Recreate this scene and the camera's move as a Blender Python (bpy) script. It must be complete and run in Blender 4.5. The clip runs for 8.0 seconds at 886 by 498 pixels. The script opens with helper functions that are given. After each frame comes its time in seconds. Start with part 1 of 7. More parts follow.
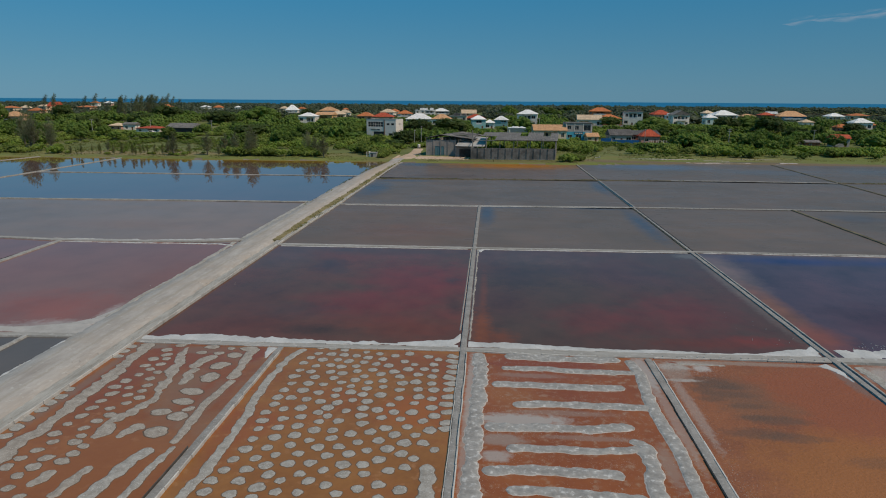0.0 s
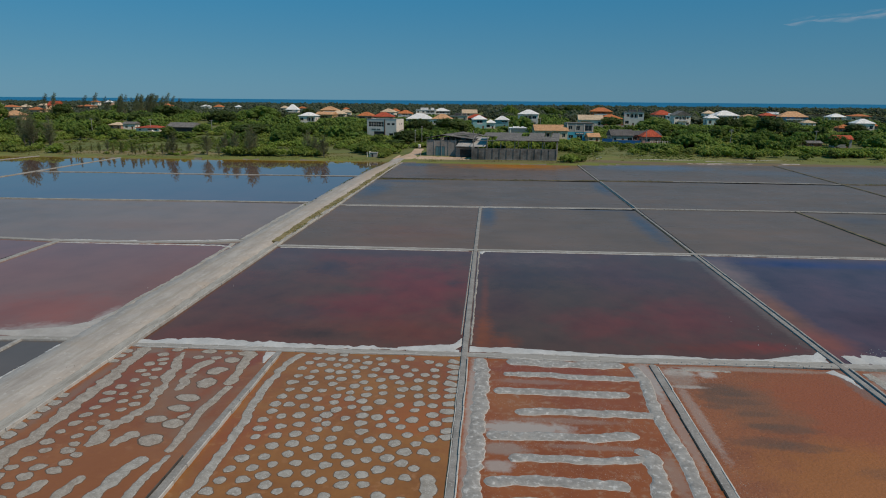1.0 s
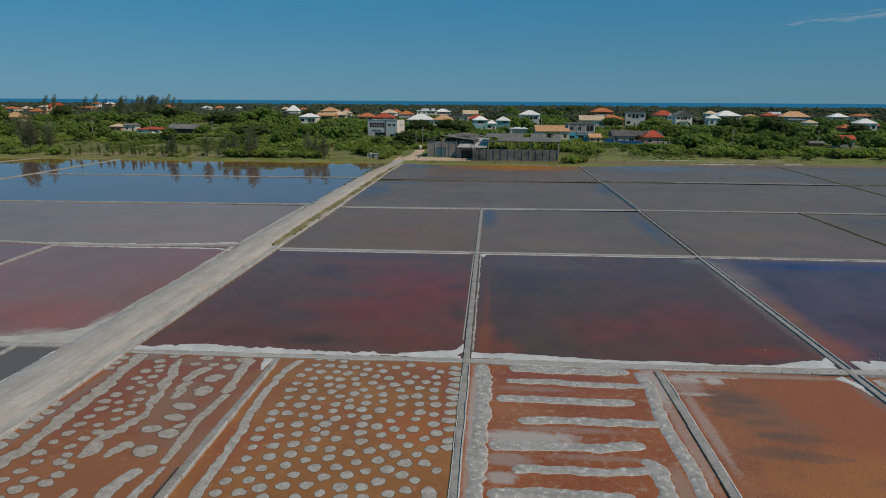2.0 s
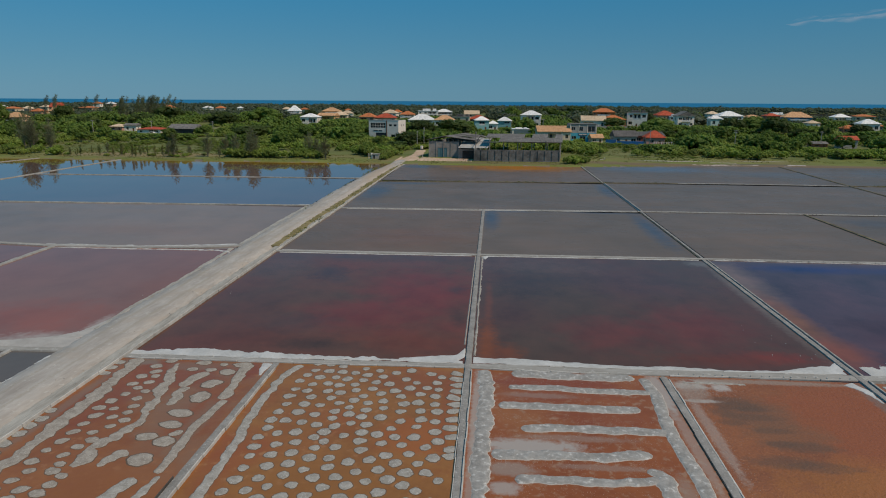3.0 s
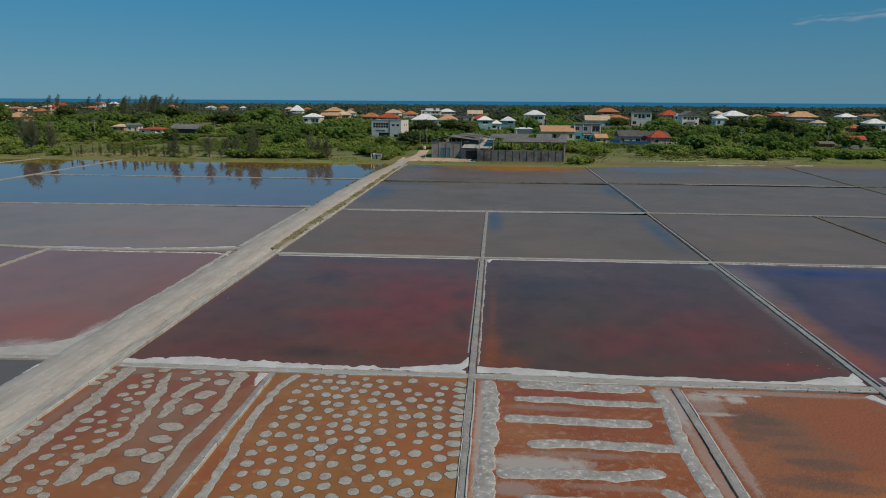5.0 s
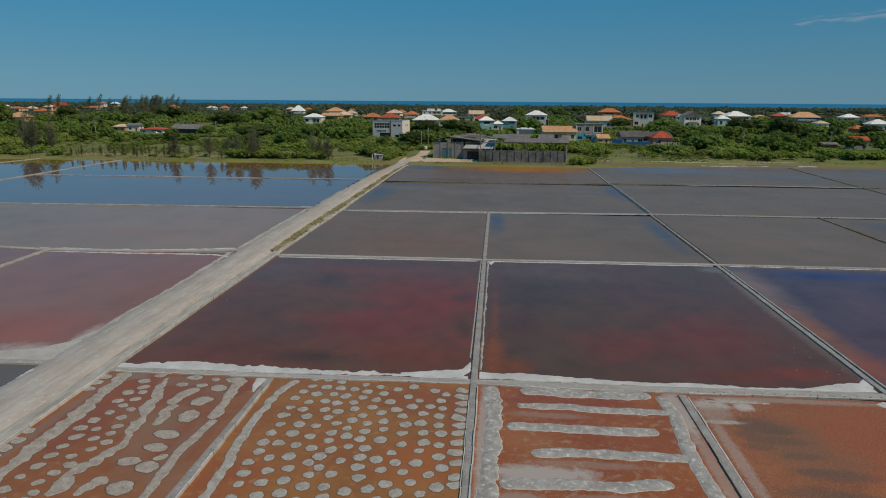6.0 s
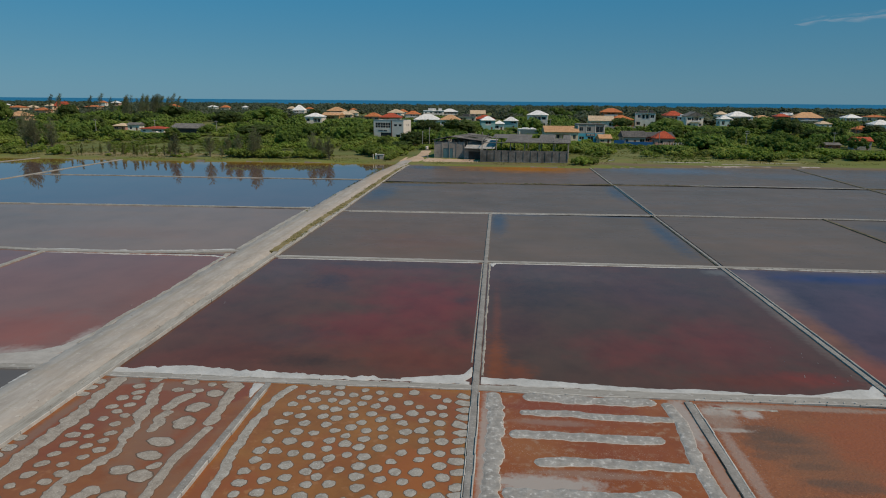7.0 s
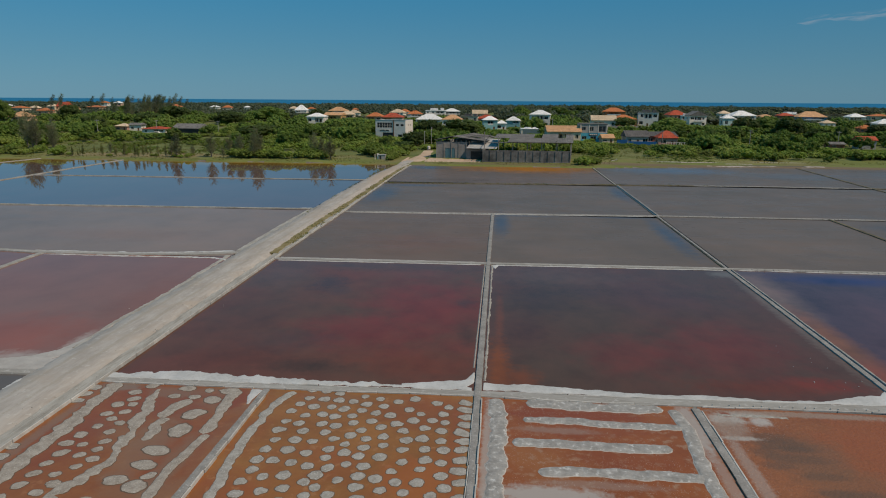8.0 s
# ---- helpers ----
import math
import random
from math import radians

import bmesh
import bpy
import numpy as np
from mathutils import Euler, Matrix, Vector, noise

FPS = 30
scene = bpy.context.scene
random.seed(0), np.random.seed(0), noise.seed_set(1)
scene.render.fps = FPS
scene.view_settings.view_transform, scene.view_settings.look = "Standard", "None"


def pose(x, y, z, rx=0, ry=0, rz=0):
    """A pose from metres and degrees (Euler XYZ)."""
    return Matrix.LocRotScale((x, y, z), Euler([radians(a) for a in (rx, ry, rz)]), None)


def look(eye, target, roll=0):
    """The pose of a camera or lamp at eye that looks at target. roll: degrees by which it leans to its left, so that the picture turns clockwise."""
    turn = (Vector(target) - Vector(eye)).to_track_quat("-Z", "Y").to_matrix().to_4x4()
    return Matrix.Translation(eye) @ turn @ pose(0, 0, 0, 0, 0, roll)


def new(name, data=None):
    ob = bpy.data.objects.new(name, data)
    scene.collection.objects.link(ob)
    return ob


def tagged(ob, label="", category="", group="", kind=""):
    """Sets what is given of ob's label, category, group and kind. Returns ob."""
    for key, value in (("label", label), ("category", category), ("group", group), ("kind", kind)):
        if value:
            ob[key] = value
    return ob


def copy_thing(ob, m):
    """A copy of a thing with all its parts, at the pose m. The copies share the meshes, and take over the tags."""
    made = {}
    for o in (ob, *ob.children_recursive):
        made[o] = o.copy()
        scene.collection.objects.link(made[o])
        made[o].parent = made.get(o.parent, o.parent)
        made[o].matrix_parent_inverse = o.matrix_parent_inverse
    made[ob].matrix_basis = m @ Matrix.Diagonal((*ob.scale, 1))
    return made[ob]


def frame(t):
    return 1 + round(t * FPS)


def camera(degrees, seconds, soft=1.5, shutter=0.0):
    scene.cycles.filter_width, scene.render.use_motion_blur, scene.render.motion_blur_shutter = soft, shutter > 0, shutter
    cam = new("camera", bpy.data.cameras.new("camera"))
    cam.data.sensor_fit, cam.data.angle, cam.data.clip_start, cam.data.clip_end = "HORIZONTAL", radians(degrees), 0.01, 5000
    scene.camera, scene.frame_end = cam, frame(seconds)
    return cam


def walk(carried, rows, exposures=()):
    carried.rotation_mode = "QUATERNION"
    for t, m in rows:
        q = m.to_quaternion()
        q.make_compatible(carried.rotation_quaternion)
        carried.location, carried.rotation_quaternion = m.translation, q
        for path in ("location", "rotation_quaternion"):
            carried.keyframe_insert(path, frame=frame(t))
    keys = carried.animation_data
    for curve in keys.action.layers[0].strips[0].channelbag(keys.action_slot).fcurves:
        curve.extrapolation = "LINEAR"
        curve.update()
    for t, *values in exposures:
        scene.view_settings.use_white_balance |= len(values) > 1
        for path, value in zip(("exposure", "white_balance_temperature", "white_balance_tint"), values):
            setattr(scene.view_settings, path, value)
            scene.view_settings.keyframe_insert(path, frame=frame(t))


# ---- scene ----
cam = camera(69.1, 8.0, 1.04)
PATH = [
    (0, (1.999, -5.899, 21.481), (1.859, -3.956, 21.028), 0.4),
    (0.5, (1.913, -5.402, 21.533), (1.773, -3.46, 21.08), 0.4),
    (1, (1.862, -4.937, 21.583), (1.721, -2.994, 21.129), 0.5),
    (1.5, (1.828, -4.42, 21.641), (1.686, -2.477, 21.188), 0.4),
    (3, (1.67, -2.92, 21.717), (1.522, -0.977, 21.265), 0.4),
    (3.5, (1.603, -2.396, 21.731), (1.454, -0.454, 21.279), 0.4),
    (4, (1.579, -1.919, 21.723), (1.427, 0.023, 21.27), 0.5),
    (4.5, (1.582, -1.395, 21.714), (1.427, 0.547, 21.261), 0.4),
    (6, (1.409, 0.204, 21.704), (1.248, 2.145, 21.252), 0.4),
    (6.5, (1.348, 0.717, 21.705), (1.185, 2.658, 21.253), 0.4),
    (7, (1.302, 1.255, 21.715), (1.138, 3.196, 21.262), 0.5),
    (7.5, (1.269, 1.766, 21.729), (1.102, 3.706, 21.276), 0.4),
    (8, (1.265, 2.315, 21.75), (1.094, 4.255, 21.296), 0.4),
]
walk(cam, [(t, look(eye, target, roll)) for t, eye, target, roll in PATH], [(0, 0.0, 6390, 10), (4, 0.0, 6480, 10), (8, 0.02, 6650, 10)])

# ---- light ----
SUN_EL, SUN_AZ = radians(54), radians(112)   # azimuth from +y towards +x
world = bpy.data.worlds.new("sky")
scene.world = world
world.use_nodes = True
wn, wl = world.node_tree.nodes, world.node_tree.links
wn.clear()
sky = wn.new("ShaderNodeTexSky")
sky.sky_type, sky.sun_disc = "NISHITA", False
sky.sun_elevation, sky.sun_rotation = SUN_EL, SUN_AZ
sky.altitude, sky.air_density, sky.dust_density, sky.ozone_density = 0, 0.7, 0.2, 4.0
bg = wn.new("ShaderNodeBackground")
bg.inputs["Strength"].default_value = 0.05
wout = wn.new("ShaderNodeOutputWorld")
tint = wn.new("ShaderNodeMix")
tint.data_type, tint.blend_type = "RGBA", "MULTIPLY"
tint.inputs["Factor"].default_value = 1.0
tint.inputs["B"].default_value = (1.15, 0.82, 0.55, 1)
haze = wn.new("ShaderNodeMix")
haze.data_type = "RGBA"
haze.inputs["Factor"].default_value = 0.79
# clear maritime blue, paler towards the horizon and a little brighter away from the sun
sky_dir, sky_xyz = wn.new("ShaderNodeTexCoord"), wn.new("ShaderNodeSeparateXYZ")
wl.new(sky_dir.outputs["Generated"], sky_xyz.inputs["Vector"])
low_sky, pale = wn.new("ShaderNodeMapRange"), wn.new("ShaderNodeMix")
low_sky.interpolation_type = "SMOOTHSTEP"
low_sky.inputs["From Min"].default_value, low_sky.inputs["From Max"].default_value = 0.19, -0.01
wl.new(sky_xyz.outputs["Z"], low_sky.inputs["Value"])
pale.data_type = "RGBA"
pale.inputs["A"].default_value, pale.inputs["B"].default_value = (0.40, 4.5, 8.6, 1), (1.45, 5.2, 7.9, 1)
wl.new(low_sky.outputs["Result"], pale.inputs["Factor"])
away, gain = wn.new("ShaderNodeMapRange"), wn.new("ShaderNodeVectorMath")
away.inputs["From Min"].default_value, away.inputs["From Max"].default_value = -1.0, 1.0
away.inputs["To Min"].default_value, away.inputs["To Max"].default_value = 1.18, 0.82
wl.new(sky_xyz.outputs["X"], away.inputs["Value"])
gain.operation = "SCALE"
wl.new(pale.outputs["Result"], gain.inputs[0])
wl.new(away.outputs["Result"], gain.inputs["Scale"])
wl.new(gain.outputs["Vector"], haze.inputs["B"])
wl.new(sky.outputs[0], tint.inputs["A"])
wl.new(tint.outputs["Result"], haze.inputs["A"])
wl.new(haze.outputs["Result"], bg.inputs["Color"])
wl.new(bg.outputs[0], wout.inputs["Surface"])

sun = new("sun", bpy.data.lights.new("sun", "SUN"))
sun.data.energy, sun.data.angle, sun.data.color = 3.2, radians(0.6), (1.0, 0.835, 0.66)
SUN_DIR = Vector((math.sin(SUN_AZ) * math.cos(SUN_EL), math.cos(SUN_AZ) * math.cos(SUN_EL), math.sin(SUN_EL)))
sun.matrix_world = look(SUN_DIR * 200, (0, 0, 0))
scene.view_settings.exposure = 0.0


# ---- thin cloud far out over the sea ----
def cloud_wisps():
    m = bpy.data.materials.new("thin_cloud")
    m.use_nodes = True
    n, l = m.node_tree.nodes, m.node_tree.links
    n.clear()
    out, em, tr, mx = n.new("ShaderNodeOutputMaterial"), n.new("ShaderNodeEmission"), n.new("ShaderNodeBsdfTransparent"), n.new("ShaderNodeMixShader")
    em.inputs["Color"].default_value, em.inputs["Strength"].default_value = (0.72, 0.70, 0.74, 1), 0.62
    tc, mp, nz = n.new("ShaderNodeTexCoord"), n.new("ShaderNodeMapping"), n.new("ShaderNodeTexNoise")
    mp.inputs["Scale"].default_value = (0.004, 1, 0.03)
    nz.inputs["Scale"].default_value, nz.inputs["Detail"].default_value = 1.6, 5
    rng = n.new("ShaderNodeMapRange")
    rng.inputs["From Min"].default_value, rng.inputs["From Max"].default_value, rng.inputs["To Max"].default_value = 0.46, 0.78, 0.42
    sp, fade, mul = n.new("ShaderNodeSeparateXYZ"), n.new("ShaderNodeMapRange"), n.new("ShaderNodeMath")
    mul.operation = "MULTIPLY"
    ab = n.new("ShaderNodeMath")
    ab.operation = "ABSOLUTE"
    fade.inputs["From Min"].default_value, fade.inputs["From Max"].default_value = 0.5, 0.1
    gen = n.new("ShaderNodeMath")
    gen.operation = "SUBTRACT"
    gen.inputs[1].default_value = 0.5
    l.new(tc.outputs["Object"], mp.inputs["Vector"])
    l.new(mp.outputs["Vector"], nz.inputs["Vector"])
    l.new(nz.outputs["Fac"], rng.inputs["Value"])
    l.new(tc.outputs["Generated"], sp.inputs["Vector"])
    l.new(sp.outputs["Z"], gen.inputs[0])
    l.new(gen.outputs["Value"], ab.inputs[0])
    l.new(ab.outputs["Value"], fade.inputs["Value"])
    l.new(rng.outputs["Result"], mul.inputs[0])
    l.new(fade.outputs["Result"], mul.inputs[1])
    l.new(mul.outputs["Value"], mx.inputs["Fac"])
    l.new(tr.outputs[0], mx.inputs[1])
    l.new(em.outputs[0], mx.inputs[2])
    l.new(mx.outputs[0], out.inputs["Surface"])
    for x, y, z, w, h, lean in ((2040, 3960, 494, 300, 64, -7), (1735, 3960, 468, 190, 52, -9), (1915, 3990, 488, 230, 48, -4), (2190, 3930, 514, 380, 70, -6)):
        me = bpy.data.meshes.new("cloud_wisp")
        cols = 24
        me.from_pydata([(w * (k / cols - 0.5), 0, (j - 0.5) * h * math.sin(math.pi * min(1, max(0.02, k / cols)))) for k in range(cols + 1) for j in (0, 1)], [], [(2 * k, 2 * k + 2, 2 * k + 3, 2 * k + 1) for k in range(cols)])
        me.materials.append(m)
        ob = new("cloud_wisp", me)
        ob.matrix_basis = pose(x, y, z, 0, lean, -28)
        tagged(ob, "faint wisp of thin white cloud", "cloud", "cloud wisps", "structure")


cloud_wisps()

# ---- materials ----
def material(name):
    m = bpy.data.materials.new(name)
    m.use_nodes = True
    n, l = m.node_tree.nodes, m.node_tree.links
    bsdf = n["Principled BSDF"]
    return m, n, l, bsdf


def world_place(n):
    return n.new("ShaderNodeNewGeometry").outputs["Position"]


def noise_at(n, l, where, scale, detail=4.0, rough=0.55, stretch=None):
    if stretch:
        mp = n.new("ShaderNodeMapping")
        mp.inputs["Scale"].default_value = stretch
        l.new(where, mp.inputs["Vector"])
        where = mp.outputs["Vector"]
    t = n.new("ShaderNodeTexNoise")
    t.inputs["Scale"].default_value, t.inputs["Detail"].default_value, t.inputs["Roughness"].default_value = scale, detail, rough
    l.new(where, t.inputs["Vector"])
    return t.outputs["Fac"]


def ramp(n, l, fac, stops):
    r = n.new("ShaderNodeValToRGB")
    e = r.color_ramp.elements
    while len(e) < len(stops):
        e.new(0.5)
    for k, (p, c) in enumerate(stops):
        e[k].position, e[k].color = p, (*c, 1.0) if len(c) == 3 else c
    l.new(fac, r.inputs["Fac"])
    return r.outputs["Color"]


def mix(n, l, fac, a, b, how="MIX"):
    x = n.new("ShaderNodeMix")
    x.data_type, x.blend_type = "RGBA", how
    for sock, v in ((x.inputs["Factor"], fac), (x.inputs["A"], a), (x.inputs["B"], b)):
        if isinstance(v, (int, float)):
            sock.default_value = v
        elif isinstance(v, tuple):
            sock.default_value = (*v, 1.0)
        else:
            l.new(v, sock)
    return x.outputs["Result"]


def bump(n, l, bsdf, height, strength, distance):
    b = n.new("ShaderNodeBump")
    b.inputs["Strength"].default_value, b.inputs["Distance"].default_value = strength, distance
    l.new(height, b.inputs["Height"])
    l.new(b.outputs["Normal"], bsdf.inputs["Normal"])


def grainy(name, dark, light, coarse=0.3, fine=6.0, rough=0.9, relief=0.05, third=None, spread=(0.35, 0.65), vary=0.0, spec=0.3, stretch=None, areas=(), fleck=None):
    """A matt surface in two or three colours, mixed at two scales in world metres."""
    m, n, l, bsdf = material(name)
    p = world_place(n)
    a = noise_at(n, l, p, coarse, 5, 0.6, stretch)
    b = noise_at(n, l, p, fine, 3, 0.6, stretch)
    col = ramp(n, l, a, [(spread[0], dark), (spread[1], light)])
    col = mix(n, l, 0.35, col, ramp(n, l, b, [(0.3, dark), (0.7, light)]))
    if third:
        c = noise_at(n, l, p, coarse * 0.37, 4, 0.6)
        f = ramp(n, l, c, [(0.5, (0, 0, 0)), (0.68, (1, 1, 1))])
        col = mix(n, l, f, col, third)
    if fleck:
        size, c, share = fleck
        f = ramp(n, l, noise_at(n, l, p, size, 3, 0.65), [(0.62 - 0.25 * share, (0, 0, 0)), (0.74 - 0.25 * share, (0.8, 0.8, 0.8))])
        col = mix(n, l, f, col, c)
    col = zones(n, l, p, col, areas, True)
    if vary:
        info = n.new("ShaderNodeObjectInfo")
        h = n.new("ShaderNodeHueSaturation")
        mr = n.new("ShaderNodeMapRange")
        mr.inputs["To Min"].default_value, mr.inputs["To Max"].default_value = 1 - vary, 1 + vary
        l.new(info.outputs["Random"], mr.inputs["Value"])
        l.new(mr.outputs["Result"], h.inputs["Value"])
        l.new(col, h.inputs["Color"])
        col = h.outputs["Color"]
    l.new(col, bsdf.inputs["Base Color"])
    bsdf.inputs["Roughness"].default_value = rough
    bsdf.inputs["Specular IOR Level"].default_value = spec
    if relief:
        bump(n, l, bsdf, b, 0.6, relief)
    return m


def zones(n, l, p, col, areas, crisp=False, ragged=1.5):
    """Lay soft-edged, ragged patches over a colour. Each: x, y, half-width, half-length, colour, strength."""
    for x, y, rx, ry, c, k in areas:
        mp = n.new("ShaderNodeMapping")
        mp.inputs["Scale"].default_value = (1 / rx, 1 / ry, 0)
        mp.inputs["Location"].default_value = (-x / rx, -y / ry, 0)
        l.new(p, mp.inputs["Vector"])
        ln = n.new("ShaderNodeVectorMath")
        ln.operation = "LENGTH"
        l.new(mp.outputs["Vector"], ln.inputs[0])
        nz = noise_at(n, l, p, 1.8 / min(rx, ry) ** 0.8, 7 if crisp else 5, 0.72 if crisp else 0.62)
        ma = n.new("ShaderNodeMath")
        ma.operation = "MULTIPLY_ADD"
        ma.inputs[1].default_value = ragged
        l.new(nz, ma.inputs[0])
        l.new(ln.outputs["Value"], ma.inputs[2])
        mr = n.new("ShaderNodeMapRange")
        mr.inputs["From Min"].default_value, mr.inputs["From Max"].default_value = (1.05 if crisp else 1.2) + ragged / 2, (0.55 if crisp else 0.25) + ragged / 2
        mr.inputs["To Max"].default_value = k
        l.new(ma.outputs["Value"], mr.inputs["Value"])
        col = mix(n, l, mr.outputs["Result"], col, c)
    return col


def brine(name, deep, other, patch=0.05, areas=(), rough=0.06, ripple=0.02, offset=(0, 0, 0), spec=0.5, ior=1.35, mottle=0.16, ragged=1.5):
    """Still brine over mud: two bed colours that drift into one another, and patches of their own, some of them painted
    reflections.
    """
    m, n, l, bsdf = material(name)
    p = world_place(n)
    mp = n.new("ShaderNodeMapping")
    mp.inputs["Location"].default_value = offset
    l.new(p, mp.inputs["Vector"])
    q = mp.outputs["Vector"]
    bed = ramp(n, l, noise_at(n, l, q, patch, 4, 0.55), [(0.36, deep), (0.64, other)])
    bed = zones(n, l, p, bed, areas, ragged=ragged)
    blotch = ramp(n, l, noise_at(n, l, q, patch * 5, 5, 0.62, (1.0, 0.8, 1)), [(0.32, (0.45, 0.5, 0.55)), (0.5, (1.0, 1.0, 1.0)), (0.68, (1.5, 1.3, 1.25))])
    bed = mix(n, l, mottle, bed, mix(n, l, 1.0, bed, blotch, "MULTIPLY"))
    l.new(bed, bsdf.inputs["Base Color"])
    rr = n.new("ShaderNodeMapRange")
    rr.inputs["To Min"].default_value, rr.inputs["To Max"].default_value = rough * 0.5, rough * 1.5
    l.new(noise_at(n, l, q, 0.12, 3, 0.6, (0.5, 1.6, 1)), rr.inputs["Value"])
    l.new(rr.outputs["Result"], bsdf.inputs["Roughness"])
    bsdf.inputs["Specular IOR Level"].default_value = spec
    bsdf.inputs["IOR"].default_value = ior
    if ripple:
        bump(n, l, bsdf, noise_at(n, l, q, 2.2, 3, 0.5, (1, 2.2, 1)), ripple, 0.1)
    return m


def plain(name, colour, rough=0.6, vary=0.06, metal=0.0, spec=0.4):
    """Paint or render coat, lightly weathered."""
    d = tuple(v * 0.82 for v in colour)
    m = grainy(name, d, colour, 0.6, 5.0, rough, 0.0, vary=vary, spec=spec)
    m.node_tree.nodes["Principled BSDF"].inputs["Metallic"].default_value = metal
    return m


M_SAND = grainy("road_sand", (0.272, 0.242, 0.213), (0.425, 0.393, 0.357), 0.6, 3.0, 0.95, 0.06, third=(0.345, 0.298, 0.252), stretch=(1.2, 0.24, 1), fleck=(1.6, (0.46, 0.44, 0.40), 0.08), areas=tuple((x, y, 0.28, 26, c, 0.55) for y in (20, 62, 104, 146) for x, c in ((-34.7, (0.30, 0.265, 0.215)), (-32.9, (0.30, 0.265, 0.215)))) + ((-33.2, 196, 2.2, 34, (0.37, 0.285, 0.205), 0.65),))
M_SHOULDER = grainy("mud_bank", (0.22, 0.20, 0.17), (0.42, 0.40, 0.36), 0.9, 4.0, 0.95, 0.08, stretch=(2.0, 0.3, 1))
M_DIKE = grainy("dike_mud", (0.215, 0.20, 0.178), (0.355, 0.34, 0.315), 0.5, 4.0, 0.95, 0.05, stretch=(0.35, 1.6, 1), fleck=(1.6, (0.43, 0.42, 0.40), 0.2))
M_DIKE_DARK = grainy("dark_dike_mud", (0.06, 0.052, 0.035), (0.19, 0.16, 0.10), 0.4, 3.0, 0.95, 0.08)
M_DIKE_FAR = grainy("weathered_dike_mud", (0.18, 0.165, 0.135), (0.38, 0.36, 0.32), 0.5, 4.0, 0.95, 0.06)
M_CONCRETE = grainy("old_concrete", (0.165, 0.155, 0.142), (0.315, 0.30, 0.28), 0.7, 6.0, 0.9, 0.04, fleck=(5.0, (0.42, 0.41, 0.39), 0.15))
M_PLANK = grainy("bleached_timber", (0.35, 0.33, 0.30), (0.56, 0.54, 0.50), 1.2, 14.0, 0.9, 0.02, vary=0.15)
M_WOOD_GREY = grainy("weathered_stake", (0.08, 0.075, 0.068), (0.17, 0.16, 0.145), 1.2, 14.0, 0.9, 0.02, vary=0.15)
# near-black boards that stand for the shadow lines left of the banks
M_PLANK_SHADE = grainy("shade_line_timber", (0.05, 0.045, 0.04), (0.10, 0.09, 0.08), 1.2, 14.0, 0.9, 0.02, vary=0.15)
M_SALT = grainy("salt_crust", (0.35, 0.345, 0.33), (0.52, 0.52, 0.51), 0.5, 5.0, 0.85, 0.05)
M_SALT_GREY = grainy("wet_salt", (0.218, 0.197, 0.170), (0.378, 0.356, 0.320), 1.8, 7.0, 0.85, 0.04, fleck=(9.0, (0.50, 0.485, 0.455), 0.2))
M_SALT_WARM = grainy("warm_wet_salt", (0.210, 0.176, 0.144), (0.366, 0.327, 0.281), 1.8, 7.0, 0.85, 0.05, fleck=(9.0, (0.47, 0.435, 0.385), 0.2))
M_SALT_RAKED = grainy("raked_salt", (0.20, 0.189, 0.175), (0.368, 0.354, 0.332), 1.3, 5.0, 0.85, 0.07, fleck=(2.6, (0.55, 0.54, 0.52), 0.22))
M_SALT_RIM = grainy("salt_rim", (0.33, 0.285, 0.25), (0.47, 0.43, 0.39), 1.0, 8.0, 0.85, 0.02)
M_SILT_PALE = grainy("pale_silt", (0.30, 0.28, 0.258), (0.40, 0.38, 0.355), 0.7, 5.0, 0.9, 0.03)
M_SALT_DIM = grainy("thin_salt", (0.26, 0.20, 0.165), (0.46, 0.42, 0.39), 1.6, 7.0, 0.8, 0.05)
FILM, DULL, STAIN, RED = (0.36, 0.33, 0.30), (0.27, 0.20, 0.16), (0.105, 0.066, 0.046), (0.20, 0.048, 0.018)
M_BED_RED = grainy("red_pan_bed", (0.20, 0.064, 0.018), (0.275, 0.106, 0.030), 0.22, 2.4, 0.40, 0.012, third=(0.215, 0.118, 0.066), spec=0.35, fleck=(1.3, (0.30, 0.13, 0.050), 0.15), areas=((-24, 44, 6, 4, RED, 0.6), (-19, 38, 2.5, 5, RED, 0.5), (-27, 38, 3, 5, RED, 0.5), (-18, 45, 1.2, 2.5, RED, 0.8), (-20, 27, 5, 5, (0.24, 0.085, 0.022), 0.6), (-27.5, 46.2, 2.0, 1.1, (0.20, 0.140, 0.100), 0.8), (-28.9, 38, 0.5, 8, (0.20, 0.130, 0.090), 0.6), (-21, 38, 1.6, 5, (0.21, 0.120, 0.070), 0.6), (-23, 45.5, 2.5, 1.0, (0.20, 0.125, 0.080), 0.6), (-18.3, 36, 0.9, 5, (0.20, 0.120, 0.072), 0.55)))
M_BED_OCHRE = grainy("ochre_pan_bed", (0.206, 0.081, 0.019), (0.294, 0.128, 0.031), 0.2, 2.4, 0.38, 0.012, third=(0.25, 0.062, 0.018), spec=0.35, fleck=(1.3, (0.33, 0.155, 0.060), 0.15), areas=((-3, 36, 3, 3, (0.30, 0.085, 0.018), 0.6), (-4, 44, 4, 2.5, RED, 0.4), (-11, 45.5, 3, 1.6, (0.22, 0.10, 0.04), 0.5), (-8, 30, 4, 3, (0.24, 0.10, 0.022), 0.5), (-1.2, 40, 0.7, 8, (0.24, 0.065, 0.02), 0.5)))
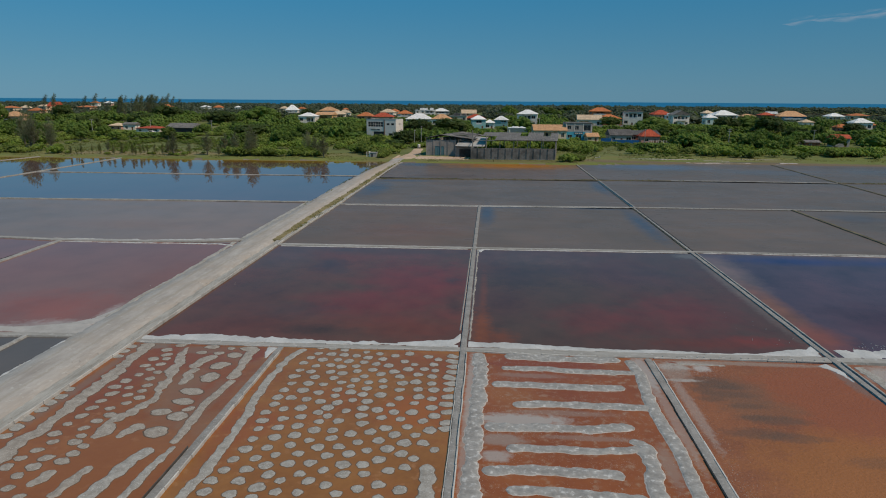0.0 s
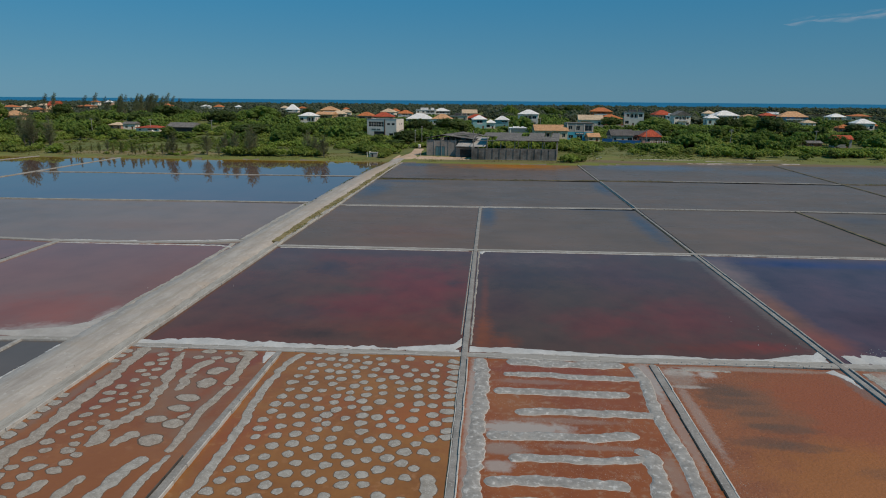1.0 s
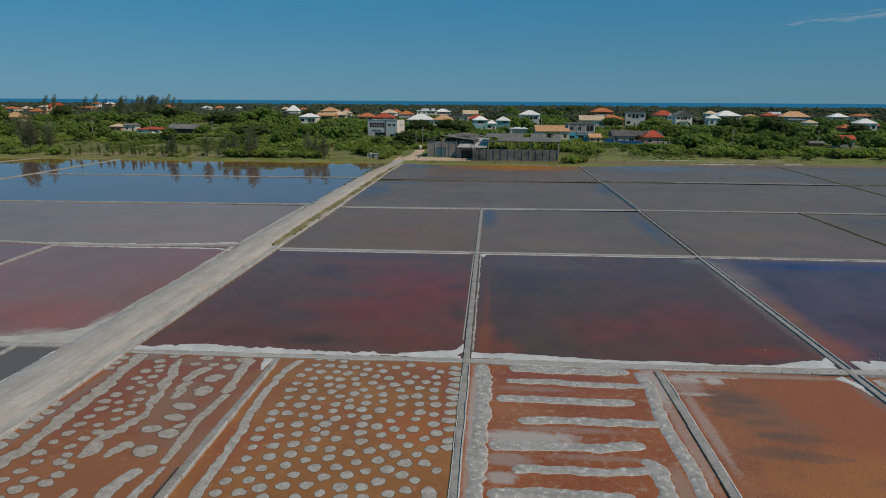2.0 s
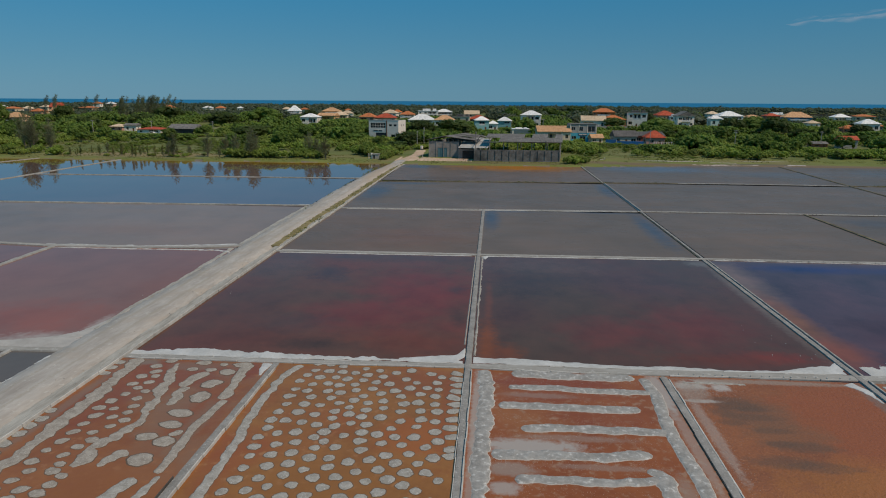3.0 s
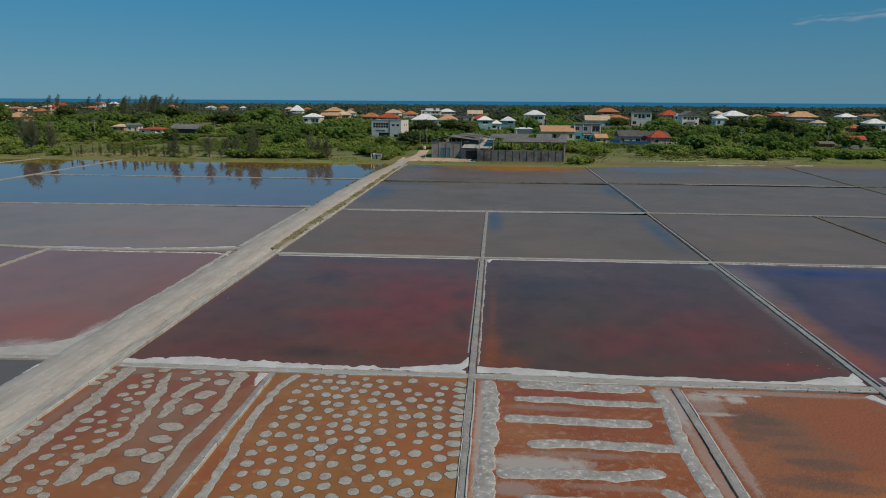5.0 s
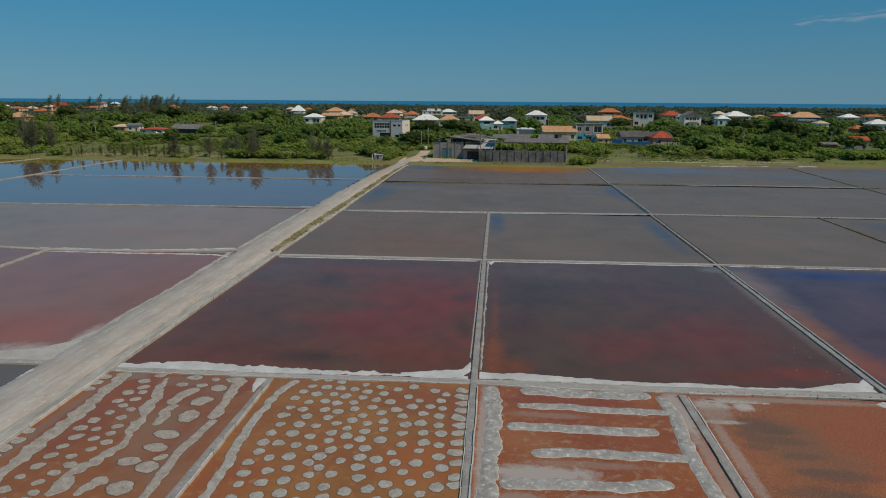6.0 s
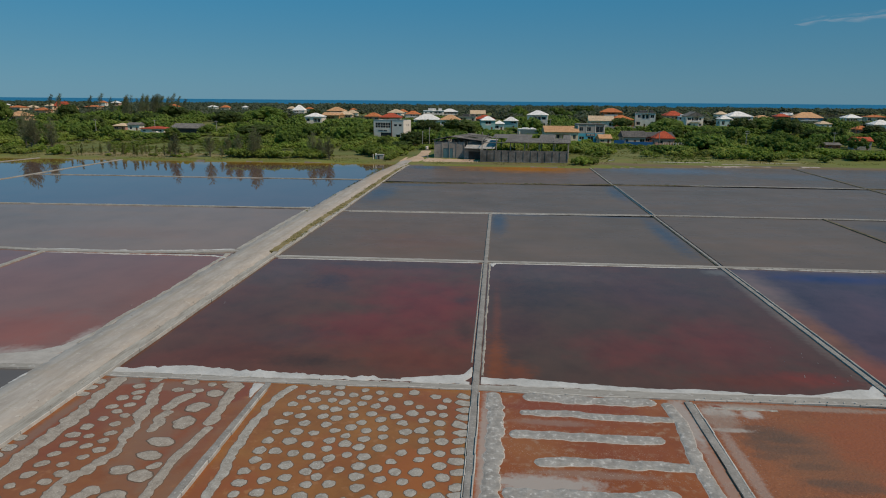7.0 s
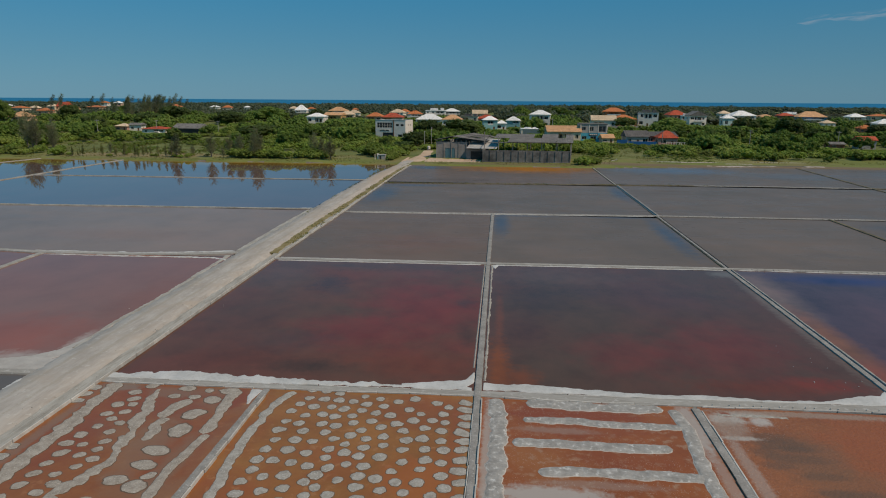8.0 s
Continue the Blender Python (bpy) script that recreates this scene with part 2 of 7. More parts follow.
M_BED_RAKED = grainy("raked_pan_bed", (0.200, 0.055, 0.014), (0.282, 0.090, 0.023), 0.2, 2.4, 0.38, 0.012, third=(0.28, 0.110, 0.034), spec=0.35, fleck=(1.8, (0.30, 0.17, 0.10), 0.3), areas=((-3, 36, 3, 3, (0.30, 0.085, 0.018), 0.6), (7, 45, 6, 1.6, RED, 0.75), (8, 43, 5, 1.3, RED, 0.4), (10, 39.4, 4, 1.4, RED, 0.35), (5, 41.9, 3.5, 1.0, RED, 0.3), (0.8, 34, 0.4, 16, FILM, 0.45), (4.4, 35.15, 4.4, 1.05, FILM, 0.85), (3.2, 32.4, 1.8, 0.9, DULL, 0.8), (2.8, 30.4, 1.1, 0.8, FILM, 0.7), (7.5, 36.4, 4.5, 0.5, DULL, 0.5), (5.5, 42.6, 3.5, 0.5, DULL, 0.5), (15.0, 44, 0.8, 4.5, (0.36, 0.33, 0.30), 0.75), (15.2, 36, 0.5, 8, FILM, 0.4), (13.3, 30, 0.6, 3, DULL, 0.6), (9, 33.0, 4, 0.4, DULL, 0.5), (0.9, 40, 0.4, 8, FILM, 0.4)))
M_BED_ORANGE = grainy("orange_pan_bed", (0.182, 0.066, 0.032), (0.272, 0.104, 0.045), 0.2, 5.0, 0.6, 0.11, spec=0.3, fleck=(5.5, (0.33, 0.145, 0.065), 0.12), areas=((28, 40, 6, 9, (0.25, 0.075, 0.032), 0.7), (25, 30, 8, 6, (0.31, 0.122, 0.032), 0.6), (21, 41, 3.2, 3.0, (0.155, 0.088, 0.055), 0.6), (22, 38, 3.6, 2.0, (0.165, 0.085, 0.048), 0.5)) + tuple((x, y, rx, ry, STAIN, k) for x, y, rx, ry, k in ((19.6, 43.1, 1.6, 0.8, 0.6), (20.0, 42.2, 2.2, 0.8, 0.6), (20.9, 41.7, 1.6, 0.5, 0.6), (18.6, 41.2, 1.0, 0.8, 0.5), (20.4, 40.5, 2.4, 0.7, 0.5), (18.8, 39.6, 1.2, 0.5, 0.5), (21.1, 38.6, 1.8, 0.5, 0.5), (20.9, 36.9, 1.5, 0.5, 0.55), (22.4, 36.6, 2.6, 0.8, 0.55), (20.2, 34.6, 2.6, 0.9, 0.55), (22.4, 34.2, 2.6, 0.7, 0.5), (26.5, 31.5, 2.6, 0.8, 0.3))) + ((17.6, 45.4, 1.5, 1.1, FILM, 0.9), (19.9, 45.3, 0.8, 0.8, (0.42, 0.41, 0.39), 0.75), (17.7, 42.8, 1.6, 0.35, FILM, 0.85), (19.4, 46.3, 2.6, 0.5, FILM, 0.85), (17.8, 46.2, 0.45, 0.5, RED, 0.9), (17.0, 38, 0.5, 7, FILM, 0.4), (24, 46.6, 8, 0.5, DULL, 0.8), (17.4, 44.0, 1.4, 1.6, DULL, 0.7), (31, 44, 0.8, 4, (0.17, 0.12, 0.10), 0.7), (34.8, 44.3, 2.4, 3.2, FILM, 0.8), (35.6, 44.2, 0.9, 0.9, RED, 0.9)))
M_GROUND = grainy("scrub_ground", (0.075, 0.090, 0.022), (0.165, 0.170, 0.050), 0.09, 0.9, 0.95, 0.15, third=(0.15, 0.150, 0.055), fleck=(0.35, (0.085, 0.120, 0.024), 0.45))
M_MARSH = grainy("marsh_grass", (0.095, 0.110, 0.022), (0.175, 0.190, 0.046), 0.06, 0.9, 0.95, 0.15, third=(0.20, 0.150, 0.072), areas=((-130, 236, 46, 11, (0.205, 0.160, 0.075), 0.9), (-60, 236, 18, 7, (0.175, 0.155, 0.06), 0.6), (5, 223.5, 34, 4.5, (0.135, 0.115, 0.05), 0.85), (60, 227, 34, 4.0, (0.15, 0.105, 0.065), 0.9), (112, 227.5, 46, 4.6, (0.150, 0.108, 0.075), 0.9), (96, 231.5, 16, 1.6, (0.085, 0.075, 0.066), 0.8), (40, 231, 12, 3, (0.17, 0.12, 0.07), 0.8), (62, 237.5, 9, 1.4, (0.42, 0.40, 0.36), 0.7), (74, 239, 6, 0.8, (0.42, 0.40, 0.36), 0.7), (100, 243, 10, 1.0, (0.40, 0.38, 0.35), 0.9)))
M_LAND_MUD = grainy("pan_floor_mud", (0.12, 0.10, 0.08), (0.22, 0.19, 0.16), 0.2, 2.0, 0.9, 0.05)
M_DIRT = grainy("dirt_track", (0.36, 0.245, 0.165), (0.53, 0.40, 0.285), 0.15, 2.0, 0.95, 0.05)
M_SEA = brine("sea_water", (0.012, 0.125, 0.25), (0.016, 0.140, 0.27), 0.002, (), 0.5, 0.0, spec=0.12)
M_VERGE = grainy("verge_soil", (0.14, 0.115, 0.045), (0.27, 0.215, 0.105), 0.5, 3.0, 0.95, 0.08)

# ---- building helpers ----
def mesh_of(name, verts, faces, mat, smooth=False):
    me = bpy.data.meshes.new(name)
    me.from_pydata(verts, [], faces)
    me.materials.append(mat)
    if smooth:
        me.shade_smooth()
    me.update()
    return me


def part(name, me, parent=None, label="", m=None):
    ob = new(name, me)
    if parent is not None:
        ob.parent = parent
    if m is not None:
        ob.matrix_basis = m
    if label:
        ob["label"] = label
    return ob


def box_data(x0, x1, y0, y1, z0, z1, bevel=0.0):
    bm = bmesh.new()
    bmesh.ops.create_cube(bm, size=1.0, matrix=Matrix.LocRotScale(((x0 + x1) / 2, (y0 + y1) / 2, (z0 + z1) / 2), None, (x1 - x0, y1 - y0, z1 - z0)))
    if bevel:
        bmesh.ops.bevel(bm, geom=bm.edges, offset=bevel, segments=1, affect="EDGES")
    return bm


def done(name, bm, mat):
    me = bpy.data.meshes.new(name)
    bm.to_mesh(me)
    bm.free()
    me.materials.append(mat)
    return me


def box(name, x0, x1, y0, y1, z0, z1, mat, parent=None, bevel=0.0, label=""):
    return part(name, done(name, box_data(x0, x1, y0, y1, z0, z1, bevel), mat), parent, label)


def wob(x, y, s, seed=0.0):
    return noise.noise((x * s, y * s, seed))


def strip(name, path, width, top, foot, mat, step=0.7, rag=0.12, batter=0.18, hump=0.0, parent=None, label="", seed=0.0, caps=True, lift=None):
    """A bank along a path: flat or humped top, battered ragged sides. width: metres, or a function of the share of the way."""
    pts = [Vector((p[0], p[1], 0)) for p in path]
    lens = [(b - a).length for a, b in zip(pts, pts[1:])]
    total = sum(lens)
    count = max(2, int(total / step))
    verts, faces = [], []
    for i in range(count + 1):
        d = total * i / count
        k, r = 0, d
        while k < len(lens) - 1 and r > lens[k]:
            r -= lens[k]
            k += 1
        a, b = pts[k], pts[k + 1]
        c = a.lerp(b, min(1.0, r / lens[k]))
        way = (b - a).normalized()
        if 0 < k and r < step:
            way = (way + (pts[k] - pts[k - 1]).normalized()).normalized()
        side = Vector((way.y, -way.x, 0))
        w = width(i / count) if callable(width) else width
        l = w / 2 + rag * (0.9 * wob(c.x, c.y, 0.45, seed) + 0.7 * wob(c.x, c.y, 1.7, seed + 3) + 0.32 * wob(c.x, c.y, 3.7, seed + 6))
        q = w / 2 + rag * (0.9 * wob(c.x, c.y, 0.45, seed + 9) + 0.7 * wob(c.x, c.y, 1.7, seed + 13) + 0.32 * wob(c.x, c.y, 3.7, seed + 16))
        dz = 0.25 * rag * wob(c.x, c.y, 0.8, seed + 5)
        l, q = max(l, 0.03), max(q, 0.03)
        for off, z in ((-l - batter, foot), (-l, top + dz), (-0.35 * l, top + hump + dz), (0.35 * q, top + hump + dz), (q, top + dz), (q + batter, foot)):
            v = c + side * off
            verts.append((v.x, v.y, z + (lift(v.x, v.y) if lift else 0.0)))
        if i:
            o = 6 * (i - 1)
            for j in range(5):
                faces.append((o + j, o + j + 1, o + j + 7, o + j + 6))
    if caps:
        faces.append(tuple(range(5, -1, -1)))
        faces.append(tuple(range(len(verts) - 6, len(verts))))
    return part(name, mesh_of(name, verts, faces, mat, smooth=hump > 0.03), parent, label)


def sheet(name, x0, x1, y0, y1, z, mat, parent=None):
    return part(name, mesh_of(name, [(x0, y0, z), (x1, y0, z), (x1, y1, z), (x0, y1, z)], [(0, 1, 2, 3)], mat), parent)


# ---- ground ----
def shore(x):
    base = 222.0 if x < -30 else 219.0 if x < 32 else 219.0 + min(10.0, (x - 32) * 0.22)
    return base + 1.0 * wob(x, 0, 0.09, 4.0) + 0.5 * wob(x, 0, 0.4, 7.0)


RISE_Y = (0.0, 6.0, 40.0, 110.0, 180.0, 280.0, 480.0, 780.0, 1050.0, 1400.0, 1700.0)
RISE_Z = (0.25, 0.4, 1.0, 2.5, 5.0, 7.0, 8.0, 6.8, 4.5, 2.0, 1.0)


def land_height(x, y):
    """Pans lie a little below zero; behind the shore the land rises gently to a low coastal ridge."""
    d = y - shore(x)
    if d < -1.5:
        return -0.5
    if d < 0:
        return -0.5 + 0.75 * (d + 1.5) / 1.5
    return float(np.interp(d, RISE_Y, RISE_Z)) + min(1.0, d / 20) * (0.15 * wob(x, y, 0.12) + 0.5 * wob(x, y, 0.015))


def ground():
    xs = [-4900, -3000, -1800, -1100, -700, -450, -320] + list(range(-240, 250, 3)) + [320, 450, 700, 1100, 1800, 3000, 4900]
    ys = [-4900, -2500, -1000, -300, -60, 0, 60, 120, 170, 205] + [210 + 1.0 * k for k in range(40)] + list(range(252, 330, 6)) + [336, 342, 350, 358, 366, 375, 385, 395, 405, 420, 440, 460, 480, 500, 540, 600, 700, 850, 1000, 1200, 1400, 1600, 1800, 1950]
    verts = [(x, y, land_height(x, y)) for y in ys for x in xs]
    w = len(xs)
    faces = [(j * w + i, j * w + i + 1, (j + 1) * w + i + 1, (j + 1) * w + i) for j in range(len(ys) - 1) for i in range(w - 1)]
    me = mesh_of("ground", verts, faces, M_GROUND, True)
    me.materials.append(M_LAND_MUD)
    me.materials.append(M_MARSH)
    for f in me.polygons:
        c = f.center
        f.material_index = 1 if c.y < shore(c.x) - 0.8 else 2 if c.y < shore(c.x) + 22 else 0
    return tagged(new("ground", me), "flat coastal ground of scrub, marsh grass and pan mud", "ground", kind="structure")


ground()
tagged(part("sea", mesh_of("sea", [(-4950, 1900, 1.2), (4950, 1900, 1.2), (4950, 4990, 9.5), (-4950, 4990, 9.5)], [(0, 1, 2, 3)], M_SEA)), "blue open sea up to the horizon", "sea", kind="structure")

# ---- the road along the pans ----
road = tagged(strip("road", [(-33.6, -8), (-33.6, 40), (-33.7, 70), (-34.0, 110), (-34.3, 150), (-33.6, 190), (-31.3, 225), (-30.2, 229)], lambda s: 4.9 - 1.2 * s, 0.05, -0.45, M_SAND, 0.5, 0.35, 0.5, 0.06, lift=lambda x, y: max(0.0, land_height(x, y))), "pale sandy dirt road on a raised bank between salt pans", "road", kind="structure")
tagged(strip("dirt_track", [(-30.4, 227), (-29, 236), (-27.5, 248), (-28, 264)], lambda s: 4.6 - 1.2 * s, 0.05, -0.2, M_DIRT, 0.6, 0.4, 0.5, 0.02, lift=lambda x, y: land_height(x, y)), "tan dirt track leading past the warehouse", "track", kind="structure")
part_shoulder = tagged(strip("road_shoulder", [(-30.5, -8), (-30.5, 60), (-30.3, 90), (-29.9, 127), (-30.6, 170), (-30.4, 200), (-29.2, 219)], 1.2, -0.06, -0.45, M_SHOULDER, 0.8, 0.16, 0.1), "grey mud shoulder beside the sandy road", "road shoulder", kind="structure")

tagged(strip("road_verge", [(-31.0, 90), (-31.3, 110), (-30.95, 131), (-30.6, 158), (-30.6, 200), (-29.8, 220)], lambda s: 0.9 + 0.3 * s + 0.6 * abs(wob(s * 40, 3, 1.0)), 0.02, -0.3, M_VERGE, 0.6, 0.3, 0.2), "strip of dry yellow grass and soil beside the road", "road verge", kind="structure")

# ---- brine and pan beds ----
W = -0.13
# the blue one is reflected sky, painted into the bed colour
WINE, DARK, SKY_TINT, RUST = (0.165, 0.028, 0.024), (0.076, 0.044, 0.038), (0.062, 0.085, 0.125), (0.27, 0.075, 0.025)
# the ochre joins shallow bed and warm shore reflection in one painted colour
MUD, SHALLOW_REFLECTION = (0.19, 0.145, 0.115), (0.27, 0.15, 0.018)
B_WINE = brine("wine_brine", (0.097, 0.052, 0.033), (0.126, 0.045, 0.028), 0.07, ((-6, 68, 8, 13, WINE, 0.6), (-9, 82, 6, 3, (0.13, 0.050, 0.038), 0.6), (-13, 60, 6, 5, WINE, 0.5), (-6, 53, 6, 3, (0.145, 0.040, 0.020), 0.55), (-15, 51.5, 4, 1.6, (0.050, 0.030, 0.020), 0.7), (-21, 52.5, 6, 2.4, (0.085, 0.032, 0.020), 0.6), (-18, 57, 5, 3, DARK, 0.55), (-24, 62, 5, 9, (0.082, 0.040, 0.028), 0.6), (-19, 76, 2.6, 3.4, (0.060, 0.036, 0.034), 0.75), (-17, 73, 1.4, 2.0, DARK, 0.6), (-19, 84.5, 2.2, 0.8, DARK, 0.8), (-12, 85.6, 1.0, 0.5, DARK, 0.8), (-26, 80, 4, 7, (0.105, 0.062, 0.050), 0.6), (-2.2, 70, 1.2, 1.6, DARK, 0.6), (-1.5, 60, 0.9, 3, (0.07, 0.036, 0.026), 0.6), (-13, 85, 14, 2.5, (0.088, 0.050, 0.040), 0.6)), spec=0.17, mottle=0.24)
B_WINE_2 = brine("dark_wine_brine", (0.082, 0.050, 0.036), (0.100, 0.045, 0.033), 0.07, ((1.5, 53, 1.1, 7, (0.20, 0.060, 0.018), 0.8), (3.2, 51, 2.0, 2.2, (0.17, 0.050, 0.018), 0.7), (1.6, 66, 0.5, 10, (0.16, 0.055, 0.030), 0.6), (9, 82, 10, 5, (0.108, 0.070, 0.060), 0.65), (6, 73, 4.5, 7, (0.055, 0.036, 0.034), 0.7), (4, 62, 2.2, 5, (0.062, 0.034, 0.030), 0.6), (11, 76, 3, 3, (0.058, 0.038, 0.036), 0.6), (13, 57, 5, 5, WINE, 0.35), (22, 59, 6, 7, WINE, 0.42), (27, 52, 3.5, 1.6, (0.18, 0.036, 0.022), 0.7), (22, 51, 6, 1.5, (0.135, 0.036, 0.020), 0.6), (31.2, 70, 0.9, 20, (0.15, 0.115, 0.095), 0.85), (30.4, 85.6, 2.2, 1.6, (0.15, 0.13, 0.115), 0.8), (20, 75, 9, 8, (0.078, 0.044, 0.046), 0.5)), offset=(13, 40, 0), spec=0.17, mottle=0.24)
B_ROSE = brine("rose_brine", (0.190, 0.106, 0.088), (0.218, 0.104, 0.082), 0.035, ((-44, 56, 9, 6, (0.26, 0.075, 0.048), 0.55), (-39.5, 50.6, 4.5, 1.5, FILM, 0.65), (-36.9, 55, 0.8, 3, FILM, 0.6), (-50, 49.4, 10, 1.0, FILM, 0.8), (-38, 68, 3, 10, (0.20, 0.085, 0.06), 0.5), (-52, 86.4, 14, 0.6, RUST, 0.9)), offset=(3, 70, 0), spec=0.12)
# most of the blue is sky reflection, put into the base colour
B_BLUE = brine("sky_blue_brine", (0.072, 0.050, 0.068), (0.092, 0.055, 0.068), 0.04, ((44, 84, 8, 2.6, (0.030, 0.032, 0.115), 0.8), (60, 84, 14, 2.6, (0.030, 0.032, 0.105), 0.7), (32.7, 78, 3.3, 13, (0.165, 0.116, 0.105), 0.95), (33.0, 62, 1.9, 11, (0.205, 0.092, 0.055), 0.9), (33.2, 53.5, 3.0, 4.5, (0.20, 0.066, 0.042), 0.8), (45, 87.6, 16, 0.7, (0.12, 0.085, 0.085), 0.8), (44, 58, 7, 7, (0.060, 0.024, 0.032), 0.6)), 0.05, 0.01, offset=(30, 11, 0), spec=0.14, mottle=0.4, ragged=0.7)
# blue areas paint the sky's reflection; this brine itself hardly shines
B_GREY = brine("grey_brine", (0.123, 0.099, 0.083), (0.147, 0.114, 0.095), 0.03, ((1.6, 118, 1.8, 12, SKY_TINT, 0.9), (5, 126, 7, 1.6, SKY_TINT, 0.6), (29.6, 110, 2.0, 17, SKY_TINT, 0.85), (24, 126.5, 7, 1.6, SKY_TINT, 0.7), (30, 160, 2.2, 15, SKY_TINT, 0.75), (-26.5, 152, 4, 15, SKY_TINT, 0.8), (-22, 168, 9, 3, SKY_TINT, 0.7), (56, 214, 20, 11, (0.095, 0.135, 0.195), 0.85), (88, 203, 18, 9, (0.10, 0.125, 0.16), 0.55), (112, 150, 14, 14, (0.10, 0.11, 0.13), 0.5), (130, 208, 26, 12, (0.10, 0.115, 0.14), 0.6), (72, 120, 6, 5, SKY_TINT, 0.4), (47, 176, 10, 1.2, SKY_TINT, 0.6)), 0.3, spec=0.05)
# orange area below the warehouse: bed and painted reflection in one
B_GREY_2 = brine("brown_grey_brine", (0.128, 0.098, 0.080), (0.150, 0.106, 0.084), 0.035, ((-12, 100, 10, 8, (0.17, 0.082, 0.06), 0.35), (10, 213, 23, 12, (0.31, 0.125, 0.014), 0.95), (-22, 213, 7, 6, SKY_TINT, 0.8), (-8, 180, 16, 4, (0.10, 0.066, 0.046), 0.6)), 0.3, offset=(50, 9, 0), spec=0.05)
B_PALE = brine("pale_brine", (0.196, 0.150, 0.125), (0.220, 0.164, 0.136), 0.025, ((-100, 108, 22, 12, (0.15, 0.115, 0.095), 0.6), (-60, 100, 18, 5, (0.21, 0.135, 0.105), 0.5)), 0.2, spec=0.07)
B_SLATE = brine("slate_brine", (0.108, 0.096, 0.090), (0.132, 0.112, 0.102), 0.03, (), 0.2, spec=0.10)
# ochre areas along the shore: shallow bed and painted reflection together
B_MIRROR = brine("still_brine", (0.118, 0.078, 0.076), (0.145, 0.092, 0.086), 0.02, ((-100, 217, 70, 9, SHALLOW_REFLECTION, 0.85), (-190, 212, 50, 13, SHALLOW_REFLECTION, 0.9), (-62, 218, 30, 6, SHALLOW_REFLECTION, 0.9)), 0.012, 0.004, ior=1.5)
# blue of the reflected sky is partly mixed into the ditch colour
B_DITCH = brine("ditch_water", (0.022, 0.028, 0.042), (0.028, 0.044, 0.075), 0.05, (), 0.15, 0.004, spec=0.3)


def pool(x0, x1, y0, y1, mat, label):
    return tagged(sheet("salt_pan_water", x0, x1, y0, y1, W, mat), label, "pond", "evaporation pans", "structure")


pool(-29.6, -0.2, 47.4, 88.0, B_WINE, "dark wine-red brine in an evaporation pan")
pool(0.2, 31.4, 47.4, 88.0, B_WINE_2, "dark purple-red brine in an evaporation pan")
pool(32.3, 63.6, 48.0, 88.6, B_BLUE, "brine coloured deep blue like the reflected sky, with an orange margin")
pool(64.0, 130, 48.0, 88.9, B_BLUE, "brine coloured deep blue like the reflected sky, with an orange margin")
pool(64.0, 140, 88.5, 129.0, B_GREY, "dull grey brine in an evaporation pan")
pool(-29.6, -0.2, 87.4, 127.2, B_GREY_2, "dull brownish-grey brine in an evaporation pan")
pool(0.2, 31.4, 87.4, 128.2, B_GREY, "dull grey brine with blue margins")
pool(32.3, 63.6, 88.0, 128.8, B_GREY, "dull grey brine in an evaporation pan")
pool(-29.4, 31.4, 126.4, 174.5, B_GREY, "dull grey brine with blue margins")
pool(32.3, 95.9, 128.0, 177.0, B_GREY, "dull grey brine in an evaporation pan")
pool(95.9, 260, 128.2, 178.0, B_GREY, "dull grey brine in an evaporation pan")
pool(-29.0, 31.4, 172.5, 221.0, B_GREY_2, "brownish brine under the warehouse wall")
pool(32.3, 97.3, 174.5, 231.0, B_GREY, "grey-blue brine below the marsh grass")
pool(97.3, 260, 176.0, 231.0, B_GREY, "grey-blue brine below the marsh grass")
pool(-63.4, -36.0, 47.5, 87.4, B_ROSE, "dusky rose-red brine beside the road")
pool(-110, -64.4, 47.5, 87.6, B_ROSE, "dusky rose-red brine in a far pan")
pool(-40.2, -35.6, -8, 47.6, B_SLATE, "grey brine beside the road")
pool(-110, -40.8, -8, 47.4, B_SLATE, "grey brine in a near pan")
pool(-170, -36.4, 87.2, 126.6, B_PALE, "pale grey brine in a wide pan")
pool(-131.6, -36.6, 127.0, 175.6, B_MIRROR, "still blue brine that mirrors the sky")
pool(-131.6, -34.0, 175.0, 226.0, B_MIRROR, "still brine that mirrors the trees")
pool(-330, -132.4, 126.0, 226.0, B_MIRROR, "still brine that mirrors the sky")
pool(31.55, 32.15, -8, 219.0, B_DITCH, "narrow feeder channel, its brine tinted with reflected sky blue")


def bed(x0, x1, mat, label, y1=47.2):
    return tagged(sheet("pan_bed", x0, x1, -8, y1, W + 0.01, mat), label, "pan bed", "drained crystallising pans", "structure")


bed(-29.7, -16.4, M_BED_RED, "drained red-brown pan bed under shallow brine")
bed(-16.0, -0.1, M_BED_OCHRE, "drained ochre pan bed under shallow brine")
bed(0.1, 15.75, M_BED_RAKED, "drained ochre pan bed under shallow brine")
bed(16.05, 31.3, M_BED_ORANGE, "rough orange pan bed with dark stains")
bed(32.3, 60.0, M_BED_ORANGE, "rough orange pan bed")


# ---- dikes ----
def dike(path, width, mat=M_DIKE, top=0.0, rag=0.1, label="low grey mud dike between salt pans", batter=0.1):
    return tagged(strip("dike", path, width, top, -0.3, mat, 0.6, rag, batter, 0.01, seed=path[0][0] * 0.37), label, "dike", "dikes", "structure")


DIKE_NEAR = dike([(-29.6, 47.1), (-16, 47.2), (0, 47.6), (6.5, 47.5), (16, 47.65), (31.4, 48.05), (62, 48.5)], lambda s: 0.72 + 0.28 * min(1.0, max(0.0, (s - 0.3) * 20)), M_DIKE, -0.045, 0.06)
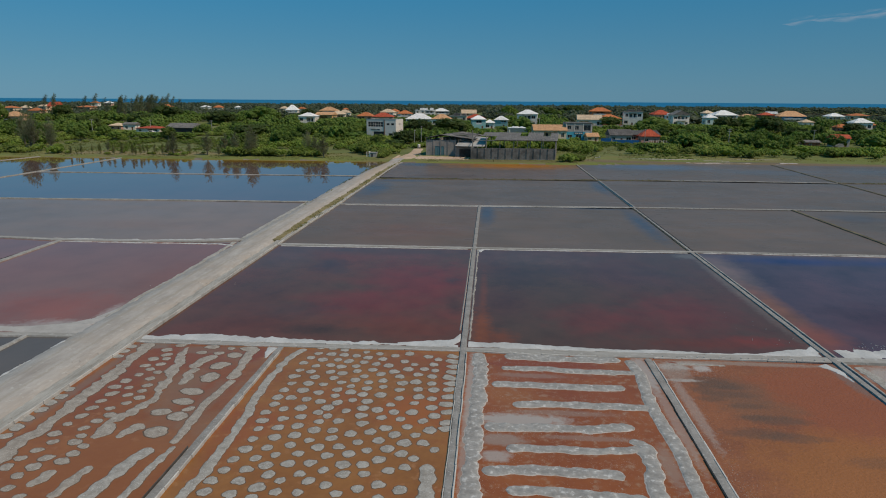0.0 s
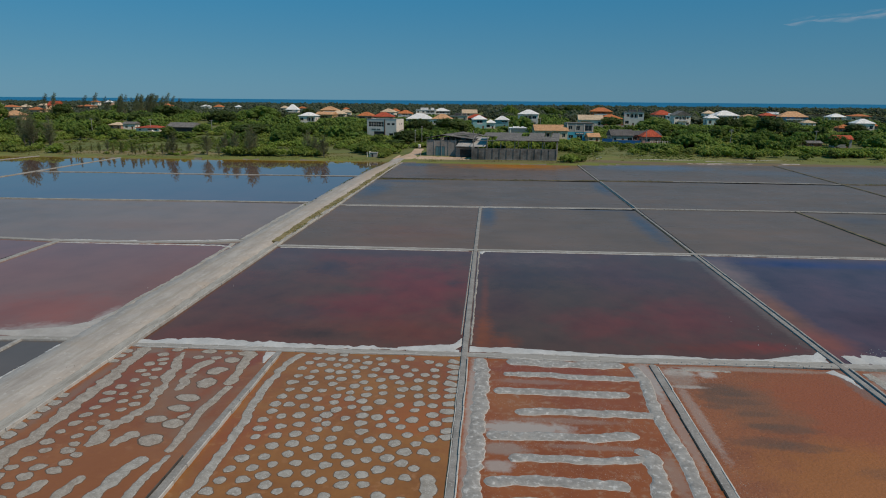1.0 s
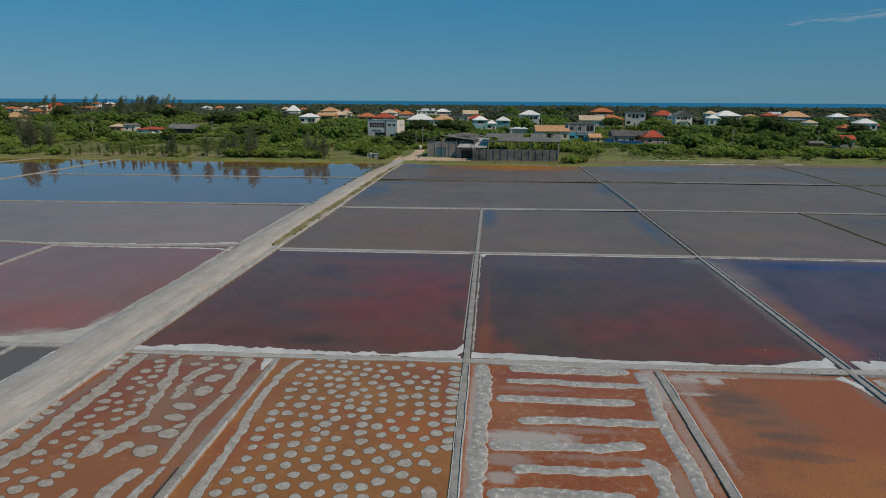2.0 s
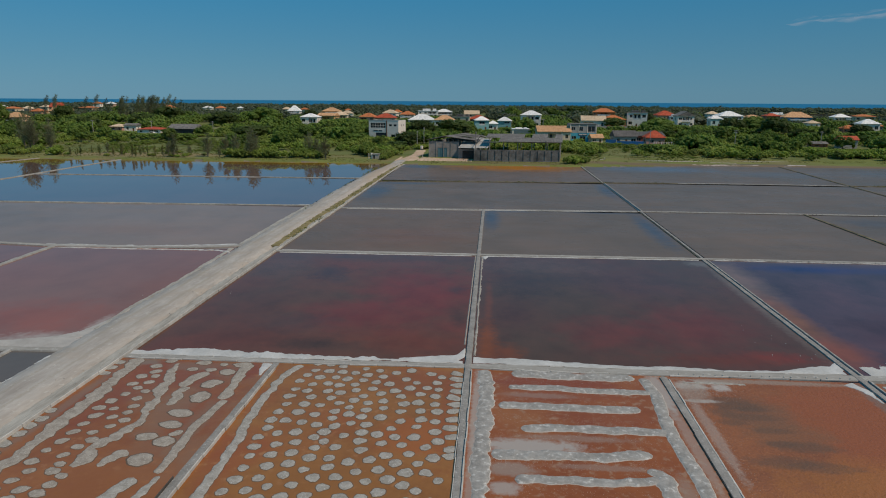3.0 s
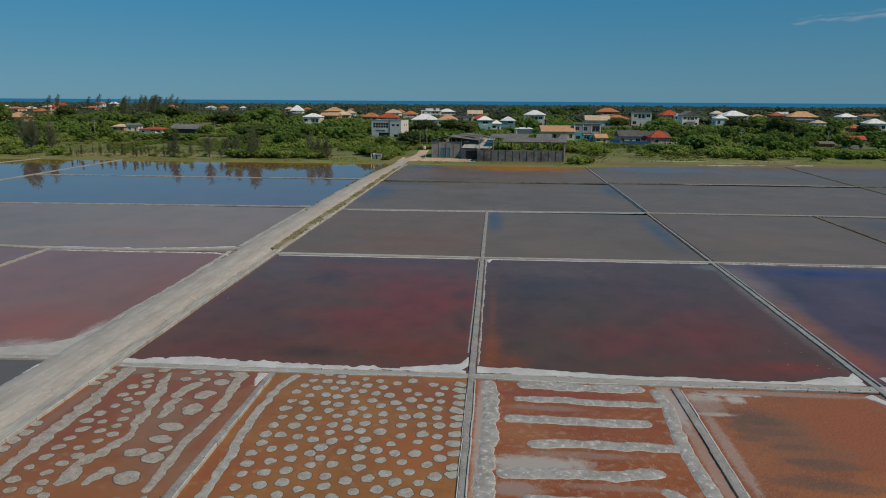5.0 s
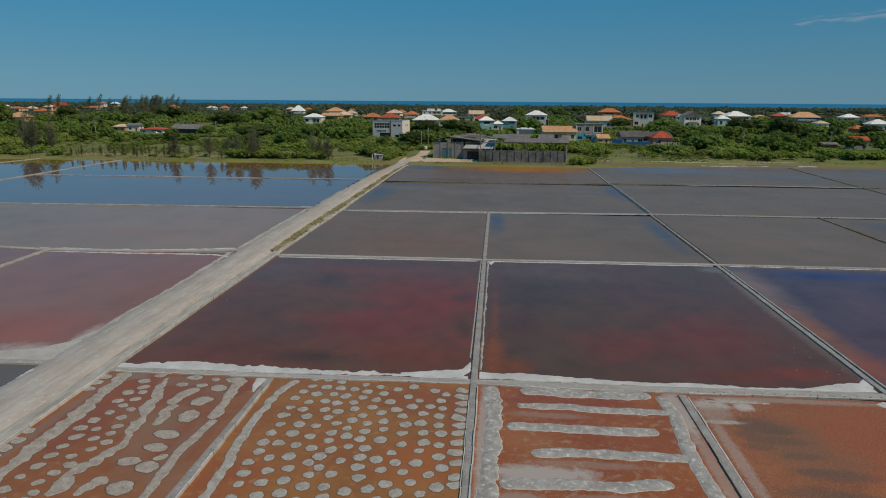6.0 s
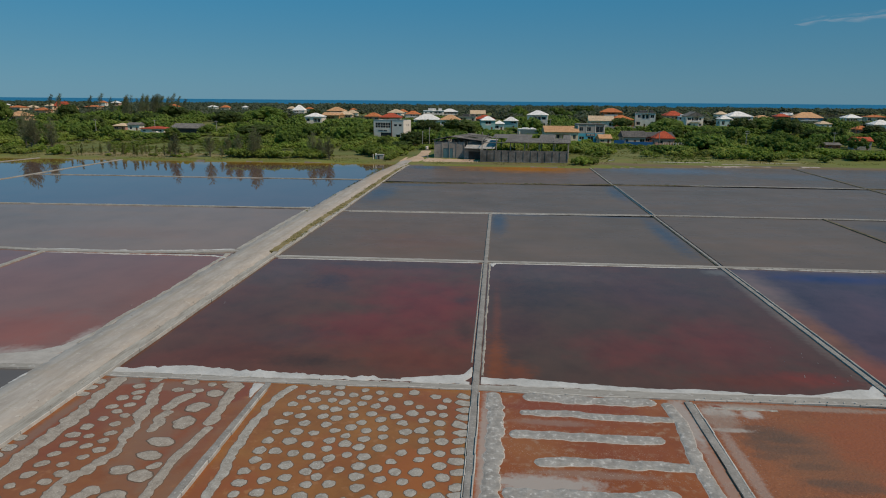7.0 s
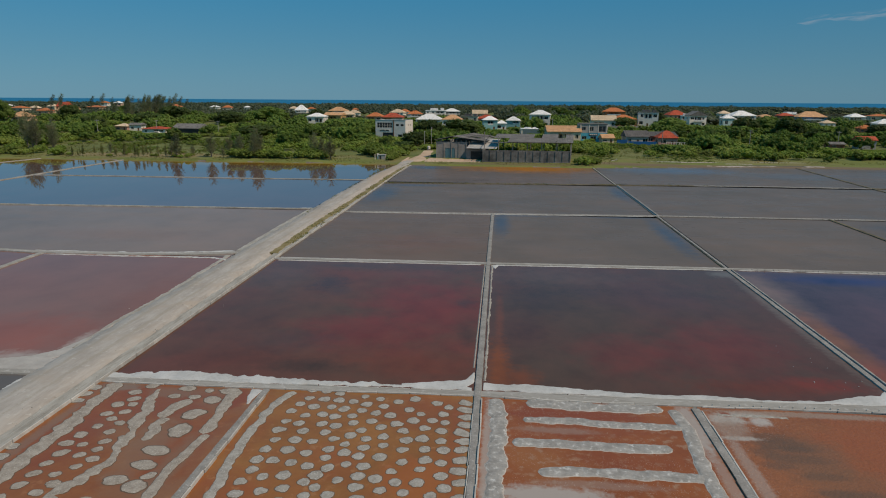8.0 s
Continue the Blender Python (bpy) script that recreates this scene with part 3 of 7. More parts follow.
DIKE_CENTRE = dike([(0, -8), (0.1, 34), (0, 48), (-0.05, 88), (0, 127)], 0.48, M_CONCRETE, 0.02, 0.05, "straight concrete-edged dike running away")
DIKE_MID = dike([(-29.8, 87.1), (-16.9, 87.3), (0, 87.6), (31.6, 88.3), (75, 88.7), (140, 89.2)], 0.75)
DIKE_FAR = dike([(-29.2, 126.0), (0, 127.0), (31.9, 128.5), (64.5, 128.9), (140, 129.2)], 0.7)
dike([(-29.4, 171.0), (0, 173.0), (30.6, 174.8), (52, 176.1)], 1.0, M_DIKE_DARK, 0.0, 0.25, "low dark dike with dry weeds on it")
dike([(52, 176.1), (67.9, 177.0), (97, 176.6)], 0.6, M_DIKE, 0.0, 0.25, "low pale dike with a thin salt crust")
dike([(97, 176.6), (200, 175.0)], 1.0, M_DIKE_DARK, 0.0, 0.25, "low dark dike with dry weeds on it")
KERB = "thin pale kerb of the feeder channel"
dike([(31.67, -8), (31.66, 60), (31.67, 88)], 0.46, M_CONCRETE, -0.02, 0.04, KERB)
dike([(32.24, -8), (32.25, 60), (32.24, 88)], 0.16, M_DIKE, -0.04, 0.04, KERB)
dike([(31.78, 88), (31.78, 128)], 0.34, M_CONCRETE, -0.02, 0.05, KERB)
dike([(31.42, 88), (31.42, 128), (31.38, 219)], 0.08, M_DIKE_DARK, -0.03, 0.04, "thin dark strip along the left of the feeder channel")
dike([(32.12, 128), (32.1, 174.9)], 0.26, M_DIKE, -0.02, 0.06, KERB)
dike([(31.80, 174.9), (31.74, 219)], 0.40, M_DIKE, -0.02, 0.06, KERB)
dike([(63.8, 88.5), (63.8, 129)], 0.6, M_DIKE_DARK, 0.0)
dike([(95.0, 145), (96.4, 165), (97.3, 182), (100.1, 228)], 0.7, M_DIKE_DARK, 0.0, 0.15, "narrow dark dike between far pans")
dike([(-35.2, 47.9), (-43, 47.4), (-110, 47.0)], 0.8)
dike([(-40.5, -8), (-40.5, 47.4)], 0.35)
dike([(-35.8, 90.2), (-40, 88.6), (-51, 87.2), (-64.7, 86.9), (-74.3, 87.9), (-170, 88.0)], 1.0)
dike([(-63.9, 86.9), (-63.4, 73.6), (-63.0, 48)], 0.7)
dike([(-36.4, 128.2), (-70, 127.0), (-104, 125.6), (-172, 124)], 0.8, M_DIKE_FAR, 0.0, 0.15)
dike([(-35.6, 176.8), (-74.5, 175.3), (-107.6, 175.4), (-132, 174.5)], 1.0, M_DIKE_FAR, 0.0, 0.2)
dike([(-131.0, 126), (-131.3, 162.5), (-132, 191), (-132.8, 226)], 1.1, M_DIKE_FAR, 0.0, 0.2)
dike([(-168, 195), (-166.5, 206), (-164, 224)], 1.1, M_DIKE_FAR, 0.0, 0.2)


# ---- salt mounds and ridges in the drained pans ----
M_WET = grainy("wet_rim_mud", (0.098, 0.064, 0.041), (0.150, 0.097, 0.060), 0.8, 6.0, 0.5, 0.01)
BED_Z = W + 0.01


def heap_mesh(seed, rx=0.5, ry=0.5, high=0.03, mat=None, rings=30):
    """A raked, flattened lump of salt with a soft wet rim."""
    verts, faces, mats = [(0, 0, high)], [], []
    for share, z in ((0.5, high), (0.84, high * 0.8), (1.0, 0.012), (1.13, 0.003)):
        for k in range(rings):
            a = 2 * math.pi * k / rings
            c, q = math.cos(a), math.sin(a)
            w = 1 + 0.30 * noise.noise((c * 0.9, q * 0.9, seed)) + 0.17 * noise.noise((c * 2.1, q * 2.1, seed + 20)) + 0.06 * noise.noise((c * 5, q * 5, seed + 30))
            dz = 0.016 * noise.noise((share * 4 * c, share * 4 * q, seed + 40)) if share < 0.9 else 0
            verts.append((c * rx * share * w, q * ry * share * w, z + dz))
    for k in range(rings):
        j = (k + 1) % rings
        faces.append((0, 1 + k, 1 + j))
        mats.append(0)
        for r in range(3):
            o = 1 + r * rings
            faces.append((o + k, o + rings + k, o + rings + j, o + j))
            mats.append(1 if r == 2 else 0)
    me = mesh_of("salt_mound", verts, faces, mat or M_SALT_GREY, True)
    me.materials.append(M_WET)
    for f, i in zip(me.polygons, mats):
        f.material_index = i
    return me


ROUND = [heap_mesh(3.7 * k, 0.375, 0.39) for k in range(12)]
SMALL = [heap_mesh(5.1 * k + 100, 0.41, 0.36, 0.03, M_SALT_WARM) for k in range(8)]
TAB = [heap_mesh(7.3 * k + 300, 0.55, 0.42, 0.03) for k in range(4)]
heap_rng = random.Random(5)


def heaps(kinds, places, label, group, low=0.85, high=1.15):
    for x, y in places:
        ob = new("salt_mound", heap_rng.choice(kinds))
        s = heap_rng.uniform(low, high)
        ob.matrix_basis = pose(x, y, BED_Z, 0, 0, heap_rng.uniform(-40, 40)) @ Matrix.Diagonal((s * heap_rng.uniform(0.92, 1.12), s, 1, 1))
        tagged(ob, label, "salt mound", group)


def round_heaps(places):
    heaps(ROUND, places, "round flat mound of raked grey salt on ochre mud", "round salt mounds")


def small_heaps(places):
    heaps(SMALL, places, "small flat mound of pale salt on red mud", "small salt mounds", 0.8, 1.1)


def tab_heaps(places):
    heaps(TAB, places, "salt mound spilling from the edge of the bank", "salt mounds along the bank", 0.85, 1.05)


def big_heap(x, y, w, d):
    tagged(part("salt_mound", heap_mesh(x * 3 + y, w / 2, d / 2, 0.04, M_SALT_WARM, 34), None, "", pose(x, y, BED_Z)), "large oval mound of pale salt on red mud", "salt mound", "large salt mounds")


def ridge(path, width, mat, rag, label, lumps=0.0):
    """A raked ridge: lumpy outline, rounded ends, a bumpy crest, and a thin skirt of wet mud or white crust."""
    pts = [Vector((p[0], p[1], 0)) for p in path]
    run = [0.0]
    for a, b in zip(pts, pts[1:]):
        run.append(run[-1] + (b - a).length)
    total, seed = run[-1], path[0][0] * 1.3 + path[0][1]
    count = max(10, int(total / 0.13))
    raked = path[0][0] > 0.5
    sides = (-1.0, -0.9, -0.72, -0.36, 0.0, 0.36, 0.72, 0.9, 1.0)
    rise = (0.0, 0.35, 0.85, 0.95, 1.0, 0.95, 0.85, 0.35, 0.0)
    verts, faces = [], []
    for i in range(count + 1):
        d = total * i / count
        near, far = max(0.0, d - 0.5), min(total, d + 0.5)
        c = Vector((float(np.interp(d, run, [p.x for p in pts])), float(np.interp(d, run, [p.y for p in pts])), 0))
        way = Vector((float(np.interp(far, run, [p.x for p in pts]) - np.interp(near, run, [p.x for p in pts])), float(np.interp(far, run, [p.y for p in pts]) - np.interp(near, run, [p.y for p in pts])), 0)).normalized()
        side = Vector((way.y, -way.x, 0))
        end = min(1.0, d / (0.55 * width), (total - d) / (0.55 * width))
        round_end = 0.05 + 0.95 * math.sqrt(max(0.0, 1 - (1 - end) ** 2))
        half = width / 2 * (1 + 2.0 * lumps * wob(d, 5, 1.3, seed + 31))
        reach = [max(0.05, half + rag * (0.8 * wob(d, k, 0.6, seed + 7 * k) + (0.6 if raked else 1.05) * wob(d, k, 1.5, seed + 9 * k) + (0.28 if raked else 0.36) * wob(d, k, 3.6, seed + 5 * k) + (0.1 if raked else 0.14) * wob(d, k, 7.4, seed + 3 * k))) * round_end for k in (0, 1)]
        for sh, up in zip(sides, rise):
            v = c + side * (sh * reach[1 if sh > 0 else 0])
            bump_z = (0.045 if raked else 0.014) * wob(v.x, v.y, 2.1, seed) + (0.03 if raked else 0.008) * wob(v.x, v.y, 5.0, seed + 2)
            verts.append((v.x, v.y, BED_Z + 0.004 + up * round_end * ((0.075 if raked else 0.03) + bump_z)))
        if i:
            o = 9 * (i - 1)
            faces += [(o + j, o + j + 1, o + j + 10, o + j + 9) for j in range(8)]
    ob = part("salt_ridge", mesh_of("salt_ridge", verts, faces, mat, True))
    ob.data.materials.append(M_SALT_RIM if raked else M_WET)
    for k, f in enumerate(ob.data.polygons):
        f.material_index = 1 if k % 8 in (0, 7) else 0
    return tagged(ob, label, "salt ridge", "salt ridges")


round_heaps([(-12.6, 46.9), (-11.5, 46.9), (-10.4, 46.6), (-4.6, 46.3), (-8.4, 46.3), (-7.2, 46.0), (-2.9, 45.7), (-5.8, 45.7), (-12.5, 45.6), (-11.3, 45.6), (-10.2, 45.5), (-9.1, 45.4)])
round_heaps([(-2.0, 45.2), (-8.0, 45.1), (-6.7, 44.9), (-12.9, 44.6), (-4.8, 44.5), (-10.5, 44.4), (-11.8, 44.3), (-9.5, 44.2), (-2.3, 44.1), (-8.2, 44.1), (-3.9, 44.0), (-7.1, 43.8)])
round_heaps([(-6.0, 43.6), (-13.2, 43.5), (-10.8, 43.2), (-8.7, 43.2), (-3.0, 43.1), (-4.3, 43.0), (-12.0, 43.0), (-9.9, 43.0), (-2.1, 42.9), (-7.2, 42.6), (-5.4, 42.4), (-8.4, 42.2)])
round_heaps([(-13.1, 42.0), (-3.4, 42.0), (-10.5, 41.9), (-12.1, 41.8), (-6.4, 41.8), (-9.5, 41.7), (-2.2, 41.7), (-4.8, 41.5), (-7.6, 41.3), (-11.5, 40.8), (-10.0, 40.8), (-13.2, 40.8)])
round_heaps([(-6.0, 40.6), (-3.4, 40.6), (-8.2, 40.5), (-2.1, 40.4), (-4.4, 40.3), (-7.1, 40.2), (-9.2, 40.0), (-11.7, 39.6), (-13.0, 39.5), (-5.8, 39.5), (-10.5, 39.5), (-8.3, 39.4)])
round_heaps([(-1.9, 39.3), (-3.1, 39.3), (-7.0, 39.1), (-4.5, 39.1), (-9.2, 38.7), (-11.8, 38.4), (-8.1, 38.4), (-13.2, 38.3), (-2.9, 38.1), (-10.5, 38.1), (-5.8, 38.1), (-7.1, 38.1)])
round_heaps([(-1.9, 37.8), (-9.1, 37.7), (-4.3, 37.7), (-7.7, 37.1), (-13.3, 37.1), (-12.3, 37.1), (-6.6, 37.0), (-3.1, 37.0), (-11.1, 36.9), (-10.0, 36.7), (-4.8, 36.6), (-8.7, 36.6)])
round_heaps([(-1.8, 36.4), (-13.2, 36.0), (-6.7, 35.9), (-9.2, 35.8), (-5.6, 35.7), (-11.1, 35.6), (-3.1, 35.6), (-4.4, 35.5), (-7.8, 35.4), (-12.3, 35.3), (-1.5, 35.2), (-9.7, 35.0)])
round_heaps([(-6.6, 34.8), (-13.4, 34.7), (-5.1, 34.6), (-3.8, 34.5), (-8.9, 34.5), (-2.2, 34.4), (-10.7, 34.3), (-11.9, 33.9), (-8.0, 33.9), (-9.3, 33.7), (-6.3, 33.7), (-3.2, 33.5)])
round_heaps([(-13.2, 33.5), (-4.6, 33.2), (-1.6, 33.2), (-10.6, 33.0), (-10.6, 33.0), (-11.8, 32.7), (-8.1, 32.6), (-5.5, 32.6), (-9.3, 32.5), (-3.9, 32.4), (-2.5, 32.4), (-13.1, 32.4)])
round_heaps([(-6.8, 32.3), (-10.4, 31.8), (-4.8, 31.6), (-7.9, 31.6), (-1.9, 31.5), (-11.6, 31.4), (-3.1, 31.4), (-6.1, 31.2), (-9.3, 31.2), (-13.0, 31.1), (-1.1, 30.7), (-4.1, 30.6)])
round_heaps([(-7.2, 30.6), (-10.3, 30.5), (-8.5, 30.4), (-5.3, 30.3), (-11.7, 30.1), (-3.1, 30.1), (-13.0, 29.8), (-6.4, 29.8), (-2.3, 29.6), (-9.5, 29.6), (-7.7, 29.5), (-10.9, 29.3)])
round_heaps([(-4.4, 29.3), (-12.0, 28.8), (-5.3, 28.7), (-8.5, 28.6), (-6.5, 28.6), (-2.7, 28.6), (-13.3, 28.6), (-9.8, 28.4), (-3.6, 28.2), (-11.1, 28.1), (-7.5, 27.9), (-5.0, 27.7)])
round_heaps([(-12.1, 27.6), (-6.2, 27.6), (-13.4, 27.4), (-8.8, 27.4), (-10.6, 27.2), (-8.1, 26.7), (-4.0, 26.7), (-9.7, 26.6), (-7.0, 26.4), (-12.1, 26.4), (-13.7, 26.3), (-2.7, 26.3)])
round_heaps([(-5.1, 26.2), (-10.8, 25.9), (-6.2, 25.6), (-8.4, 25.6), (-9.6, 25.5), (-3.8, 25.4), (-13.6, 25.2), (-12.1, 25.1), (-10.8, 24.8)])
tab_heaps([(-0.8, 46.0), (-0.8, 44.9), (-0.7, 43.8), (-0.7, 42.7), (-0.8, 41.6), (-0.7, 40.5), (-0.7, 39.5), (-0.7, 38.2), (-0.8, 37.0), (-0.6, 35.8), (-0.6, 34.3), (-0.5, 33.5)])
small_heaps([(-25.2, 46.4), (-20.5, 46.1), (-25.9, 45.2), (-21.1, 44.9), (-22.7, 44.9), (-25.4, 44.2), (-25.0, 43.3), (-26.1, 43.2), (-24.9, 42.2), (-26.0, 41.8), (-25.2, 41.1), (-24.4, 40.6)])
small_heaps([(-25.6, 40.0), (-24.3, 39.4), (-26.0, 38.8), (-23.9, 38.2), (-26.3, 37.7), (-25.1, 37.7), (-23.8, 37.2), (-25.8, 36.6), (-24.5, 36.5), (-23.4, 36.1), (-25.9, 35.4), (-23.9, 35.2)])
small_heaps([(-19.0, 34.7), (-25.9, 34.3), (-24.6, 34.3), (-24.1, 33.4), (-25.9, 33.1), (-24.4, 32.5), (-26.1, 31.9), (-24.7, 31.5), (-26.1, 30.6), (-24.3, 30.5), (-24.2, 29.7), (-25.6, 29.6)])
small_heaps([(-23.3, 29.3), (-25.9, 28.6), (-23.4, 28.4), (-24.7, 27.8), (-26.3, 27.6), (-23.5, 27.5), (-24.8, 26.8), (-26.4, 26.6), (-25.1, 25.8), (-24.8, 24.6), (-23.6, 23.9)])
tab_heaps([(-29.4, 45.7), (-29.5, 44.6), (-29.4, 43.5), (-29.5, 37.0), (-29.3, 35.8), (-29.4, 34.8), (-29.4, 33.7), (-29.4, 32.4), (-29.3, 31.2), (-29.2, 30.0)])
big_heap(-19.6, 44.6, 1.29, 1.15)
big_heap(-19.9, 42.4, 1.31, 1.43)
big_heap(-19.8, 40.0, 1.33, 1.72)
big_heap(-20.1, 37.5, 1.70, 1.12)
big_heap(-19.9, 35.8, 1.63, 1.04)
big_heap(-20.7, 34.1, 1.45, 0.97)
big_heap(-19.3, 33.6, 1.42, 1.32)
big_heap(-19.6, 31.4, 1.61, 1.34)
big_heap(-22.3, 46.25, 1.3, 0.9)
big_heap(-18.9, 46.15, 1.7, 1.0)
ridge([(-28.1, 46.7), (-28.0, 42.9), (-27.6, 39.0), (-27.6, 36.0), (-27.5, 33.3), (-27.5, 31.0), (-27.7, 29.1), (-27.6, 27.6), (-27.6, 26.2)], 1.18, M_SALT_WARM, 0.3, "long raked ridge of pale wet salt in the red pan", 0.12)
ridge([(-24.3, 46.0), (-24.18, 44.4), (-23.3, 42.0)], 0.85, M_SALT_WARM, 0.26, "raked lumps of pale wet salt in the red pan", 0.2)
ridge([(-23.5, 42.7), (-23.2, 40.6), (-22.6, 38.6)], 0.85, M_SALT_WARM, 0.3, "raked lumps of pale wet salt in the red pan", 0.2)
ridge([(-22.75, 39.2), (-22.6, 37.5), (-22.25, 36.3), (-22.5, 34.8)], 0.85, M_SALT_WARM, 0.26, "raked lumps of pale wet salt in the red pan", 0.2)
ridge([(-22.35, 35.3), (-22.9, 33.3)], 1.0, M_SALT_WARM, 0.3, "raked lumps of pale wet salt in the red pan", 0.2)
ridge([(-22.85, 33.8), (-23.45, 32.3), (-23.1, 31.6), (-23.2, 30.2)], 0.85, M_SALT_WARM, 0.28, "raked lumps of pale wet salt in the red pan", 0.2)
ridge([(-21.15, 44.5), (-21.76, 43.1), (-22.05, 41.6)], 0.92, M_SALT_WARM, 0.26, "raked lumps of pale wet salt in the red pan", 0.2)
ridge([(-21.35, 41.6), (-21.8, 40.6), (-21.4, 39.7), (-21.5, 38.5)], 0.8, M_SALT_WARM, 0.26, "raked lumps of pale wet salt in the red pan", 0.2)
ridge([(-18.3, 46.3), (-18.4, 45.0), (-18.1, 42.4), (-18.0, 39.75)], 0.92, M_SALT_WARM, 0.17, "long raked ridge of pale wet salt in the red pan", 0.06)
ridge([(-17.75, 39.75), (-18.0, 36.9), (-18.2, 35.0), (-18.0, 32.8), (-17.8, 30.0)], 0.74, M_SALT_WARM, 0.17, "long raked ridge of pale wet salt in the red pan", 0.06)
ridge([(-17.6, 29.8), (-17.8, 28.1), (-17.9, 26.3), (-17.9, 24.2), (-17.9, 23.0)], 0.65, M_SALT_GREY, 0.17, "long raked ridge of pale wet salt in the red pan", 0.06)
ridge([(-14.0, 46.6), (-14.7, 44.4), (-15.0, 40.9), (-14.9, 36.9), (-14.5, 33.1), (-14.5, 30.1), (-14.4, 27.4), (-14.7, 24.5), (-15.0, 23.2)], 0.72, M_SALT_GREY, 0.17, "long raked ridge of pale wet salt in the red pan", 0.06)
ridge([(-21.1, 32.4), (-21.5, 31.5), (-21.8, 30.4)], 0.97, M_SALT_WARM, 0.25, "long raked ridge of pale wet salt in the red pan", 0.3)
ridge([(-19.0, 29.5), (-19.4, 28.0), (-19.6, 26.3), (-19.9, 24.0), (-20.1, 22.8)], 0.98, M_SALT_GREY, 0.17, "long raked ridge of pale wet salt in the red pan", 0.06)
ridge([(-21.5, 27.2), (-21.7, 26.0), (-21.8, 23.9)], 0.78, M_SALT_WARM, 0.17, "long raked ridge of pale wet salt in the red pan", 0.06)
ridge([(-23.4, 26.6), (-23.5, 25.6), (-23.8, 24.8)], 0.84, M_SALT_WARM, 0.17, "long raked ridge of pale wet salt in the red pan", 0.06)
ridge([(-1.4, 29.1), (-1.2, 27.3), (-1.1, 25.6), (-1.1, 24.4)], 0.84, M_SALT_GREY, 0.25, "long raked ridge of pale wet salt in the red pan", 0.15)
ridge([(1.43, 47.0), (1.6, 42.8), (1.56, 39.6), (1.43, 36.0), (1.32, 32.8), (1.34, 30.7), (1.23, 27.6), (1.25, 24.4)], 1.16, M_SALT_RAKED, 0.36, "broad raked ridge of wet grey salt", 0.05)
ridge([(14.15, 46.5), (14.5, 43.4), (14.2, 39.8), (14.1, 37.5), (14.25, 34.3), (14.4, 31.8), (14.2, 28.7), (14.2, 25.5)], 0.98, M_SALT_RAKED, 0.12, "broad raked ridge of wet grey salt", 0.05)
ridge([(11.5, 33.0), (12.35, 32.3), (12.3, 30.3), (12.0, 28.5), (11.8, 25.4)], 1.1, M_SALT_RAKED, 0.3, "broad raked ridge of wet grey salt", 0.05)
ridge([(3.6, 46.55), (6.4, 46.3), (9.75, 46.3), (13.5, 46.35)], 1.35, M_SALT_RAKED, 0.3, "raked ridge of wet grey salt on ochre mud", 0.05)
ridge([(3.3, 43.9), (6.2, 44.05), (8.5, 43.85), (11.25, 43.75), (14.2, 43.75)], 0.98, M_SALT_RAKED, 0.22, "raked ridge of wet grey salt on ochre mud", 0.05)
ridge([(2.5, 40.75), (5.1, 40.85), (8.2, 40.8), (10.8, 40.75), (12.8, 40.9)], 1.12, M_SALT_RAKED, 0.2, "raked ridge of wet grey salt on ochre mud", 0.05)
ridge([(4.0, 37.45), (6.2, 37.65), (9.5, 37.7), (11.9, 37.7), (14.0, 37.65)], 1.08, M_SALT_RAKED, 0.2, "raked ridge of wet grey salt on ochre mud", 0.05)
ridge([(2.0, 34.0), (5.6, 34.15), (9.0, 34.2), (12.2, 34.7)], 1.18, M_SALT_RAKED, 0.24, "raked ridge of wet grey salt on ochre mud", 0.05)
ridge([(3.4, 31.3), (6.5, 31.45), (9.3, 31.4), (12.1, 31.9)], 0.85, M_SALT_RAKED, 0.2, "raked ridge of wet grey salt on ochre mud", 0.05)
ridge([(1.9, 28.65), (4.9, 28.95), (7.5, 28.9), (10.4, 28.75)], 1.1, M_SALT_RAKED, 0.24, "raked ridge of wet grey salt on ochre mud", 0.05)
ridge([(3.3, 26.8), (5.4, 26.85), (7.9, 26.7), (11.3, 26.4)], 0.98, M_SALT_RAKED, 0.22, "raked ridge of wet grey salt on ochre mud", 0.05)


# ---- salt crust along the banks, stains, edging boards ----
def crust(path, width, label="ragged white salt crust along the bank", rag=0.3, mat=M_SALT, z=W + 0.035):
    return tagged(strip("salt_crust", path, width, z, z - 0.05, mat, 0.16, rag, 0.06, 0.02, seed=path[0][0] + 50), label, "salt crust", "salt crusts", "structure")


crust([(-29.6, 47.9), (-25, 48.35), (-20.5, 48.4), (-17, 48.2), (-11, 48.3), (-6.5, 48.4), (-0.5, 48.6)], lambda s: float(np.interp(s, (0, 0.16, 0.31, 0.44, 0.64, 0.8, 1), (1.1, 1.6, 1.5, 1.0, 0.55, 0.5, 0.6))) + 0.4 * wob(s * 40, 0, 1.0), rag=0.4)
crust([(-6, 48.6), (-2.6, 48.9), (-1.3, 49.2), (-0.7, 49.8), (-0.45, 51.5)], lambda s: float(np.interp(s, (0, 0.3, 0.52, 0.7, 1), (0.5, 1.2, 1.6, 1.0, 0.06))), rag=0.1, z=W + 0.03)
crust([(0.4, 49.0), (4.5, 48.98), (8.9, 48.8), (13, 48.5), (17.3, 48.58), (21.4, 48.53), (25.5, 48.73), (28.2, 49.1), (31.1, 49.4)], lambda s: float(np.interp(s, (0, 0.14, 0.28, 0.41, 0.55, 0.68, 0.82, 0.92, 1), (1.1, 1.1, 0.9, 0.7, 0.95, 0.6, 0.5, 0.9, 1.2))) + 0.12 * wob(s * 40, 5, 1.0), rag=0.2)
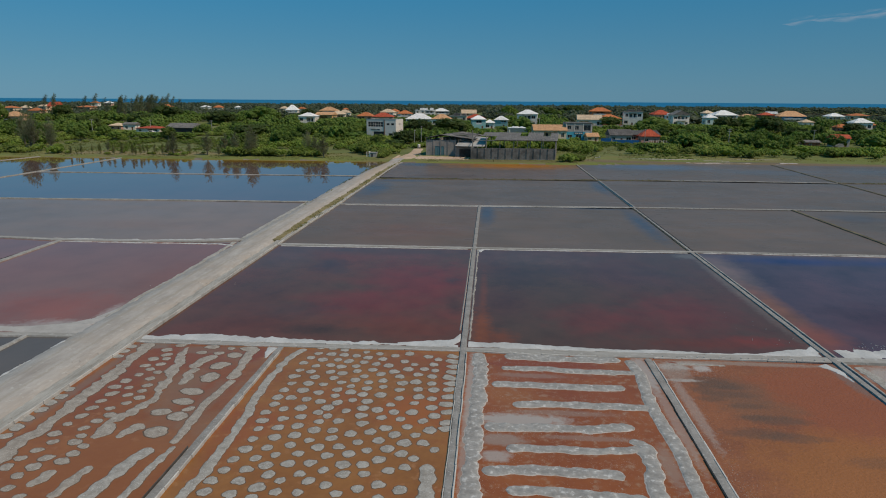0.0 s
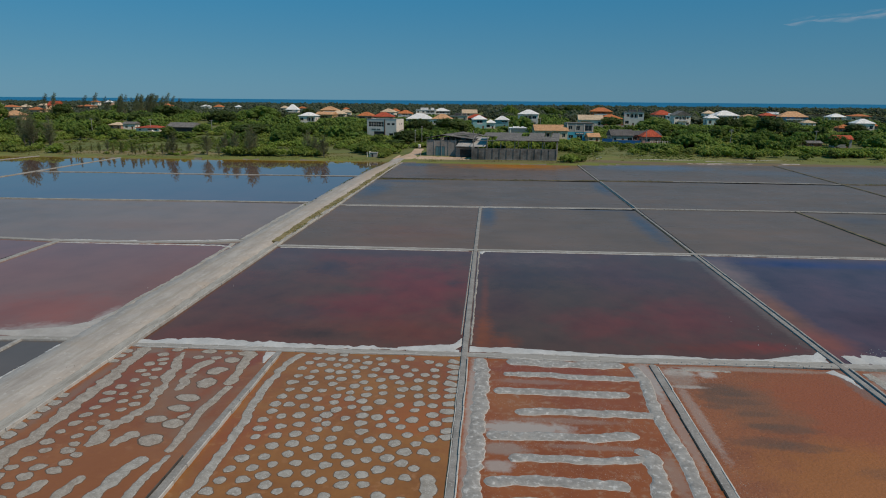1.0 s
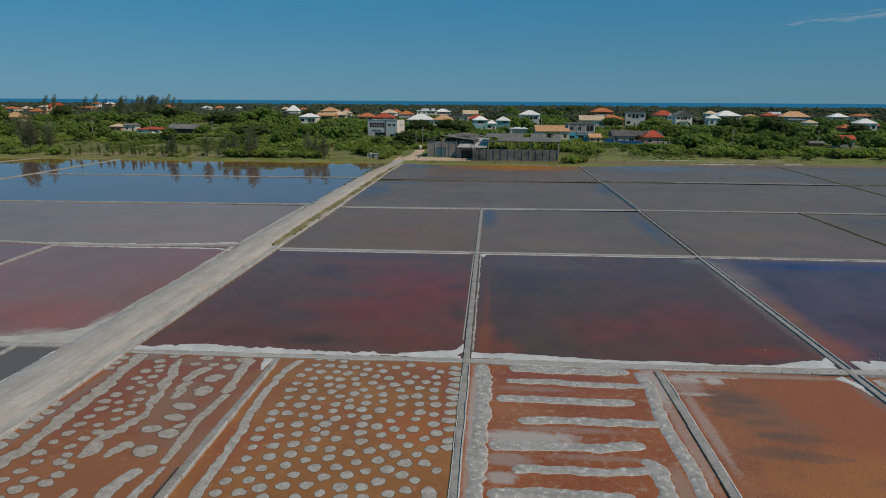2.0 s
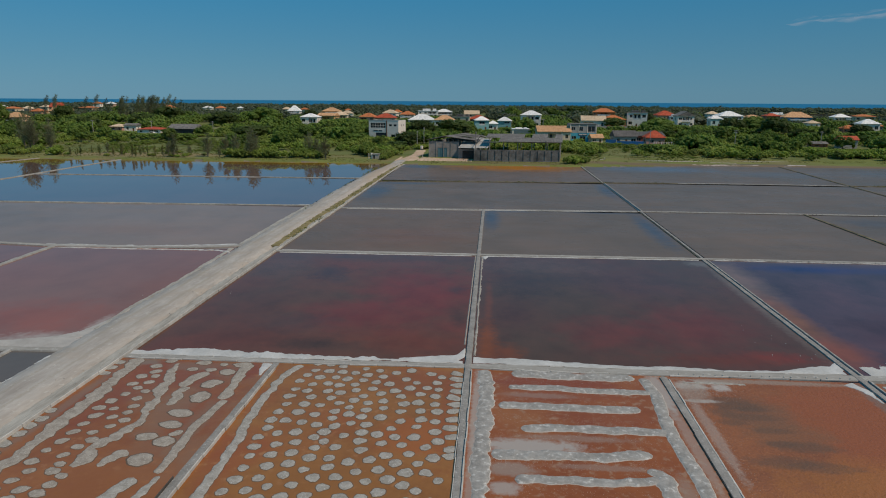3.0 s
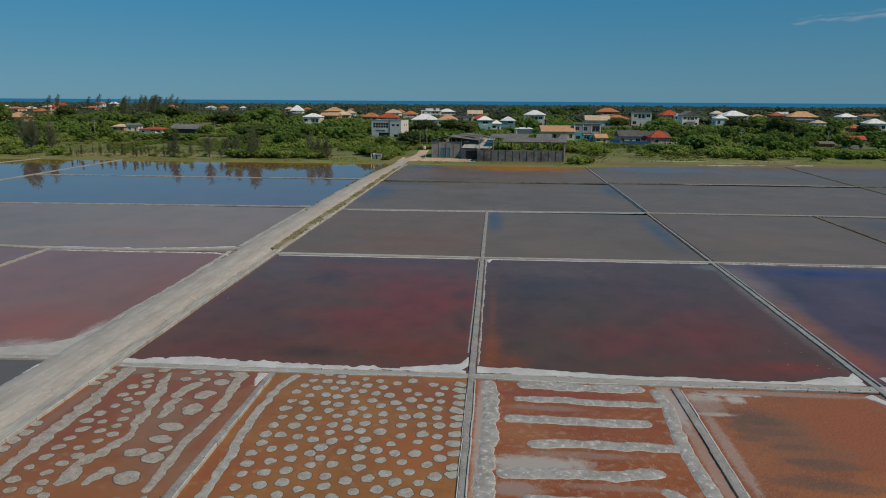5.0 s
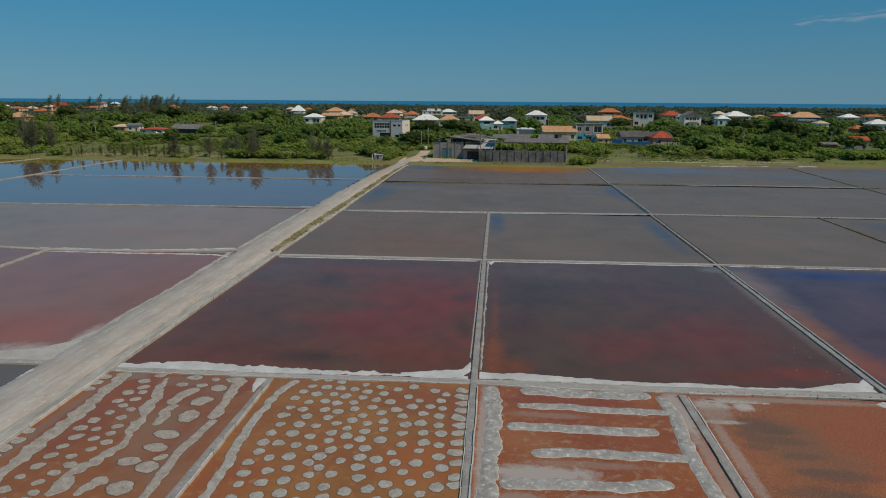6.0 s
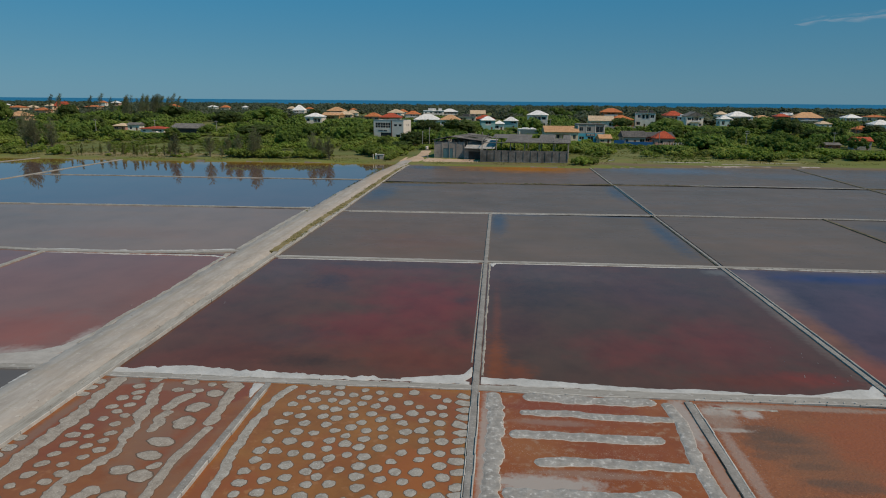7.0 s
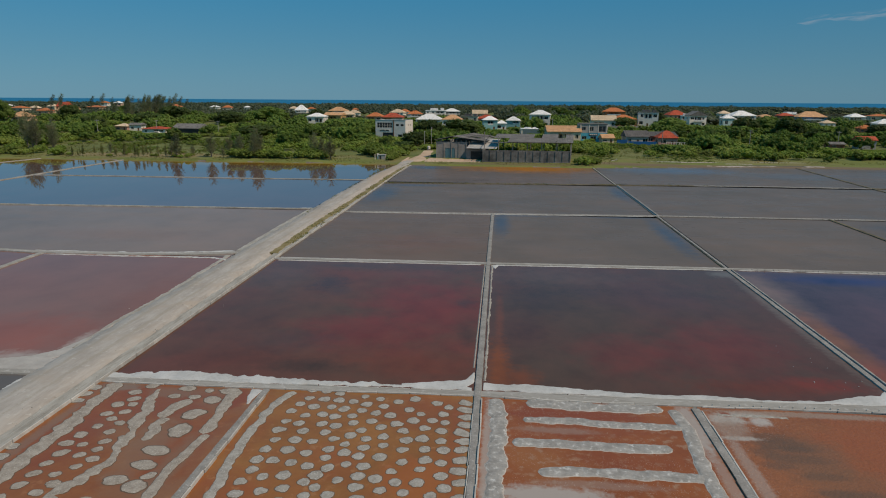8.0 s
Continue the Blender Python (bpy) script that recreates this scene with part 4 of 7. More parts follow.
crust([(26.5, 49.0), (29.4, 49.4), (30.8, 49.8), (31.42, 51.3)], lambda s: float(np.interp(s, (0, 0.4, 0.62, 1), (0.4, 1.5, 1.6, 0.06))), rag=0.1, z=W + 0.03)
crust([(33.0, 49.5), (40, 49.9), (62, 49.9)], 1.9, rag=0.4)
crust([(-36.1, 57), (-36.6, 52.2), (-38.3, 49.9), (-42, 49.0), (-62, 48.3)], lambda s: float(np.interp(s, (0, 0.16, 0.26, 0.4, 1), (0.4, 1.6, 2.4, 1.3, 0.5))), "pale grey salt flat in the corner of the pan", 0.15, M_SILT_PALE)
crust([(-35.6, 50.2), (-37.5, 48.8), (-41, 48.3)], 1.7, "pale grey salt flat in the corner of the pan", 0.1, M_SILT_PALE, W + 0.03)
crust([(-36.2, 90.2), (-37.6, 90.8), (-41, 90.0), (-50, 88.2), (-66, 88.0)], lambda s: 0.55 - 0.3 * s)
crust([(-36.0, 85.5), (-38.5, 86.6), (-42, 86.6), (-50, 86.2), (-64, 86.0)], lambda s: 0.5 - 0.35 * s)
crust([(-36.6, 129.2), (-41, 128.3), (-52, 127.6)], lambda s: 1.0 - 0.6 * s)
crust([(-0.5, 52.5), (-0.48, 87)], 0.05, rag=0.06, mat=M_SALT_GREY)
crust([(0.48, 50), (0.5, 87)], 0.10, rag=0.12, mat=M_SALT_GREY)
crust([(0.9, 86.9), (0.9, 85.2)], lambda s: 0.7 * (1 - s) + 0.1, rag=0.15)
crust([(-29, 86.4), (-10, 86.8), (-1, 87.0)], 0.18, rag=0.12)
crust([(1, 87.0), (16, 87.4), (31, 87.7)], 0.2, rag=0.14)
crust([(33, 88.0), (62, 88.2)], 0.25, rag=0.14)
crust([(-28, 125.6), (0, 126.4), (31, 127.9)], 0.06, rag=0.2)
crust([(-29.2, 88.0), (-1, 88.3)], 0.15, rag=0.1)
crust([(1, 88.3), (31, 89.0)], 0.15, rag=0.1)
crust([(33.1, 46.6), (33.3, 44), (33.2, 41.5)], 0.8, "thin grey salt along the channel", rag=0.2, mat=M_SALT_GREY, z=BED_Z + 0.02)
crust([(30.3, 46.9), (30.95, 45.8), (31.2, 43.6)], lambda s: 0.9 - 0.75 * s, rag=0.2, z=BED_Z + 0.02)
crust([(-16.9, 46.6), (-16.95, 45.6), (-16.75, 44.2)], lambda s: 0.85 - 0.75 * s, rag=0.12, z=BED_Z + 0.03)
crust([(-36.1, 22), (-36.2, 40), (-36.1, 47)], 0.25, rag=0.2)
crust([(-36.2, 53), (-36.5, 60), (-36.3, 70), (-36.6, 78), (-36.9, 88)], 0.6, "smooth grey silt margin along the road bank", rag=0.16, mat=M_SHOULDER)
crust([(-36.6, 91), (-36.7, 112), (-36.6, 127)], 1.0, "smooth grey silt margin along the road bank", rag=0.14, mat=M_SHOULDER)
flake_rng = random.Random(3)
fv, ff = [], []
for cx, cy, n in ((28.2, 56, 5), (29.3, 52.5, 7), (26, 59, 2), (-27, 66, 2), (38, 51.6, 40), (45, 51.8, 40)):
    for k in range(n):
        x, y, r = cx + flake_rng.gauss(0, 1.6), cy + flake_rng.gauss(0, 0.5), flake_rng.uniform(0.02, 0.05)
        o = len(fv)
        fv += [(x - r, y, W + 0.02), (x, y - r * 1.4, W + 0.015), (x + r, y, W + 0.02), (x, y + r, W + 0.03), (x, y, W + 0.06)]
        ff += [(o, o + 1, o + 4), (o + 1, o + 2, o + 4), (o + 2, o + 3, o + 4), (o + 3, o, o + 4)]
tagged(new("salt_flakes", mesh_of("salt_flakes", fv, ff, M_SALT)), "white salt flakes floating on the brine", "salt flakes", kind="stuff")
BANK_LEFT = dike([(-16.2, -8), (-16.3, 24), (-16.3, 33), (-16.15, 46.6)], 0.5, M_CONCRETE, -0.03, 0.03, "narrow grey bank edged with pale boards", 0.02)
BANK_RIGHT = dike([(15.9, -8), (15.95, 35), (15.85, 46.7)], 0.56, M_CONCRETE, -0.03, 0.02, "grey concrete walkway, the shadow line on its left drawn by dark boards", 0.02)
board_rng = random.Random(9)


def board_mesh(name, long, wide, tall, mat):
    return done(name, box_data(-wide / 2, wide / 2, -long / 2, long / 2, -tall / 2, tall / 2, 0.012), mat)


def boards(parent, x, y0, y1, long, wide, mat, z=-0.06, lean=0.0):
    me = board_mesh("plank", long - 0.05, wide, 0.34, mat)
    for k in range(int((y1 - y0) / long)):
        part("plank", me, parent, "", pose(x + board_rng.uniform(-0.03, 0.03) + lean * k, y0 + (k + 0.5) * long, z + board_rng.uniform(-0.02, 0.02), 0, board_rng.uniform(-4, 4), board_rng.uniform(-0.6, 0.6)))


boards(BANK_LEFT, -15.88, 20.0, 46.5, 1.7, 0.09, M_PLANK, -0.06)
boards(BANK_LEFT, -16.62, 20.0, 30.8, 2.4, 0.05, M_PLANK_SHADE, -0.1)
boards(DIKE_CENTRE, 0.36, 20.0, 46.5, 2.2, 0.09, M_PLANK, -0.03)
boards(DIKE_CENTRE, -0.22, 20.0, 46.5, 2.2, 0.06, M_PLANK, -0.16)
boards(BANK_RIGHT, 16.25, 20.0, 46.5, 2.2, 0.10, M_PLANK, -0.17)
# thin dark boards darken the walkway's shaded left edge
boards(BANK_RIGHT, 15.62, 20.0, 46.5, 2.2, 0.04, M_PLANK_SHADE, -0.2)
boards_y = lambda k: float(np.interp(k, (-29.6, -16, 0, 6.5, 16, 31.4, 62), (47.1, 47.2, 47.6, 47.5, 47.65, 48.05, 48.5)))
rail_me = board_mesh("edge_board", 2.3, 0.07, 0.3, M_PLANK)
for k in range(25):
    x = -28.0 + k * 2.4
    if min(abs(x - q) for q in (-16.2, 0.0, 15.9)) < 1.6 or x > 30.5:
        continue
    slope = math.degrees(math.atan2(boards_y(x + 1.2) - boards_y(x - 1.2), 2.4))
    for off in ((-0.42, 0.40) if x < 0 else (-0.55, 0.50)):
        part("edge_board", rail_me, DIKE_NEAR, "", pose(x, boards_y(x) + off + board_rng.uniform(-0.03, 0.03), -0.165 + board_rng.uniform(-0.01, 0.01), board_rng.uniform(-2, 2), 0, 90 + slope + board_rng.uniform(-0.8, 0.8)))
stake_me = done("stake", box_data(-0.035, 0.035, -0.035, 0.035, -0.3, 0.06, 0.01), M_PLANK)
for k in range(16):
    x = 17.4 + k * 0.9 + board_rng.uniform(-0.25, 0.25)
    part("stake", stake_me, DIKE_NEAR, "", pose(x, boards_y(x) - 0.32, 0.0, board_rng.uniform(-6, 6), board_rng.uniform(-6, 6), 0))
post_me = done("stake", box_data(-0.035, 0.035, -0.035, 0.035, -0.2, 0.07, 0.008), M_WOOD_GREY)
for owner, x0, x1, xs, ys, gap in ((DIKE_MID, 34.0, 76.0, (31.6, 75), (88.3, 88.7), 0.85), (DIKE_FAR, -28.5, 100.0, (-29.2, 0, 31.9, 64.5, 140), (126.0, 127.0, 128.5, 128.9, 129.2), 0.95)):
    x = x0
    while x < x1:
        x += gap * board_rng.uniform(0.75, 1.3)
        part("stake", post_me, owner, "", pose(x, float(np.interp(x, xs, ys)) - 0.3 + board_rng.uniform(-0.06, 0.06), board_rng.uniform(-0.03, 0.03), board_rng.uniform(-8, 8), board_rng.uniform(-8, 8), 0))
boards(part_shoulder, -29.72, 20.0, 110.0, 2.9, 0.08, M_PLANK, -0.04)
boards(part_shoulder, -29.5, 110.0, 216.0, 2.6, 0.14, M_PLANK, -0.04)


def salt_grains(name, count, places, mat, label, size=(0.009, 0.028)):
    """Loose crystals strewn round the raked ridges: flat little pyramids."""
    rng = np.random.default_rng(31)
    vs, fs = [], []
    for _ in range(count):
        x, y, sx, sy = places[int(rng.integers(len(places)))]
        px, py = x + rng.normal() * sx, y + rng.normal() * sy
        if not (0.55 < px < 15.4 or 16.5 < px < 31.1) or not 18 < py < 46.2:
            continue
        r = rng.uniform(*size)
        o = len(vs)
        vs += [(px - r, py, BED_Z), (px, py - r, BED_Z), (px + r, py + 0.3 * r, BED_Z), (px, py, BED_Z + r * 0.9)]
        fs += [(o, o + 1, o + 3), (o + 1, o + 2, o + 3), (o + 2, o, o + 3)]
    tagged(new(name, mesh_of(name, vs, fs, mat)), label, "salt grains", kind="stuff")


def clods(name, count, edges, mat, label):
    """Lumps of dried mud and salt along the edges of the road."""
    rng = np.random.default_rng(8)
    vs, fs = [], []
    for _ in range(count):
        x, spread, y0, y1, z = edges[int(rng.integers(len(edges)))]
        y = rng.uniform(y0, y1)
        if wob(x, y, 0.25, 3.0) < -0.05:
            continue
        px, r = x + rng.normal() * spread, rng.uniform(0.02, 0.07)
        o = len(vs)
        for a, b, c in ((1, 0, 0), (0, 1, 0), (-1, 0, 0), (0, -1, 0), (0.1, 0.1, 0.8), (0, 0, -0.5)):
            j = rng.uniform(0.75, 1.25)
            vs.append((px + a * r * j, y + b * r * j, z + c * r * j))
        fs += [(o + a, o + b, o + c) for a, b, c in ((0, 1, 4), (1, 2, 4), (2, 3, 4), (3, 0, 4), (1, 0, 5), (2, 1, 5), (3, 2, 5), (0, 3, 5))]
    tagged(new(name, mesh_of(name, vs, fs, mat)), label, "clods", kind="stuff")


clods("mud_clods", 800, [(-31.35, 0.18, 22, 130, 0.0), (-36.0, 0.25, 24, 130, -0.02), (-30.3, 0.3, 30, 120, -0.05), (-33.8, 1.4, 24, 110, 0.08)], M_SHOULDER, "small clods of dried mud and salt on the road")
GRAIN_SPOTS = [(2 + 1.5 * k, y, 1.2, 0.5) for k in range(8) for y in (45.4, 43.6, 41.3, 38.8, 36.2, 33.2, 30.0, 27.0)] + [(15.1, y, 0.3, 1.2) for y in (24, 28, 32, 36, 40, 44)] + [(17.4, y, 0.6, 1.5) for y in (26, 30, 34, 38, 42, 45)] + [(18.4, 44.8, 1.4, 0.8)] * 14 + [(17.0, y, 0.35, 2.0) for y in (28, 34, 38, 42, 44)] * 3
salt_grains("salt_grains", 6500, GRAIN_SPOTS, M_SALT_DIM, "loose white salt grains strewn on the pan bed")
crust([(17.2, 46.0), (19.5, 46.0), (22, 46.1)], lambda s: 0.5 - 0.35 * s, rag=0.3, mat=M_SALT_GREY, z=BED_Z + 0.02)


# ---- town: materials ----
def tiles(name, dark, light):
    """Roof tiles: rows of pans as a fine relief, sun-bleached patches."""
    m = grainy(name, dark, light, 0.5, 4.0, 0.85, 0.0, vary=0.1)
    n, l = m.node_tree.nodes, m.node_tree.links
    w = n.new("ShaderNodeTexWave")
    w.inputs["Scale"].default_value, w.inputs["Distortion"].default_value = 1.6, 0.6
    l.new(n.new("ShaderNodeTexCoord").outputs["Object"], w.inputs["Vector"])
    bump(n, l, n["Principled BSDF"], w.outputs["Fac"], 0.7, 0.08)
    return m


M_TILE = tiles("orange_tiles", (0.36, 0.105, 0.035), (0.56, 0.20, 0.075))
M_TILE_RED = tiles("red_tiles", (0.34, 0.055, 0.025), (0.52, 0.105, 0.05))
M_TILE_TAN = tiles("tan_tiles", (0.44, 0.24, 0.12), (0.66, 0.38, 0.20))
M_TILE_PALE = tiles("pale_tiles", (0.50, 0.36, 0.24), (0.70, 0.55, 0.38))
M_ROOF_WHITE = tiles("white_tiles", (0.68, 0.66, 0.63), (0.88, 0.865, 0.84))
M_SHEET = tiles("fibre_cement_sheet", (0.100, 0.093, 0.086), (0.22, 0.205, 0.19))
M_SHEET_DARK = tiles("dark_sheet", (0.065, 0.06, 0.058), (0.14, 0.13, 0.125))
M_SHEET_LIGHT = tiles("light_sheet", (0.30, 0.29, 0.27), (0.48, 0.465, 0.44))
M_WOOD_DARK = grainy("dark_boards", (0.035, 0.032, 0.03), (0.09, 0.085, 0.08), 0.6, 5.0, 0.9, 0.03)
P_WHITE = plain("white_render", (0.88, 0.80, 0.70))
P_HALL = plain("off_white_render", (0.80, 0.73, 0.66))
P_CREAM = plain("cream_render", (0.72, 0.59, 0.43))
P_PEACH = plain("peach_render", (0.62, 0.40, 0.27))
P_PINK = plain("pink_render", (0.56, 0.32, 0.26))
P_OCHRE = plain("ochre_render", (0.58, 0.36, 0.13))
P_ORANGE = plain("orange_render", (0.58, 0.20, 0.07))
P_BRICK = plain("brick_render", (0.34, 0.13, 0.08))
P_TEAL = plain("teal_render", (0.26, 0.48, 0.48))
P_MINT = plain("mint_render", (0.45, 0.58, 0.56))
P_BLUE = plain("blue_render", (0.09, 0.30, 0.52))
P_BLUE_BRIGHT = plain("bright_blue_render", (0.08, 0.42, 0.58))
P_COBALT = plain("cobalt_render", (0.02, 0.14, 0.36))
P_GREY = plain("grey_render", (0.43, 0.40, 0.365))
P_BLOCK = grainy("weathered_block_wall", (0.195, 0.182, 0.170), (0.36, 0.34, 0.315), 0.35, 3.0, 0.95, 0.04, third=(0.14, 0.135, 0.13), fleck=(1.4, (0.17, 0.16, 0.148), 0.25))
P_FRAME = plain("window_frame_paint", (0.68, 0.67, 0.64))
P_DARK = plain("dark_interior", (0.035, 0.035, 0.04))
# darker than the hall's blocks: mottled stains, plus the wall's shade in the colour
P_YARD = grainy("shaded_stained_block_wall", (0.125, 0.118, 0.112), (0.27, 0.255, 0.24), 0.5, 3.0, 0.95, 0.04, third=(0.085, 0.082, 0.078), fleck=(0.8, (0.10, 0.095, 0.09), 0.4))
P_TEAL_GATE = plain("teal_gate_paint", (0.09, 0.19, 0.22), 0.6)
P_RUST = plain("rusty_brown", (0.20, 0.085, 0.045), 0.8)
M_GLASS, gn, gl, gb = material("window_glass")
gb.inputs["Base Color"].default_value = (0.02, 0.03, 0.035, 1)
gb.inputs["Roughness"].default_value = 0.06
gb.inputs["Specular IOR Level"].default_value = 0.6


# ---- town: builders ----
def panel(verts, faces, origin, along, w, h, t, holes):
    """A wall of thickness t along a direction, with openings (x0, x1, z0, z1) right through it."""
    o, u = Vector(origin), Vector(along).normalized()
    inn = Vector((-u.y, u.x, 0))
    xs = sorted({0.0, w, *[min(w, max(0.0, v)) for q in holes for v in q[:2]]})
    zs = sorted({0.0, h, *[min(h, max(0.0, v)) for q in holes for v in q[2:]]})

    def solid(i, j):
        if not (0 <= i < len(xs) - 1 and 0 <= j < len(zs) - 1):
            return False
        cx, cz = (xs[i] + xs[i + 1]) / 2, (zs[j] + zs[j + 1]) / 2
        return not any(q[0] < cx < q[1] and q[2] < cz < q[3] for q in holes)

    def quad(*ps):
        k = len(verts)
        verts.extend(tuple(o + u * a + inn * b + Vector((0, 0, c))) for a, b, c in ps)
        faces.append((k, k + 1, k + 2, k + 3))
    for i in range(len(xs) - 1):
        for j in range(len(zs) - 1):
            if not solid(i, j):
                continue
            a, b, c, d = xs[i], xs[i + 1], zs[j], zs[j + 1]
            quad((a, 0, c), (b, 0, c), (b, 0, d), (a, 0, d))
            quad((b, t, c), (a, t, c), (a, t, d), (b, t, d))
            if not solid(i - 1, j):
                quad((a, t, c), (a, 0, c), (a, 0, d), (a, t, d))
            if not solid(i + 1, j):
                quad((b, 0, c), (b, t, c), (b, t, d), (b, 0, d))
            if not solid(i, j - 1):
                quad((a, t, c), (b, t, c), (b, 0, c), (a, 0, c))
            if not solid(i, j + 1):
                quad((a, 0, d), (b, 0, d), (b, t, d), (a, t, d))


def window(parent, origin, along, hole, frame_mat=None, mullions=1, name="window"):
    """A frame with glazing bars set into an opening, and its pane."""
    u = Vector(along).normalized()
    inn = Vector((-u.y, u.x, 0))
    turn = Matrix((u, inn, (0, 0, 1))).transposed().to_4x4()
    x0, x1, z0, z1 = hole
    b = 0.07
    bm = box_data(x0, x1, 0.08, 0.16, z0, z0 + b)
    for extra in ((x0, x1, z1 - b, z1), (x0, x0 + b, z0, z1), (x1 - b, x1, z0, z1), *[(x0 + (x1 - x0) * k / (mullions + 1) - 0.03, x0 + (x1 - x0) * k / (mullions + 1) + 0.03, z0, z1) for k in range(1, mullions + 1)]):
        bmesh.ops.create_cube(bm, size=1, matrix=Matrix.LocRotScale(((extra[0] + extra[1]) / 2, 0.12, (extra[2] + extra[3]) / 2), None, (extra[1] - extra[0], 0.076, extra[3] - extra[2])))
    win = part(name, done("window_frame", bm, frame_mat or P_FRAME), parent, "", Matrix.Translation(origin) @ turn)
    box("pane", x0 + 0.02, x1 - 0.02, 0.17, 0.19, z0 + 0.02, z1 - 0.02, M_GLASS, win)
    return win


def roof_mesh(kind, w, d, high, mat, eave=0.45, t=0.16):
    """A closed roof over a plan centred on the x axis from y = 0 to d: hip, gable along x, gable to the front, or flat."""
    x, y0, y1, yc = w / 2 + eave, -eave, d + eave, d / 2
    if kind == "flat":
        bm = box_data(-x, x, y0, y1, 0, 0.25, 0.03)
        for q in ((-w * 0.28, w * 0.1), (w * 0.22, w * 0.4)):
            bmesh.ops.create_cube(bm, size=1, matrix=Matrix.LocRotScale(((q[0] + q[1]) / 2, d * 0.6, 0.25 + high / 2), None, (q[1] - q[0], d * 0.45, high)))
        return done("roof", bm, mat)
    if kind == "hip":
        r = max(0.0, x - (yc + eave)) if w > d else 0.0
        s = 0.0 if w > d else max(0.0, (y1 - y0) / 2 - x)
        tops = [(-r, yc - s), (r, yc - s), (r, yc + s), (-r, yc + s)]
    elif kind == "gable":
        tops = [(-x, yc), (x, yc), (x, yc), (-x, yc)]
    else:
        tops = [(0, y0), (0, y0), (0, y1), (0, y1)]
    ring = [(-x, y0), (x, y0), (x, y1), (-x, y1)]
    bm = bmesh.new()
    lo = [bm.verts.new((a, b, -t)) for a, b in ring]
    ed = [bm.verts.new((a, b, 0)) for a, b in ring]
    up = [bm.verts.new((a, b, high)) for a, b in tops]
    bm.faces.new(lo[::-1])
    for k in range(4):
        j = (k + 1) % 4
        bm.faces.new((lo[k], lo[j], ed[j], ed[k]))
        bm.faces.new((ed[k], ed[j], up[j], up[k]))
    bm.faces.new(up)
    bmesh.ops.remove_doubles(bm, verts=bm.verts, dist=0.001)
    bmesh.ops.recalc_face_normals(bm, faces=bm.faces)
    return done("roof", bm, mat)


KEPT_IN_VIEW = []
house_rng = random.Random(21)


def house(x, y, w, d, wall, high, roof, roof_mat, wall_mat, storeys, label, kind="house", turn=None):
    """One house: walls with openings, windows with panes, door, roof."""
    z = land_height(x, y + d / 2)
    turn = house_rng.uniform(-9, 9) if turn is None else turn
    home = tagged(new(kind), label, kind, "town houses")
    home.matrix_basis = pose(x, y, z - 0.5, 0, 0, turn)
    h = wall + 0.5
    KEPT_IN_VIEW.append((x, y, w, wall, z))
    verts, faces = [], []
    floor_h = wall / storeys
    fronts, sides, doors, veranda = [], [], [], None
    if kind != "barn":
        count = max(2, int(w / 3.4))
        for s in range(storeys):
            for k in range(count):
                c = w * (k + 0.5) / count + house_rng.uniform(-0.3, 0.3)
                zb = 0.5 + s * floor_h
                if s == 0 and k == count // 2:
                    doors.append((c - 0.5, c + 0.5, zb, zb + min(2.1, floor_h * 0.8)))
                elif house_rng.random() < 0.85:
                    ww = house_rng.choice((0.7, 0.9, 1.15))
                    fronts.append((c - ww, c + ww, zb + floor_h * 0.32, zb + floor_h * 0.76))
            for k in range(max(1, int(d / 4.5))):
                c = d * (k + 0.5) / max(1, int(d / 4.5))
                sides.append((c - 0.6, c + 0.6, 0.5 + s * floor_h + floor_h * 0.32, 0.5 + s * floor_h + floor_h * 0.76))
        if storeys == 2 or w > 11:
            s = storeys - 1
            a = w * house_rng.choice((0.08, 0.3, 0.5))
            veranda = (a, a + w * 0.4, 0.5 + s * floor_h + 0.12, 0.5 + s * floor_h + floor_h * 0.84)
            fronts = [q for q in fronts if q[1] < veranda[0] - 0.1 or q[0] > veranda[1] + 0.1 or q[3] < veranda[2] or q[2] > veranda[3]]
            doors = [q for q in doors if s == 1 or q[1] < veranda[0] - 0.1 or q[0] > veranda[1] + 0.1]
    else:
        doors.append((w * 0.55, w * 0.75, 0.5, 0.5 + wall * 0.8))
    L, R = (-w / 2, 0, 0), (w / 2, 0, 0)
    panel(verts, faces, L, (1, 0, 0), w, h, 0.2, fronts + doors + ([veranda] if veranda else []))
    panel(verts, faces, (w / 2, 0.2, 0), (0, 1, 0), d - 0.4, h, 0.2, sides)
    panel(verts, faces, (w / 2, d, 0), (-1, 0, 0), w, h, 0.2, [])
    panel(verts, faces, (-w / 2, d - 0.2, 0), (0, -1, 0), d - 0.4, h, 0.2, sides)
    part("wall", mesh_of("wall", verts, faces, wall_mat), home)
    if roof.startswith("gable"):
        if roof == "gable":
            tri = [(-w / 2, 0.05, h), (-w / 2, d - 0.05, h), (-w / 2, d / 2, h + high * 0.9), (w / 2, 0.05, h), (w / 2, d - 0.05, h), (w / 2, d / 2, h + high * 0.9)]
        else:
            tri = [(-w / 2, 0.02, h), (w / 2, 0.02, h), (0, 0.02, h + high * 0.9), (-w / 2, d - 0.02, h), (w / 2, d - 0.02, h), (0, d - 0.02, h + high * 0.9)]
        part("gable", mesh_of("gable", tri, [(0, 1, 2), (3, 4, 5), (0, 2, 5, 3), (1, 4, 5, 2), (0, 3, 4, 1)], wall_mat), home)
    top = part("roof", roof_mesh(roof, w, d, high, roof_mat, 0.25 if roof == "flat" else 0.5), home, "", Matrix.Translation((0, 0, h + (0.18 if roof != "flat" else 0.004))))
